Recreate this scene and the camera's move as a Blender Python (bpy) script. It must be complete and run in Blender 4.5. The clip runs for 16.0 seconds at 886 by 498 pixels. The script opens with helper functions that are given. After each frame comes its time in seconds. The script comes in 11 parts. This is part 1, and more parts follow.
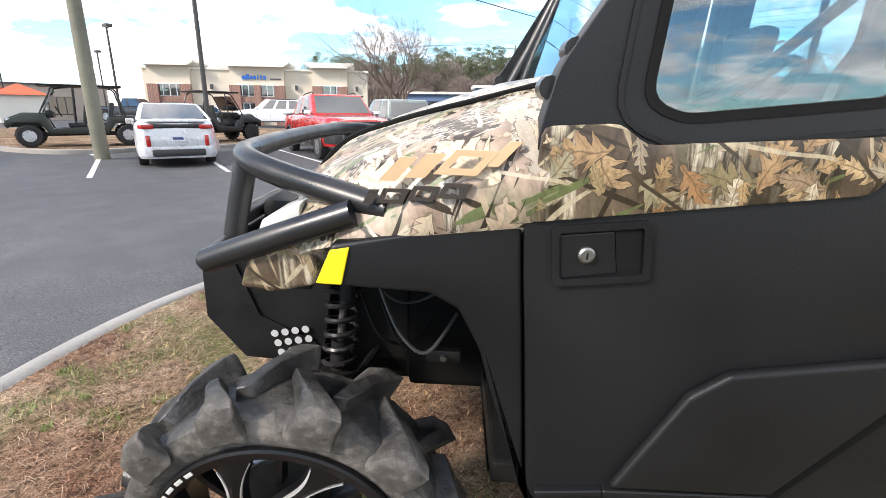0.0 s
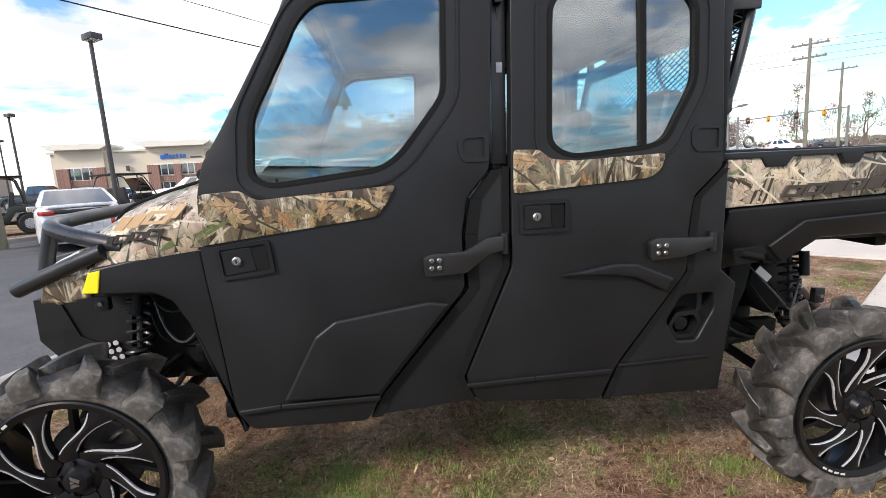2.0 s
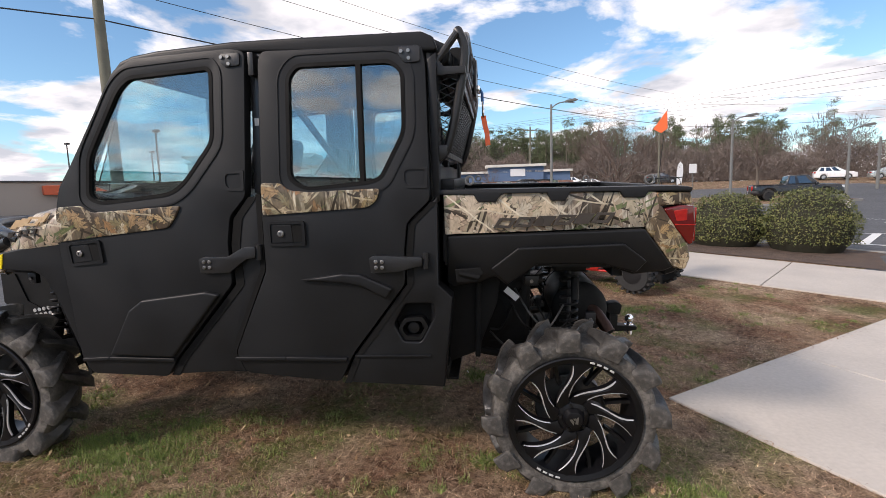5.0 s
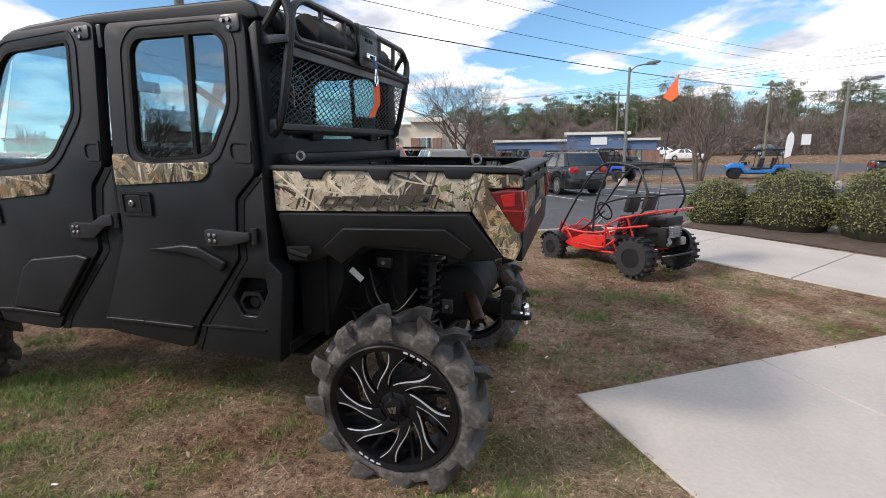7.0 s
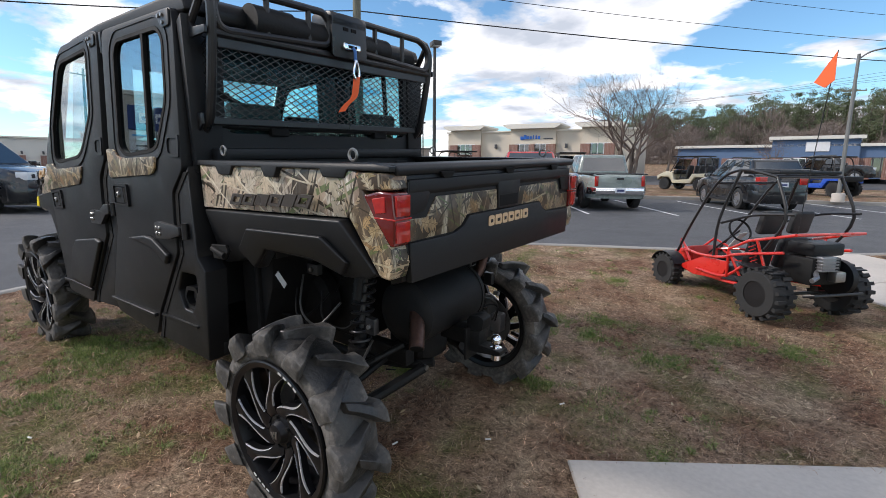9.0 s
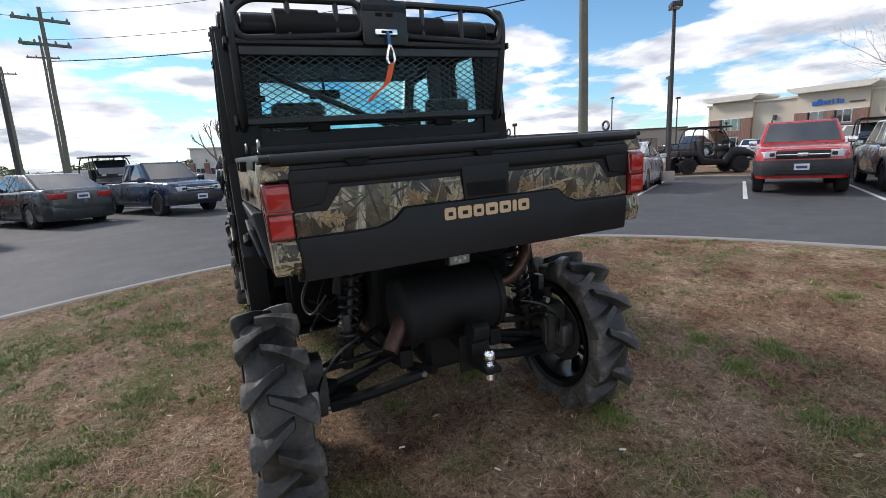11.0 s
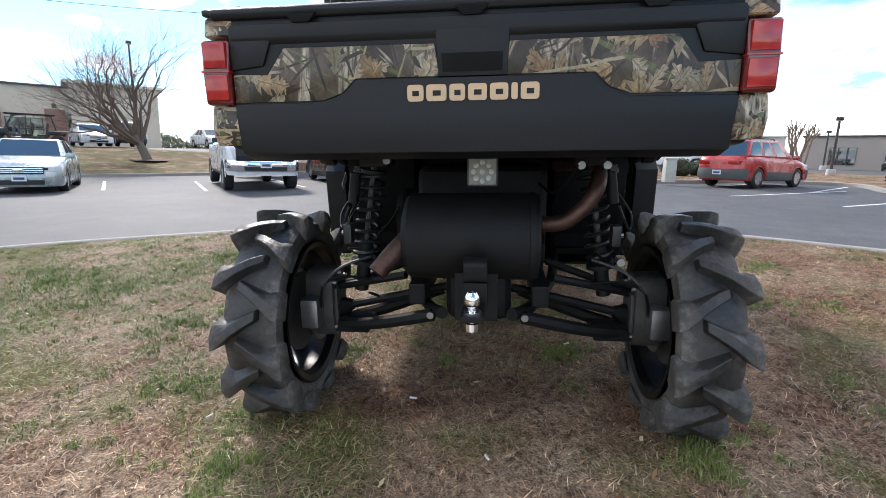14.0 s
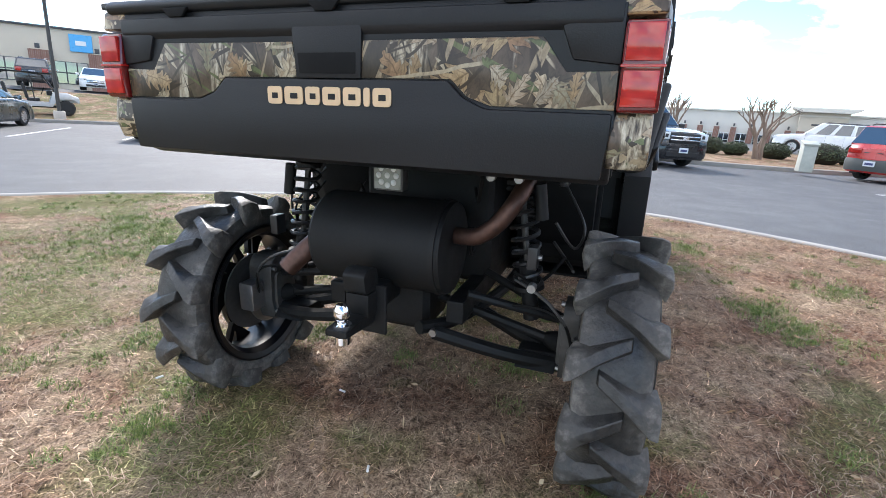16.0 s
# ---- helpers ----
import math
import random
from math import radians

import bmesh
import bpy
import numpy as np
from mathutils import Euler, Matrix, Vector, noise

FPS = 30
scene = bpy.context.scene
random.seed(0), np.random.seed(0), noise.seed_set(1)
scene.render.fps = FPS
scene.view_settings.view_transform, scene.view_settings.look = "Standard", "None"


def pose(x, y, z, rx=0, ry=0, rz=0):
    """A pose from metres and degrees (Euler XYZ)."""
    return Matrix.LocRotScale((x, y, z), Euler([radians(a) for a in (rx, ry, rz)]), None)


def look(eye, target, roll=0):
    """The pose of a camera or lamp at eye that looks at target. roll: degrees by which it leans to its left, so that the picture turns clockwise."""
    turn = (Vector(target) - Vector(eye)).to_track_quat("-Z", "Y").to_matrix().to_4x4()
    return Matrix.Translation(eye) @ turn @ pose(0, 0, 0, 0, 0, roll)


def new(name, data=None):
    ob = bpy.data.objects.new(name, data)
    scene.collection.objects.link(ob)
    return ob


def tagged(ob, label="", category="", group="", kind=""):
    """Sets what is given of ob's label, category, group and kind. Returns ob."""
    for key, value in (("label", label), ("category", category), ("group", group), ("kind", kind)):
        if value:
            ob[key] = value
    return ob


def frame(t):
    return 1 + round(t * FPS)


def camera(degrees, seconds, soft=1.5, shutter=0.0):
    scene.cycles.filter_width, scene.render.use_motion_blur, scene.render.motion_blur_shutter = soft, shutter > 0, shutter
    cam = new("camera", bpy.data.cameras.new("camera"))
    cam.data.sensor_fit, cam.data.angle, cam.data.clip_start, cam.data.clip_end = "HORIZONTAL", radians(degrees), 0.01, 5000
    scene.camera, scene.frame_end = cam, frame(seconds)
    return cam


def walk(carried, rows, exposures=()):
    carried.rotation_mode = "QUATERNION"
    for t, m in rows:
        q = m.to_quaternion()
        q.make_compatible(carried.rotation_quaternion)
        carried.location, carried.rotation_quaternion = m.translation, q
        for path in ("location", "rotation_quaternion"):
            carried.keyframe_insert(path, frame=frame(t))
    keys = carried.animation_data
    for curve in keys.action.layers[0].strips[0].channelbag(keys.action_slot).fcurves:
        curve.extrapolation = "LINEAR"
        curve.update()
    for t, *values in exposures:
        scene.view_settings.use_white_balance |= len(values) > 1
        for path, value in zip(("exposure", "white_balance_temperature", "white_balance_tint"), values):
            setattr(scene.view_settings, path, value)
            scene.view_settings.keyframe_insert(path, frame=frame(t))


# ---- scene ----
cam = camera(85.73, 16.0, soft=0.75)
PATH = [
    (0, (0.373, -1.601, 1.252), (0.327, 0.323, 0.708), 0.51),
    (0.5, (0.452, -1.845, 1.264), (0.508, 0.096, 0.785), -0.65),
    (1, (0.644, -2.070, 1.266), (0.739, -0.119, 0.839), -1.88),
    (1.5, (0.849, -2.201, 1.271), (0.987, -0.242, 0.892), -2.51),
    (2, (1.112, -2.364, 1.253), (1.312, -0.399, 0.941), -3.64),
    (2.5, (1.361, -2.467, 1.236), (1.529, -0.489, 0.994), -3.90),
    (3, (1.591, -2.617, 1.238), (1.692, -0.630, 1.036), -4.10),
    (3.5, (1.823, -2.727, 1.236), (1.850, -0.741, 1.006), -3.60),
    (4, (2.031, -2.719, 1.260), (2.008, -0.733, 1.022), -2.02),
    (4.5, (2.281, -2.787, 1.263), (2.187, -0.803, 1.036), -1.10),
    (5, (2.540, -2.836, 1.245), (2.332, -0.861, 1.013), -1.81),
    (5.2, (2.657, -2.813, 1.245), (2.431, -0.839, 1.014), -2.40),
    (7.3, (3.745, -2.503, 1.271), (3.120, -0.640, 0.901), -0.24),
    (7.4, (3.792, -2.490, 1.269), (3.134, -0.638, 0.903), -0.20),
    (7.5, (3.831, -2.461, 1.272), (3.133, -0.623, 0.901), -0.07),
    (8, (4.007, -2.247, 1.272), (3.135, -0.484, 0.908), 0.64),
    (8.2, (4.078, -2.156, 1.244), (3.152, -0.418, 0.891), 0.68),
    (10.3, (4.787, -1.121, 1.236), (3.163, -0.012, 0.873), -1.62),
    (10.5, (4.827, -1.030, 1.235), (3.140, -0.018, 0.871), -2.15),
    (11, (4.831, -0.805, 1.211), (3.036, -0.003, 0.841), -2.60),
    (11.5, (4.884, -0.567, 1.171), (3.006, 0.012, 0.801), -3.20),
    (12, (4.841, -0.381, 1.103), (2.912, -0.007, 0.731), -2.89),
    (12.5, (4.799, -0.228, 1.009), (2.847, 0.005, 0.638), -3.27),
    (13, (4.773, -0.089, 0.940), (2.809, -0.037, 0.564), -2.98),
    (13.5, (4.708, -0.001, 0.892), (2.750, -0.147, 0.509), -1.02),
    (14, (4.658, 0.098, 0.874), (2.708, -0.128, 0.491), 1.38),
    (14.5, (4.639, 0.228, 0.879), (2.697, -0.082, 0.514), 2.68),
    (15, (4.597, 0.383, 0.907), (2.673, -0.008, 0.524), 3.16),
    (15.5, (4.491, 0.521, 0.950), (2.609, 0.019, 0.497), 3.22),
    (16, (4.398, 0.681, 1.011), (2.578, 0.049, 0.474), 4.25),
]
walk(cam, [(t, look(eye, target, roll)) for t, eye, target, roll in PATH],
     exposures=[(0, 1.12, 6900, 14), (0.5, 0.97, 6850, 14), (1, 0.80, 6850, 15), (2, 0.76, 6900, 16), (3.5, 0.46, 7050, 18), (5, 0.26, 7100, 19), (8, 0.30, 6650, 14), (11, 0.12, 6600, 14), (12.5, 0.16, 6850, 18), (13.2, 0.42, 6750, 16), (14, 0.88, 6500, 14), (16, 1.29, 6350, 13)])

# ---- light ----
SUN_DIR = Vector((-0.68, -0.52, 0.58)).normalized()
SUN_EL = math.asin(SUN_DIR.z)
SUN_AZ = math.atan2(SUN_DIR.x, SUN_DIR.y)


def make_world():
    world = bpy.data.worlds.new("sky")
    scene.world = world
    world.use_nodes = True
    nt = world.node_tree
    nt.nodes.clear()
    N = nt.nodes.new
    link = nt.links.new
    out = N("ShaderNodeOutputWorld")
    sky = N("ShaderNodeTexSky")
    sky.sky_type = "NISHITA"
    sky.sun_disc = False
    sky.sun_elevation = SUN_EL
    sky.sun_rotation = SUN_AZ
    sky.air_density, sky.dust_density, sky.ozone_density = 1.0, 0.05, 2.0
    bg_sky = N("ShaderNodeBackground")
    bg_sky.inputs["Strength"].default_value = 0.140
    clear = N("ShaderNodeMix")
    clear.data_type = "RGBA"
    clear.blend_type = "MULTIPLY"
    clear.inputs[0].default_value = 1.0
    clear.inputs[7].default_value = (0.72, 0.98, 1.08, 1)
    link(sky.outputs[0], clear.inputs[6])
    link(clear.outputs[2], bg_sky.inputs["Color"])
    co = N("ShaderNodeTexCoord")
    sep = N("ShaderNodeSeparateXYZ")
    link(co.outputs["Generated"], sep.inputs[0])
    add = N("ShaderNodeMath")
    add.operation = "ADD"
    add.inputs[1].default_value = 0.16
    link(sep.outputs["Z"], add.inputs[0])
    lim = N("ShaderNodeMath")
    lim.operation = "MAXIMUM"
    lim.inputs[1].default_value = 0.06
    link(add.outputs[0], lim.inputs[0])
    inv = N("ShaderNodeMath")
    inv.operation = "DIVIDE"
    inv.inputs[0].default_value = 1.0
    link(lim.outputs[0], inv.inputs[1])
    scl = N("ShaderNodeVectorMath")
    scl.operation = "SCALE"
    link(co.outputs["Generated"], scl.inputs[0])
    link(inv.outputs[0], scl.inputs["Scale"])
    n1 = N("ShaderNodeTexNoise")
    n1.inputs["Scale"].default_value = 1.15
    n1.inputs["Detail"].default_value = 9
    n1.inputs["Roughness"].default_value = 0.56
    n1.inputs["Distortion"].default_value = 0.25
    link(scl.outputs[0], n1.inputs["Vector"])
    ramp = N("ShaderNodeValToRGB")
    ramp.color_ramp.elements[0].position = 0.460
    ramp.color_ramp.elements[0].color = (0, 0, 0, 1)
    ramp.color_ramp.elements[1].position = 0.530
    ramp.color_ramp.elements[1].color = (1, 1, 1, 1)
    link(n1.outputs[0], ramp.inputs[0])
    n2 = N("ShaderNodeTexNoise")
    n2.inputs["Scale"].default_value = 2.1
    n2.inputs["Detail"].default_value = 6
    link(scl.outputs[0], n2.inputs["Vector"])
    shade = N("ShaderNodeValToRGB")
    shade.color_ramp.elements[0].position = 0.36
    shade.color_ramp.elements[0].color = (0.40, 0.45, 0.52, 1)
    shade.color_ramp.elements[1].position = 0.60
    shade.color_ramp.elements[1].color = (0.97, 0.98, 1.0, 1)
    link(n2.outputs[0], shade.inputs[0])
    bg_cloud = N("ShaderNodeBackground")
    bg_cloud.inputs["Strength"].default_value = 1.30
    link(shade.outputs[0], bg_cloud.inputs["Color"])
    mix = N("ShaderNodeMixShader")
    link(ramp.outputs[0], mix.inputs[0])
    link(bg_sky.outputs[0], mix.inputs[1])
    link(bg_cloud.outputs[0], mix.inputs[2])
    link(mix.outputs[0], out.inputs[0])


make_world()
sun_data = bpy.data.lights.new("sun", "SUN")
sun_data.energy = 2.6
sun_data.angle = radians(9)
sun_data.color = (1.0, 0.95, 0.88)
sun = new("sun", sun_data)
sun.matrix_basis = look((-30, -15, 30), (-30 - SUN_DIR.x, -15 - SUN_DIR.y, 30 - SUN_DIR.z))


# ---- materials ----
MATS = {}


def principled(name):
    m = bpy.data.materials.new(name)
    m.use_nodes = True
    nt = m.node_tree
    return m, nt, nt.nodes["Principled BSDF"]


def ramp_node(nt, stops):
    r = nt.nodes.new("ShaderNodeValToRGB")
    while len(r.color_ramp.elements) > 1:
        r.color_ramp.elements.remove(r.color_ramp.elements[-1])
    for k, (p, c) in enumerate(stops):
        e = r.color_ramp.elements[0] if k == 0 else r.color_ramp.elements.new(p)
        e.position = p
        e.color = (*c, 1)
    return r


def noise_node(nt, scale, detail=4, rough=0.55, coord="Object", stretch=None, rot=None):
    co = nt.nodes.new("ShaderNodeTexCoord")
    n = nt.nodes.new("ShaderNodeTexNoise")
    n.inputs["Scale"].default_value = scale
    n.inputs["Detail"].default_value = detail
    n.inputs["Roughness"].default_value = rough
    src = co.outputs[coord]
    if stretch or rot:
        mp = nt.nodes.new("ShaderNodeMapping")
        if stretch:
            mp.inputs["Scale"].default_value = stretch
        if rot:
            mp.inputs["Rotation"].default_value = rot
        nt.links.new(src, mp.inputs["Vector"])
        src = mp.outputs[0]
    nt.links.new(src, n.inputs["Vector"])
    return n


def mat(name, color, rough=0.5, metal=0.0, var=0.15, scale=6.0, fine=60.0, bump=0.15, dist=0.002, coat=0.0, spec=0.5, rvar=0.12):
    """A plain surface with variation at two scales in colour, gloss and relief."""
    if name in MATS:
        return MATS[name]
    m, nt, b = principled(name)
    big = noise_node(nt, scale, 4)
    small = noise_node(nt, fine, 5)
    mixn = nt.nodes.new("ShaderNodeMix")
    mixn.data_type = "FLOAT"
    mixn.inputs[0].default_value = 0.4
    nt.links.new(big.outputs[0], mixn.inputs[2])
    nt.links.new(small.outputs[0], mixn.inputs[3])
    lo = tuple(max(0.0, c * (1 - var)) for c in color)
    hi = tuple(min(1.0, c * (1 + var)) for c in color)
    r = ramp_node(nt, [(0.3, lo), (0.7, hi)])
    nt.links.new(mixn.outputs[0], r.inputs[0])
    nt.links.new(r.outputs[0], b.inputs["Base Color"])
    b.inputs["Metallic"].default_value = metal
    b.inputs["Coat Weight"].default_value = coat
    b.inputs["Coat Roughness"].default_value = 0.05
    b.inputs["Specular IOR Level"].default_value = spec
    rr = nt.nodes.new("ShaderNodeMapRange")
    rr.inputs["From Min"].default_value, rr.inputs["From Max"].default_value = 0.3, 0.7
    rr.inputs["To Min"].default_value, rr.inputs["To Max"].default_value = max(0.02, rough - rvar), min(1.0, rough + rvar)
    nt.links.new(big.outputs[0], rr.inputs[0])
    nt.links.new(rr.outputs[0], b.inputs["Roughness"])
    if bump > 0:
        bp = nt.nodes.new("ShaderNodeBump")
        bp.inputs["Strength"].default_value = bump
        bp.inputs["Distance"].default_value = dist
        nt.links.new(small.outputs[0], bp.inputs["Height"])
        nt.links.new(bp.outputs[0], b.inputs["Normal"])
    MATS[name] = m
    return m


def glass_mat(name, tint=(0.75, 0.9, 0.9), rough=0.0, ior=1.45):
    if name in MATS:
        return MATS[name]
    m, nt, b = principled(name)
    b.inputs["Base Color"].default_value = (*tint, 1)
    b.inputs["Roughness"].default_value = rough
    b.inputs["Transmission Weight"].default_value = 1.0
    b.inputs["IOR"].default_value = ior
    MATS[name] = m
    return m


def dark_glass(name, color=(0.012, 0.016, 0.018)):
    if name in MATS:
        return MATS[name]
    m, nt, b = principled(name)
    b.inputs["Base Color"].default_value = (*color, 1)
    b.inputs["Roughness"].default_value = 0.03
    b.inputs["IOR"].default_value = 2.1
    b.inputs["Specular IOR Level"].default_value = 0.65
    MATS[name] = m
    return m


def asphalt_mat():
    m, nt, b = principled("asphalt")
    big = noise_node(nt, 0.22, 5)
    mid = noise_node(nt, 2.2, 6)
    fine = noise_node(nt, 95, 3)
    r = ramp_node(nt, [(0.32, (0.055, 0.056, 0.059)), (0.50, (0.080, 0.081, 0.085)), (0.70, (0.118, 0.118, 0.120))])
    mx = nt.nodes.new("ShaderNodeMix")
    mx.data_type = "FLOAT"
    mx.inputs[0].default_value = 0.45
    nt.links.new(big.outputs[0], mx.inputs[2])
    nt.links.new(mid.outputs[0], mx.inputs[3])
    nt.links.new(mx.outputs[0], r.inputs[0])
    sp = ramp_node(nt, [(0.42, (0.55, 0.55, 0.55)), (0.62, (1.35, 1.35, 1.35))])
    nt.links.new(fine.outputs[0], sp.inputs[0])
    mu = nt.nodes.new("ShaderNodeMix")
    mu.data_type = "RGBA"
    mu.blend_type = "MULTIPLY"
    mu.inputs[0].default_value = 1.0
    nt.links.new(r.outputs[0], mu.inputs[6])
    nt.links.new(sp.outputs[0], mu.inputs[7])
    nt.links.new(mu.outputs[2], b.inputs["Base Color"])
    b.inputs["Roughness"].default_value = 0.78
    bp = nt.nodes.new("ShaderNodeBump")
    bp.inputs["Strength"].default_value = 0.35
    bp.inputs["Distance"].default_value = 0.006
    nt.links.new(fine.outputs[0], bp.inputs["Height"])
    nt.links.new(bp.outputs[0], b.inputs["Normal"])
    return m


def grass_color(nt):
    """Dormant straw, red-brown thatch and green tufts, by place."""
    patch = noise_node(nt, 0.9, 5, 0.6)
    patch2 = noise_node(nt, 2.6, 4, 0.6)
    tone = noise_node(nt, 1.6, 6, 0.65)
    straw = ramp_node(nt, [(0.36, (0.33, 0.182, 0.118)), (0.46, (0.44, 0.280, 0.185)), (0.54, (0.57, 0.405, 0.280)), (0.66, (0.72, 0.57, 0.405))])
    nt.links.new(tone.outputs[0], straw.inputs[0])
    gsum = nt.nodes.new("ShaderNodeMix")
    gsum.data_type = "FLOAT"
    gsum.inputs[0].default_value = 0.42
    nt.links.new(patch.outputs[0], gsum.inputs[2])
    nt.links.new(patch2.outputs[0], gsum.inputs[3])
    gm = ramp_node(nt, [(0.51, (0, 0, 0)), (0.62, (0.75, 0.75, 0.75))])
    # the side towards the lot greens up first
    gco = nt.nodes.new("ShaderNodeTexCoord")
    gxyz = nt.nodes.new("ShaderNodeSeparateXYZ")
    nt.links.new(gco.outputs["Object"], gxyz.inputs[0])
    side = nt.nodes.new("ShaderNodeMapRange")
    side.inputs["From Min"].default_value = -0.2
    side.inputs["From Max"].default_value = -2.2
    side.inputs["To Min"].default_value = 0.0
    side.inputs["To Max"].default_value = 0.075
    nt.links.new(gxyz.outputs["Y"], side.inputs["Value"])
    gadd = nt.nodes.new("ShaderNodeMath")
    nt.links.new(gsum.outputs[0], gadd.inputs[0])
    nt.links.new(side.outputs[0], gadd.inputs[1])
    nt.links.new(gadd.outputs[0], gm.inputs[0])
    # matted clumps with gaps between them
    clump = noise_node(nt, 30, 3, 0.6)
    mott = noise_node(nt, 8, 3, 0.6)
    both = nt.nodes.new("ShaderNodeMix")
    both.data_type = "FLOAT"
    both.inputs[0].default_value = 0.35
    nt.links.new(clump.outputs[0], both.inputs[2])
    nt.links.new(mott.outputs[0], both.inputs[3])
    cl = ramp_node(nt, [(0.36, (0.34, 0.31, 0.28)), (0.46, (0.80, 0.78, 0.76)), (0.56, (1.14, 1.12, 1.10)), (0.66, (1.38, 1.36, 1.33))])
    nt.links.new(both.outputs[0], cl.inputs[0])
    mu = nt.nodes.new("ShaderNodeMix")
    mu.data_type = "RGBA"
    mu.blend_type = "MULTIPLY"
    mu.inputs[0].default_value = 1.0
    nt.links.new(straw.outputs[0], mu.inputs[6])
    nt.links.new(cl.outputs[0], mu.inputs[7])
    return mu.outputs[2], gm


def soil_mat():
    m, nt, b = principled("dormant_turf")
    straw, gm = grass_color(nt)
    fine = noise_node(nt, 130, 4, 0.7)
    sp = ramp_node(nt, [(0.36, (0.16, 0.15, 0.14)), (0.62, (0.80, 0.78, 0.76))])
    nt.links.new(fine.outputs[0], sp.inputs[0])
    mg = nt.nodes.new("ShaderNodeMix")
    mg.data_type = "RGBA"
    nt.links.new(gm.outputs[0], mg.inputs[0])
    nt.links.new(straw, mg.inputs[6])
    mg.inputs[7].default_value = (0.17, 0.20, 0.06, 1)
    mu = nt.nodes.new("ShaderNodeMix")
    mu.data_type = "RGBA"
    mu.blend_type = "MULTIPLY"
    mu.inputs[0].default_value = 1.0
    nt.links.new(mg.outputs[2], mu.inputs[6])
    nt.links.new(sp.outputs[0], mu.inputs[7])
    nt.links.new(mu.outputs[2], b.inputs["Base Color"])
    b.inputs["Roughness"].default_value = 0.95
    b.inputs["Specular IOR Level"].default_value = 0.15
    bp = nt.nodes.new("ShaderNodeBump")
    bp.inputs["Strength"].default_value = 0.7
    bp.inputs["Distance"].default_value = 0.015
    nt.links.new(fine.outputs[0], bp.inputs["Height"])
    nt.links.new(bp.outputs[0], b.inputs["Normal"])
    return m


def blade_mat():
    m, nt, b = principled("grass_blades")
    straw, gm = grass_color(nt)
    geo = nt.nodes.new("ShaderNodeNewGeometry")
    rnd = ramp_node(nt, [(0.0, (0.10, 0.08, 0.07)), (0.38, (0.36, 0.31, 0.28)), (0.70, (0.92, 0.87, 0.84)), (0.90, (1.45, 1.42, 1.36)), (1.0, (1.9, 1.9, 1.85))])
    nt.links.new(geo.outputs["Random Per Island"], rnd.inputs[0])
    green = ramp_node(nt, [(0.0, (0.08, 0.125, 0.022)), (0.6, (0.19, 0.27, 0.055)), (1.0, (0.38, 0.42, 0.14))])
    nt.links.new(geo.outputs["Random Per Island"], green.inputs[0])
    mg = nt.nodes.new("ShaderNodeMix")
    mg.data_type = "RGBA"
    nt.links.new(gm.outputs[0], mg.inputs[0])
    mu = nt.nodes.new("ShaderNodeMix")
    mu.data_type = "RGBA"
    mu.blend_type = "MULTIPLY"
    mu.inputs[0].default_value = 1.0
    nt.links.new(straw, mu.inputs[6])
    nt.links.new(rnd.outputs[0], mu.inputs[7])
    nt.links.new(mu.outputs[2], mg.inputs[6])
    nt.links.new(green.outputs[0], mg.inputs[7])
    nt.links.new(mg.outputs[2], b.inputs["Base Color"])
    b.inputs["Roughness"].default_value = 0.7
    b.inputs["Specular IOR Level"].default_value = 0.25
    return m


def leaf_mat(name, a, c, d):
    if name in MATS:
        return MATS[name]
    m, nt, b = principled(name)
    geo = nt.nodes.new("ShaderNodeNewGeometry")
    r = ramp_node(nt, [(0.0, a), (0.55, c), (1.0, d)])
    nt.links.new(geo.outputs["Random Per Island"], r.inputs[0])
    nt.links.new(r.outputs[0], b.inputs["Base Color"])
    b.inputs["Roughness"].default_value = 0.6
    MATS[name] = m
    return m


def brick_mat():
    if "brick_wall" in MATS:
        return MATS["brick_wall"]
    m, nt, b = principled("brick_wall")
    co = nt.nodes.new("ShaderNodeTexCoord")
    br = nt.nodes.new("ShaderNodeTexBrick")
    br.inputs["Scale"].default_value = 4.0
    br.inputs["Color1"].default_value = (0.205, 0.105, 0.080, 1)
    br.inputs["Color2"].default_value = (0.27, 0.145, 0.110, 1)
    br.inputs["Mortar"].default_value = (0.38, 0.33, 0.29, 1)
    nt.links.new(co.outputs["Object"], br.inputs["Vector"])
    nt.links.new(br.outputs[0], b.inputs["Base Color"])
    b.inputs["Roughness"].default_value = 0.85
    MATS["brick_wall"] = m
    return m


M_ASPHALT = asphalt_mat()
M_SOIL = soil_mat()
M_BLADE = blade_mat()
M_CONCRETE = mat("concrete", (0.49, 0.445, 0.395), 0.85, var=0.16, scale=1.4, fine=40, bump=0.25, dist=0.003)
M_KERB = mat("kerb_concrete", (0.30, 0.285, 0.26), 0.9, var=0.2, scale=2.5, fine=50, bump=0.3, dist=0.004)
M_LINE = mat("road_paint", (0.72, 0.72, 0.70), 0.8, var=0.15, scale=5, fine=90, bump=0.1)
M_MULCH = mat("mulch", (0.105, 0.070, 0.052), 0.95, var=0.5, scale=5, fine=60, bump=0.9, dist=0.02)


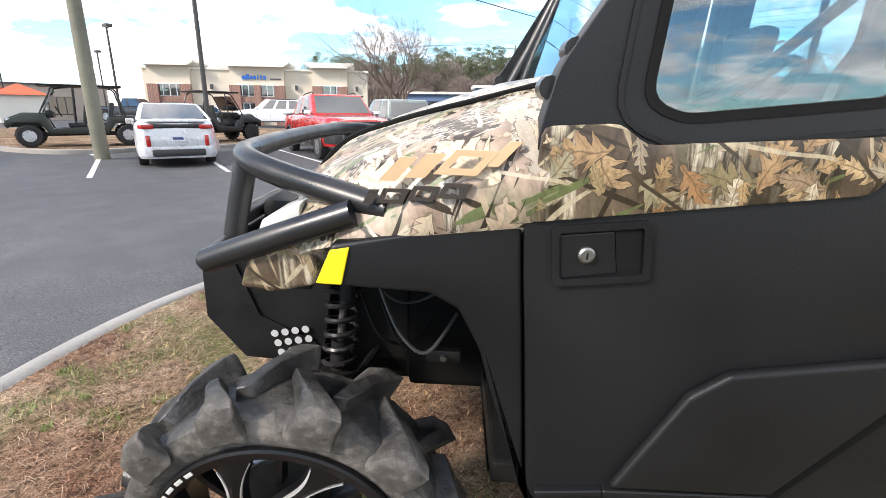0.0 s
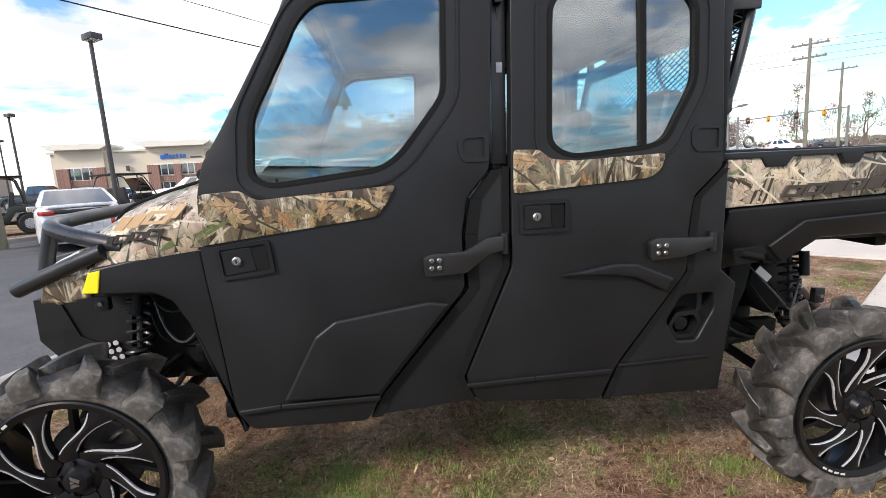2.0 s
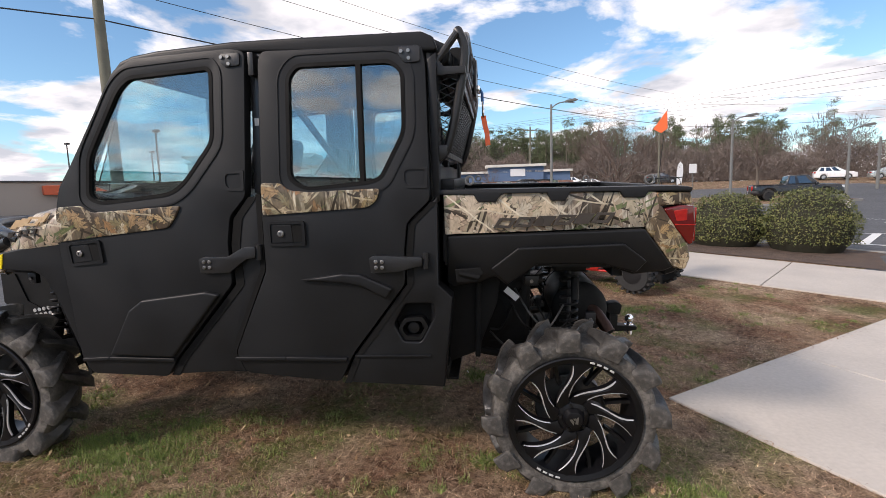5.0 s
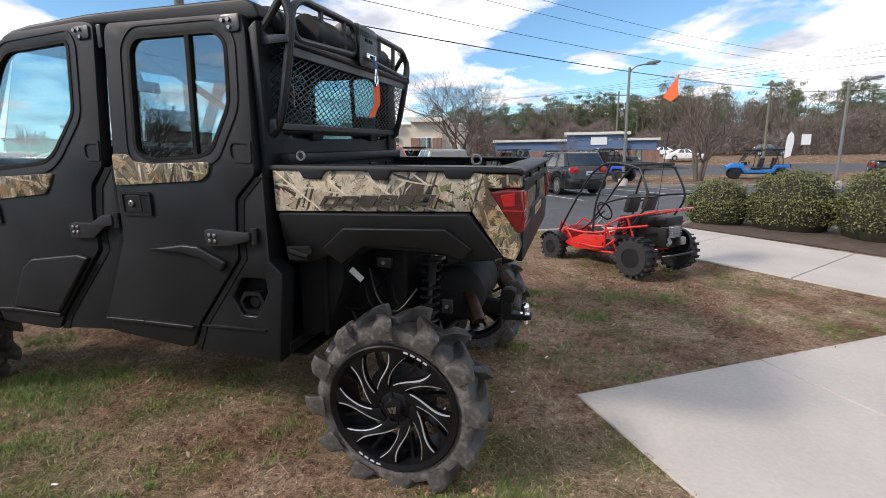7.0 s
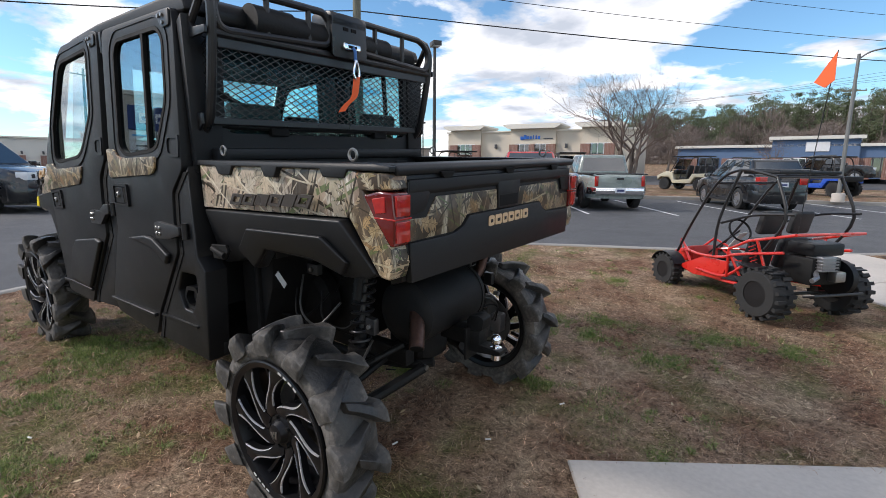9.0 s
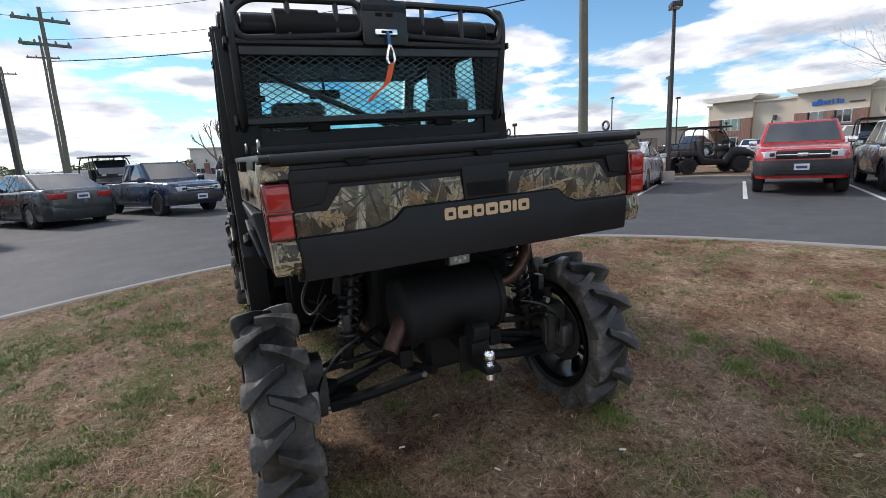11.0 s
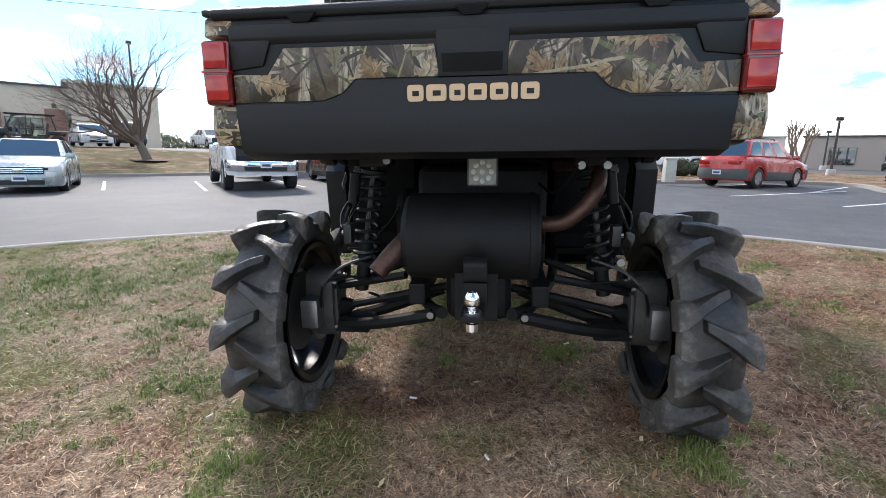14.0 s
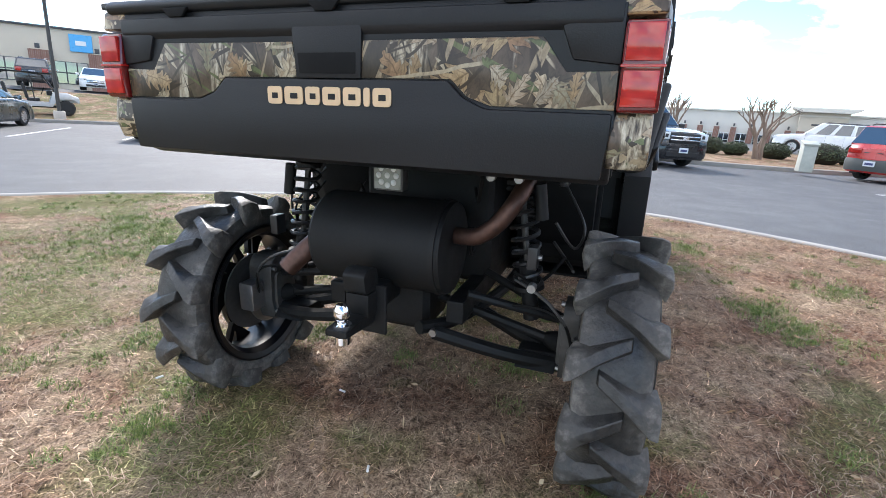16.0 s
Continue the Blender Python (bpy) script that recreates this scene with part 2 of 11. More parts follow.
# ---- mesh helpers ----
def part(name, bm, material, parent=None, label="", smooth=False, angle=35):
    me = bpy.data.meshes.new(name)
    bmesh.ops.recalc_face_normals(bm, faces=bm.faces)
    if smooth:
        lim = radians(angle)
        for f in bm.faces:
            f.smooth = True
        for e in bm.edges:
            if len(e.link_faces) == 2 and e.calc_face_angle(0) > lim:
                e.smooth = False
    bm.to_mesh(me)
    bm.free()
    if material:
        me.materials.append(material)
    ob = new(name, me)
    if parent:
        ob.parent = parent
    if label:
        tagged(ob, label)
    return ob


def thing(name, m, label, category, group="", kind=""):
    e = new(name)
    e.matrix_basis = m
    e.empty_display_size = 0.1
    return tagged(e, label, category, group, kind)


def xf(bm, m, verts=None):
    bmesh.ops.transform(bm, matrix=m, verts=verts if verts is not None else bm.verts)


def add_box(bm, c, size, bevel=0.0, segs=2, rot=None):
    r = bmesh.ops.create_cube(bm, size=1.0)
    vs = r["verts"]
    bmesh.ops.scale(bm, vec=size, verts=vs)
    if bevel > 0:
        es = list({e for v in vs for e in v.link_edges})
        g = bmesh.ops.bevel(bm, geom=es, offset=min(bevel, min(size) * 0.45), segments=segs, profile=0.6, affect="EDGES")
        vs = list({v for f in g["faces"] for v in f.verts} | {v for v in vs if v.is_valid})
    m = Matrix.Translation(c)
    if rot is not None:
        m = m @ Euler([radians(a) for a in rot]).to_matrix().to_4x4()
    bmesh.ops.transform(bm, matrix=m, verts=vs)
    return vs


def box(c, size, bevel=0.0, segs=2, rot=None):
    bm = bmesh.new()
    add_box(bm, c, size, bevel, segs, rot)
    return bm


def add_prism(bm, poly, axis, lo, hi, bevel=0.0, segs=2, top=None):
    """poly: points in the two other axes, in order. top: a second outline for the hi end."""
    k = "xyz".index(axis)

    def put(p, h):
        q = [p[0], p[1]]
        q.insert(k, h)
        return q
    a = [bm.verts.new(put(p, lo)) for p in poly]
    b = [bm.verts.new(put(p, hi)) for p in (top or poly)]
    n = len(poly)
    fs = [bm.faces.new(a), bm.faces.new(b[::-1])]
    for i in range(n):
        fs.append(bm.faces.new((a[i], b[i], b[(i + 1) % n], a[(i + 1) % n])))
    bmesh.ops.recalc_face_normals(bm, faces=fs)
    if bevel > 0:
        es = list({e for v in a + b for e in v.link_edges})
        bmesh.ops.bevel(bm, geom=es, offset=bevel, segments=segs, profile=0.6, affect="EDGES", clamp_overlap=True)


def prism(poly, axis, lo, hi, bevel=0.0, segs=2, top=None):
    bm = bmesh.new()
    add_prism(bm, poly, axis, lo, hi, bevel, segs, top)
    return bm


def add_ring(bm, outer, inner, axis, lo, hi):
    """A frame: the space between two outlines with the same number of points."""
    k = "xyz".index(axis)

    def put(p, h):
        q = [p[0], p[1]]
        q.insert(k, h)
        return q
    n = len(outer)
    v = [[bm.verts.new(put(p, h)) for p in o] for o, h in ((outer, lo), (outer, hi), (inner, hi), (inner, lo))]
    for i in range(n):
        j = (i + 1) % n
        for a, b in ((0, 1), (1, 2), (2, 3), (3, 0)):
            bm.faces.new((v[a][i], v[b][i], v[b][j], v[a][j]))


def smooth_path(pts, closed=False, steps=6):
    """Catmull-Rom through the points."""
    P = [Vector(p) for p in pts]
    n = len(P)
    out = []
    for i in range(n if closed else n - 1):
        if closed:
            a, b, c, d = P[i - 1], P[i], P[(i + 1) % n], P[(i + 2) % n]
        else:
            a, b, c, d = P[max(i - 1, 0)], P[i], P[i + 1], P[min(i + 2, n - 1)]
        for s in range(steps):
            t = s / steps
            out.append(0.5 * ((2 * b) + (c - a) * t + (2 * a - 5 * b + 4 * c - d) * t * t + (3 * b - a - 3 * c + d) * t ** 3))
    if not closed:
        out.append(P[-1])
    return out


def add_tube(bm, pts, r, segs=8, closed=False, caps=True):
    P = [Vector(p) for p in pts]
    n = len(P)
    rad = r if isinstance(r, (list, tuple)) else [r] * n
    rings = []
    ref = None
    for i in range(n):
        if closed:
            d = (P[(i + 1) % n] - P[i - 1])
        else:
            d = P[min(i + 1, n - 1)] - P[max(i - 1, 0)]
        if d.length < 1e-9:
            d = Vector((0, 0, 1))
        d.normalize()
        if ref is None:
            ref = d.orthogonal().normalized()
        u = (ref - d * ref.dot(d))
        u = u.normalized() if u.length > 1e-6 else d.orthogonal().normalized()
        ref = u
        w = d.cross(u)
        rings.append([bm.verts.new(P[i] + (u * math.cos(2 * math.pi * k / segs) + w * math.sin(2 * math.pi * k / segs)) * rad[i]) for k in range(segs)])
    for i in range(n if closed else n - 1):
        a, b = rings[i], rings[(i + 1) % n]
        for k in range(segs):
            bm.faces.new((a[k], a[(k + 1) % segs], b[(k + 1) % segs], b[k]))
    if caps and not closed:
        bm.faces.new(rings[0][::-1])
        bm.faces.new(rings[-1])


def tube(pts, r, segs=8, closed=False):
    bm = bmesh.new()
    add_tube(bm, pts, r, segs, closed)
    return bm


def add_lathe(bm, profile, segs=32, axis="y", center=(0, 0, 0), closed=True):
    """profile: (radius, height) points round the axis; closed joins its last point to its first."""
    c = Vector(center)
    rings = []
    for r, h in profile:
        ring = []
        for k in range(segs):
            a = 2 * math.pi * k / segs
            u, v = r * math.cos(a), r * math.sin(a)
            p = {"y": (u, h, v), "z": (u, v, h), "x": (h, u, v)}[axis]
            ring.append(bm.verts.new(c + Vector(p)))
        rings.append(ring)
    n = len(rings)
    for i in range(n if closed else n - 1):
        a, b = rings[i], rings[(i + 1) % n]
        for k in range(segs):
            bm.faces.new((a[k], a[(k + 1) % segs], b[(k + 1) % segs], b[k]))
    if not closed:
        for ring in (rings[0], rings[-1]):
            if (ring[0].co - ring[segs // 2].co).length > 1e-5:
                bm.faces.new(ring)


def lathe(profile, segs=32, axis="y", center=(0, 0, 0), closed=True):
    bm = bmesh.new()
    add_lathe(bm, profile, segs, axis, center, closed)
    return bm


def cyl(a, b, r, segs=12):
    return tube([a, b], r, segs)


def mesh_np(name, verts, tris, material, parent=None):
    """A mesh from arrays: verts (n, 3), faces (m, k) of equal size."""
    me = bpy.data.meshes.new(name)
    me.vertices.add(len(verts))
    me.vertices.foreach_set("co", np.asarray(verts, dtype=np.float32).ravel())
    m, k = tris.shape
    me.loops.add(m * k)
    me.loops.foreach_set("vertex_index", np.asarray(tris, dtype=np.int32).ravel())
    me.polygons.add(m)
    me.polygons.foreach_set("loop_start", np.arange(0, m * k, k, dtype=np.int32))
    me.update(calc_edges=True)
    me.validate()
    me.materials.append(material)
    ob = new(name, me)
    if parent:
        ob.parent = parent
    return ob


# ---- ground ----
def lot_z(x, y):
    v = 0.030 * y - 0.012 * x
    if v <= 0:
        return 0.35 * math.tanh(v / 0.35) - 0.12
    w = min(1.0, max(0.0, (v - 0.04) / 0.26))
    w = w * w * (3 - 2 * w)
    far = 0.0035 * max(-70, min(70, y)) - 0.0105 * max(-70, min(70, x))
    return (1 - w) * 0.09 * math.tanh(v / 0.09) + w * far - 0.12


def turf_z(x, y):
    return 0.033 * y - 0.030 * x


def hill_z(x, y):
    d = min(1.0, max(0.0, (y + 0.45 * x - 34) / 75))
    e = min(1.0, max(0.0, (-0.72 * x - 0.69 * y - 23) / 14))
    e *= min(1.0, max(0.0, (2 - y) / 13))
    return lot_z(x, y) + 2.2 * d * d * (3 - 2 * d) + 1.35 * e * e * (3 - 2 * e)


ISLAND = [(-1.62, 0.0), (-1.45, 1.1), (-0.95, 2.1), (-0.35, 3.05), (0.30, 3.85), (1.1, 4.5), (2.0, 5.05), (2.8, 5.5), (4.0, 6.25), (5.3, 7.1),
          (6.2, 8.4), (7.2, 8.5), (8.2, 7.9), (9.1, 6.95), (10.0, 5.9), (12.0, 3.4), (13.6, -1.0), (13.4, -6.5), (11.8, -10.0), (8.6, -11.2), (4.2, -9.2), (2.2, -7.4), (1.1, -5.85), (0.25, -4.75), (-0.5, -3.3), (-1.15, -2.0), (-1.5, -1.0)]
ISLE = smooth_path([(x, y, 0) for x, y in ISLAND], True, 5)


def inside(poly, x, y):
    c = False
    n = len(poly)
    for i in range(n):
        a, b = poly[i], poly[i - 1]
        if (a[1] > y) != (b[1] > y) and x < (b[0] - a[0]) * (y - a[1]) / (b[1] - a[1]) + a[0]:
            c = not c
    return c


def sheet(name, poly, zf, material, step, label, category):
    """A sheet over an outline that follows a height."""
    bm = bmesh.new()
    vs = [bm.verts.new((p[0], p[1], 0)) for p in poly]
    bm.faces.new(vs)
    bmesh.ops.triangulate(bm, faces=bm.faces)
    xs = [p[0] for p in poly]
    ys = [p[1] for p in poly]
    x = min(xs) + step
    while x < max(xs):
        bmesh.ops.bisect_plane(bm, geom=bm.verts[:] + bm.edges[:] + bm.faces[:], plane_co=(x, 0, 0), plane_no=(1, 0, 0))
        x += step
    y = min(ys) + step
    while y < max(ys):
        bmesh.ops.bisect_plane(bm, geom=bm.verts[:] + bm.edges[:] + bm.faces[:], plane_co=(0, y, 0), plane_no=(0, 1, 0))
        y += step
    for v in bm.verts:
        v.co.z = zf(v.co.x, v.co.y)
    ob = part(name, bm, material, smooth=True, angle=60)
    return tagged(ob, label, category, kind="structure")


def grid_sheet(name, xs, ys, zf, material, label, category):
    X, Y = np.meshgrid(xs, ys)
    V = np.array([(x, y, zf(x, y)) for x, y in zip(X.ravel(), Y.ravel())])
    nx, ny = len(xs), len(ys)
    i = np.arange((nx - 1) * (ny - 1))
    r, c = i // (nx - 1), i % (nx - 1)
    a = r * nx + c
    ob = mesh_np(name, V, np.stack([a, a + 1, a + nx + 1, a + nx], 1), material)
    return tagged(ob, label, category, kind="structure")


far = [-2500, -900, -400, -200, -120]
grid_sheet("ground", far + list(range(-90, 130, 10)) + [160, 220, 400, 900, 2500], far + list(range(-90, 130, 10)) + [160, 220, 400, 900, 2500],
           lambda x, y: hill_z(x, y) - 0.30 * (1 if abs(x) < 62 and abs(y) < 62 else 0.0) - (0.25 if 0 <= x <= 40 and -40 <= y <= 0 else 0.0), M_SOIL, "open dormant brown grass land reaching the horizon", "ground")


def paved_z(x, y):
    """The lot falls away a little south-east, below the lawn island."""
    return hill_z(x, y) - 0.25 * min(1.0, max(0.0, (x - 3) / 2)) * min(1.0, max(0.0, (3 - y) / 3))


grid_sheet("parking_lot", np.arange(-62, 46, 2.0), np.arange(-60, 58, 2.0), paved_z, M_ASPHALT, "dark grey asphalt parking lot, worn and faintly patched", "parking lot")
tagged(sheet("lawn", [(p.x, p.y) for p in ISLE], lambda x, y: turf_z(x, y) if y < 7 else turf_z(x, 7), M_SOIL, 0.8, "dormant brown lawn island with green tufts", "lawn"))


def kerb(name, pts, zf, width=0.15, closed=False, label="pale worn concrete kerb"):
    P = [Vector((p[0], p[1], 0)) for p in pts]
    n = len(P)
    bm = bmesh.new()
    rows = []
    for i in range(n):
        d = (P[(i + 1) % n] - P[i - 1]) if closed else P[min(i + 1, n - 1)] - P[max(i - 1, 0)]
        d.normalize()
        nrm = Vector((-d.y, d.x, 0))
        row = []
        for off, dz in ((0.0, -0.25), (0.0, 0.0), (0.02, 0.016), (width - 0.02, 0.018), (width, 0.0), (width, -0.25)):
            q = P[i] + nrm * off
            row.append(bm.verts.new((q.x, q.y, zf(q.x, q.y) + dz)))
        rows.append(row)
    for i in range(n if closed else n - 1):
        a, b = rows[i], rows[(i + 1) % n]
        for k in range(5):
            bm.faces.new((a[k], a[k + 1], b[k + 1], b[k]))
    return tagged(part(name, bm, M_KERB, smooth=True, angle=50), label, "kerb", kind="structure")


kerb("kerb", [(p.x, p.y) for p in ISLE], lambda x, y: turf_z(x, min(y, 7)) + 0.0, 0.105, True, "pale worn concrete kerb round the lawn island")


def slab(name, corner, u, v, a0, a1, b, joints, proud=0.012):
    """A concrete walk laid in slabs along u, b wide along v, with open joints."""
    root = new(name)
    tagged(root, "pale grey broom-finished concrete sidewalk slabs", "sidewalk", kind="structure")
    cu, cv = Vector(u).normalized(), Vector(v).normalized()
    c = Vector(corner)
    t = a0
    while t < a1 - 0.01:
        e = min(t + joints, a1)
        bm = bmesh.new()
        q = [c + cu * (t + 0.006), c + cu * (e - 0.006), c + cu * (e - 0.006) + cv * b, c + cu * (t + 0.006) + cv * b]
        add_prism(bm, [(p.x, p.y) for p in q], "z", -0.12, 0.0, 0.006, 1)
        for w in bm.verts:
            w.co.z += turf_z(w.co.x, min(w.co.y, 7)) + proud
        part("slab", bm, M_CONCRETE, root)
        t = e
    return root


slab("sidewalk", (3.63, 0.20), (0.815, 0.58), (0.56, -0.83), 0.0, 7.5, 2.6, 1.5)
slab("pavement", (3.86, 5.19), (0.783, -0.622), (0.622, 0.783), -0.55, 10.0, 2.2, 1.6, 0.018)

# mulch bed with the shrubs
sheet("mulch_bed", [(5.35, 7.00), (7.5, 5.36), (10.5, 2.98), (11.6, 3.7), (9.85, 5.85), (8.95, 6.9), (8.05, 7.75), (7.15, 8.32), (6.25, 8.2)], lambda x, y: turf_z(x, min(y, 7)) + 0.009, M_MULCH, 0.8, "dark brown wood mulch bed beside the walk", "mulch bed")

V1 = [(-26, 0.6), (-18.6, 0.6), (-15.4, 1.2), (-14.0, 2.6), (-14.0, 4.8), (-14.9, 7.8), (-16.6, 10.6), (-15.1, 13.2), (-12.2, 12.2), (-10.4, 12.3), (-8.5, 15.1), (-5.0, 17.6), (-0.6, 20.3), (3.9, 22.2), (9.0, 24.4), (16.0, 27.5), (28.0, 33.0)]
V3 = [(-19.5, -7.5), (-17.2, -12.8), (-16.2, -14.8), (-13.4, -18.4), (-10.4, -20.8), (-7.6, -22.9), (-2, -27.5), (6, -33)]
E1 = smooth_path([(x, y, 0) for x, y in V1], False, 4)
E3 = smooth_path([(x, y, 0) for x, y in V3], False, 4)
sheet("verge", [(p.x, p.y) for p in E1] + [(26, 42), (8, 37), (-6, 33), (-19, 28), (-30, 20)], lambda x, y: hill_z(x, y) + 0.12, M_SOIL, 3.0, "strip of dormant brown grass beyond the parking stalls", "grass verge")
sheet("verge", [(p.x, p.y) for p in E3] + [(0, -40), (-14, -33), (-24, -24), (-29, -12), (-27, -6)], lambda x, y: hill_z(x, y) + 0.12, M_SOIL, 3.0, "strip of dormant brown grass by the lot entrance", "grass verge")
kerb("kerb", [(p.x, p.y) for p in E1], lambda x, y: hill_z(x, y) + 0.12, 0.16)
kerb("kerb", [(p.x, p.y) for p in E3[::-1]], lambda x, y: hill_z(x, y) + 0.12, 0.16)


def stall_line(a, b, w=0.10):
    a, b = Vector((*a, 0)), Vector((*b, 0))
    d = (b - a).normalized()
    n = Vector((-d.y, d.x, 0)) * w / 2
    k = max(2, int((b - a).length / 0.5))
    bm = bmesh.new()
    prev = None
    for i in range(k + 1):
        p = a.lerp(b, i / k)
        row = []
        for q in (p + n, p - n):
            row.append(bm.verts.new((q.x, q.y, hill_z(q.x, q.y) + 0.006)))
        if prev:
            bm.faces.new((prev[0], prev[1], row[1], row[0]))
        prev = row
    return tagged(part("stall_line", bm, M_LINE), "white painted parking stall line on asphalt", "line marking", "stall lines", "structure")


NW = Vector((-0.56, 0.83))
ACROSS = Vector((0.83, 0.56))
for k in range(-3, 7):
    p = Vector((-2.60, 10.50)) + ACROSS * 2.55 * k
    stall_line(tuple(p), tuple(p + NW * 6.0))
for k in range(-1, 5):
    p = Vector((-9.6, -5.9)) + Vector((-0.60, 0.80)) * 2.75 * k
    stall_line(tuple(p), tuple(p + Vector((-0.80, -0.60)) * 5.4))
for k in range(1, 4):
    p = Vector((-6.9, -12.2)) + Vector((0.66, -0.75)) * 2.75 * (k - 1.5)
    stall_line(tuple(p), tuple(p + Vector((-0.75, -0.66)) * 5.2))
for k in range(0, 3):
    p = Vector((-11.2, 9.5)) + Vector((0.68, 0.73)) * 2.7 * (k - 1)
    stall_line(tuple(p), tuple(p + Vector((-0.73, 0.68)) * 5.0))
# hatched aisle beyond the shrubs: two rails with rungs, and a far rail
for c, ln in (((9.2, 9.25), 7.0), ((11.25, 11.7), 7.0), ((16.6, 17.2), 5.0)):
    stall_line(c, (c[0] + 0.53 * ln, c[1] - 0.85 * ln), 0.12)
for k in range(6):
    c = Vector((9.2, 9.25)) + Vector((0.53, -0.85)) * (0.5 + 1.25 * k)
    stall_line(tuple(c), tuple(c + Vector((2.03, 2.40))), 0.18)
for k in range(2):
    c = Vector((14.1, 12.0)) + Vector((0.53, -0.85)) * 1.6 * k
    stall_line(tuple(c), tuple(c + Vector((1.75, 2.8))), 0.12)


def scatter_grass(name, n, cx, cy, rad, seed, hmin, hmax, wid):
    """Short tangled blades, most of them lying."""
    rng = np.random.default_rng(seed)
    poly = np.array([(p.x, p.y) for p in ISLE])
    ang = rng.uniform(0, 2 * np.pi, n)
    rr = rad * np.sqrt(rng.uniform(0, 1, n))
    x, y = cx + rr * np.cos(ang), cy + rr * np.sin(ang)
    keep = np.zeros(n, bool)
    m = len(poly)
    for i in range(m):
        a, b = poly[i], poly[i - 1]
        if abs(b[1] - a[1]) < 1e-9:
            continue
        cond = ((a[1] > y) != (b[1] > y)) & (x < (b[0] - a[0]) * (y - a[1]) / (b[1] - a[1]) + a[0])
        keep ^= cond
    for c, u, v, a0, a1, bb in (((3.63, 0.20), (0.815, 0.58), (0.56, -0.83), 0.03, 15, 2.6), ((3.86, 5.19), (0.783, -0.622), (0.622, 0.783), -0.5, 14, 5.2)):
        u = np.array(u) / np.hypot(*u)
        v = np.array(v) / np.hypot(*v)
        du = (x - c[0]) * u[0] + (y - c[1]) * u[1]
        dv = (x - c[0]) * v[0] + (y - c[1]) * v[1]
        keep &= ~((du > a0) & (du < a1) & (dv > 0.02) & (dv < bb))
    x, y = x[keep], y[keep]
    n = len(x)
    z = 0.033 * np.minimum(y, 7) - 0.030 * x - 0.004
    az = rng.uniform(0, 2 * np.pi, n)
    el = np.radians(np.clip(rng.normal(8, 10, n), -2, 60))
    ln = rng.uniform(hmin, hmax, n)
    d = np.stack([np.cos(az) * np.cos(el), np.sin(az) * np.cos(el), np.sin(el)], 1) * ln[:, None]
    w = rng.uniform(0.6, 1.3, n) * wid
    s = np.stack([-np.sin(az) * w, np.cos(az) * w, np.zeros(n)], 1)
    base = np.stack([x, y, z], 1)
    V = np.empty((n, 3, 3))
    V[:, 0], V[:, 1], V[:, 2] = base - s, base + s, base + d
    T = np.arange(n * 3).reshape(n, 3)
    ob = mesh_np(name, V.reshape(-1, 3), T, M_BLADE)
    return tagged(ob, "short tangled dormant and green grass blades", "grass", kind="stuff")


scatter_grass("grass", 540000, 2.0, -0.2, 4.2, 1, 0.024, 0.060, 0.0023)
scatter_grass("grass", 160000, 1.2, 0.6, 7.2, 2, 0.025, 0.06, 0.0028)


def scatter_straw(n, seed):
    """Long curled straws lying loose on top of the thatch."""
    rng = np.random.default_rng(seed)
    ring = np.array([(p.x, p.y) for p in ISLE])
    ang = rng.uniform(0, 2 * np.pi, n)
    rr = 4.3 * np.sqrt(rng.uniform(0, 1, n))
    x, y = 2.1 + rr * np.cos(ang), -0.2 + rr * np.sin(ang)
    keep = np.zeros(n, bool)
    for i in range(len(ring)):
        a, b = ring[i], ring[i - 1]
        if abs(b[1] - a[1]) > 1e-9:
            keep ^= ((a[1] > y) != (b[1] > y)) & (x < (b[0] - a[0]) * (y - a[1]) / (b[1] - a[1]) + a[0])
    du, dv = (x - 3.63) * 0.815 + (y - 0.2) * 0.58, (x - 3.63) * 0.56 - (y - 0.2) * 0.83
    keep &= ~((du > 0.0) & (dv > -0.01))
    clump = np.sin(x * 5.1 + 1.3 * np.sin(y * 3.7)) * np.sin(y * 4.3 + 1.1 * np.sin(x * 2.9))
    keep &= rng.random(n) < 0.55 + 0.45 * clump
    x, y = x[keep], y[keep]
    n = len(x)
    az = rng.uniform(0, 2 * np.pi, n)
    turn = rng.normal(0, 0.55, n)
    ln = rng.uniform(0.010, 0.025, n)
    wd = rng.uniform(0.0007, 0.0013, n)
    rise = rng.uniform(0.006, 0.020, n)
    P = np.empty((n, 4, 2, 3))
    px, py = x.copy(), y.copy()
    for k in range(4):
        a = az + turn * k
        pz = 0.033 * np.minimum(py, 7) - 0.030 * px + rise * np.sin(0.35 + k * 0.85) + 0.002
        w = wd * (1.0 if k < 3 else 0.35)
        for q, sg in enumerate((-1, 1)):
            P[:, k, q, 0], P[:, k, q, 1], P[:, k, q, 2] = px - sg * w * np.sin(a), py + sg * w * np.cos(a), pz
        px, py = px + ln * np.cos(a), py + ln * np.sin(a)
    base = np.arange(n)[:, None, None] * 8
    quad = np.array([[0, 1, 3, 2], [2, 3, 5, 4], [4, 5, 7, 6]])[None]
    ob = mesh_np("straw", P.reshape(-1, 3), (base + quad).reshape(-1, 4), M_STRAW)
    return tagged(ob, "loose curled dry straws over the lawn", "grass", kind="stuff")


M_STRAW = leaf_mat("dry_straw", (0.14, 0.076, 0.046), (0.29, 0.180, 0.112), (0.54, 0.40, 0.27))
scatter_straw(190000, 31)


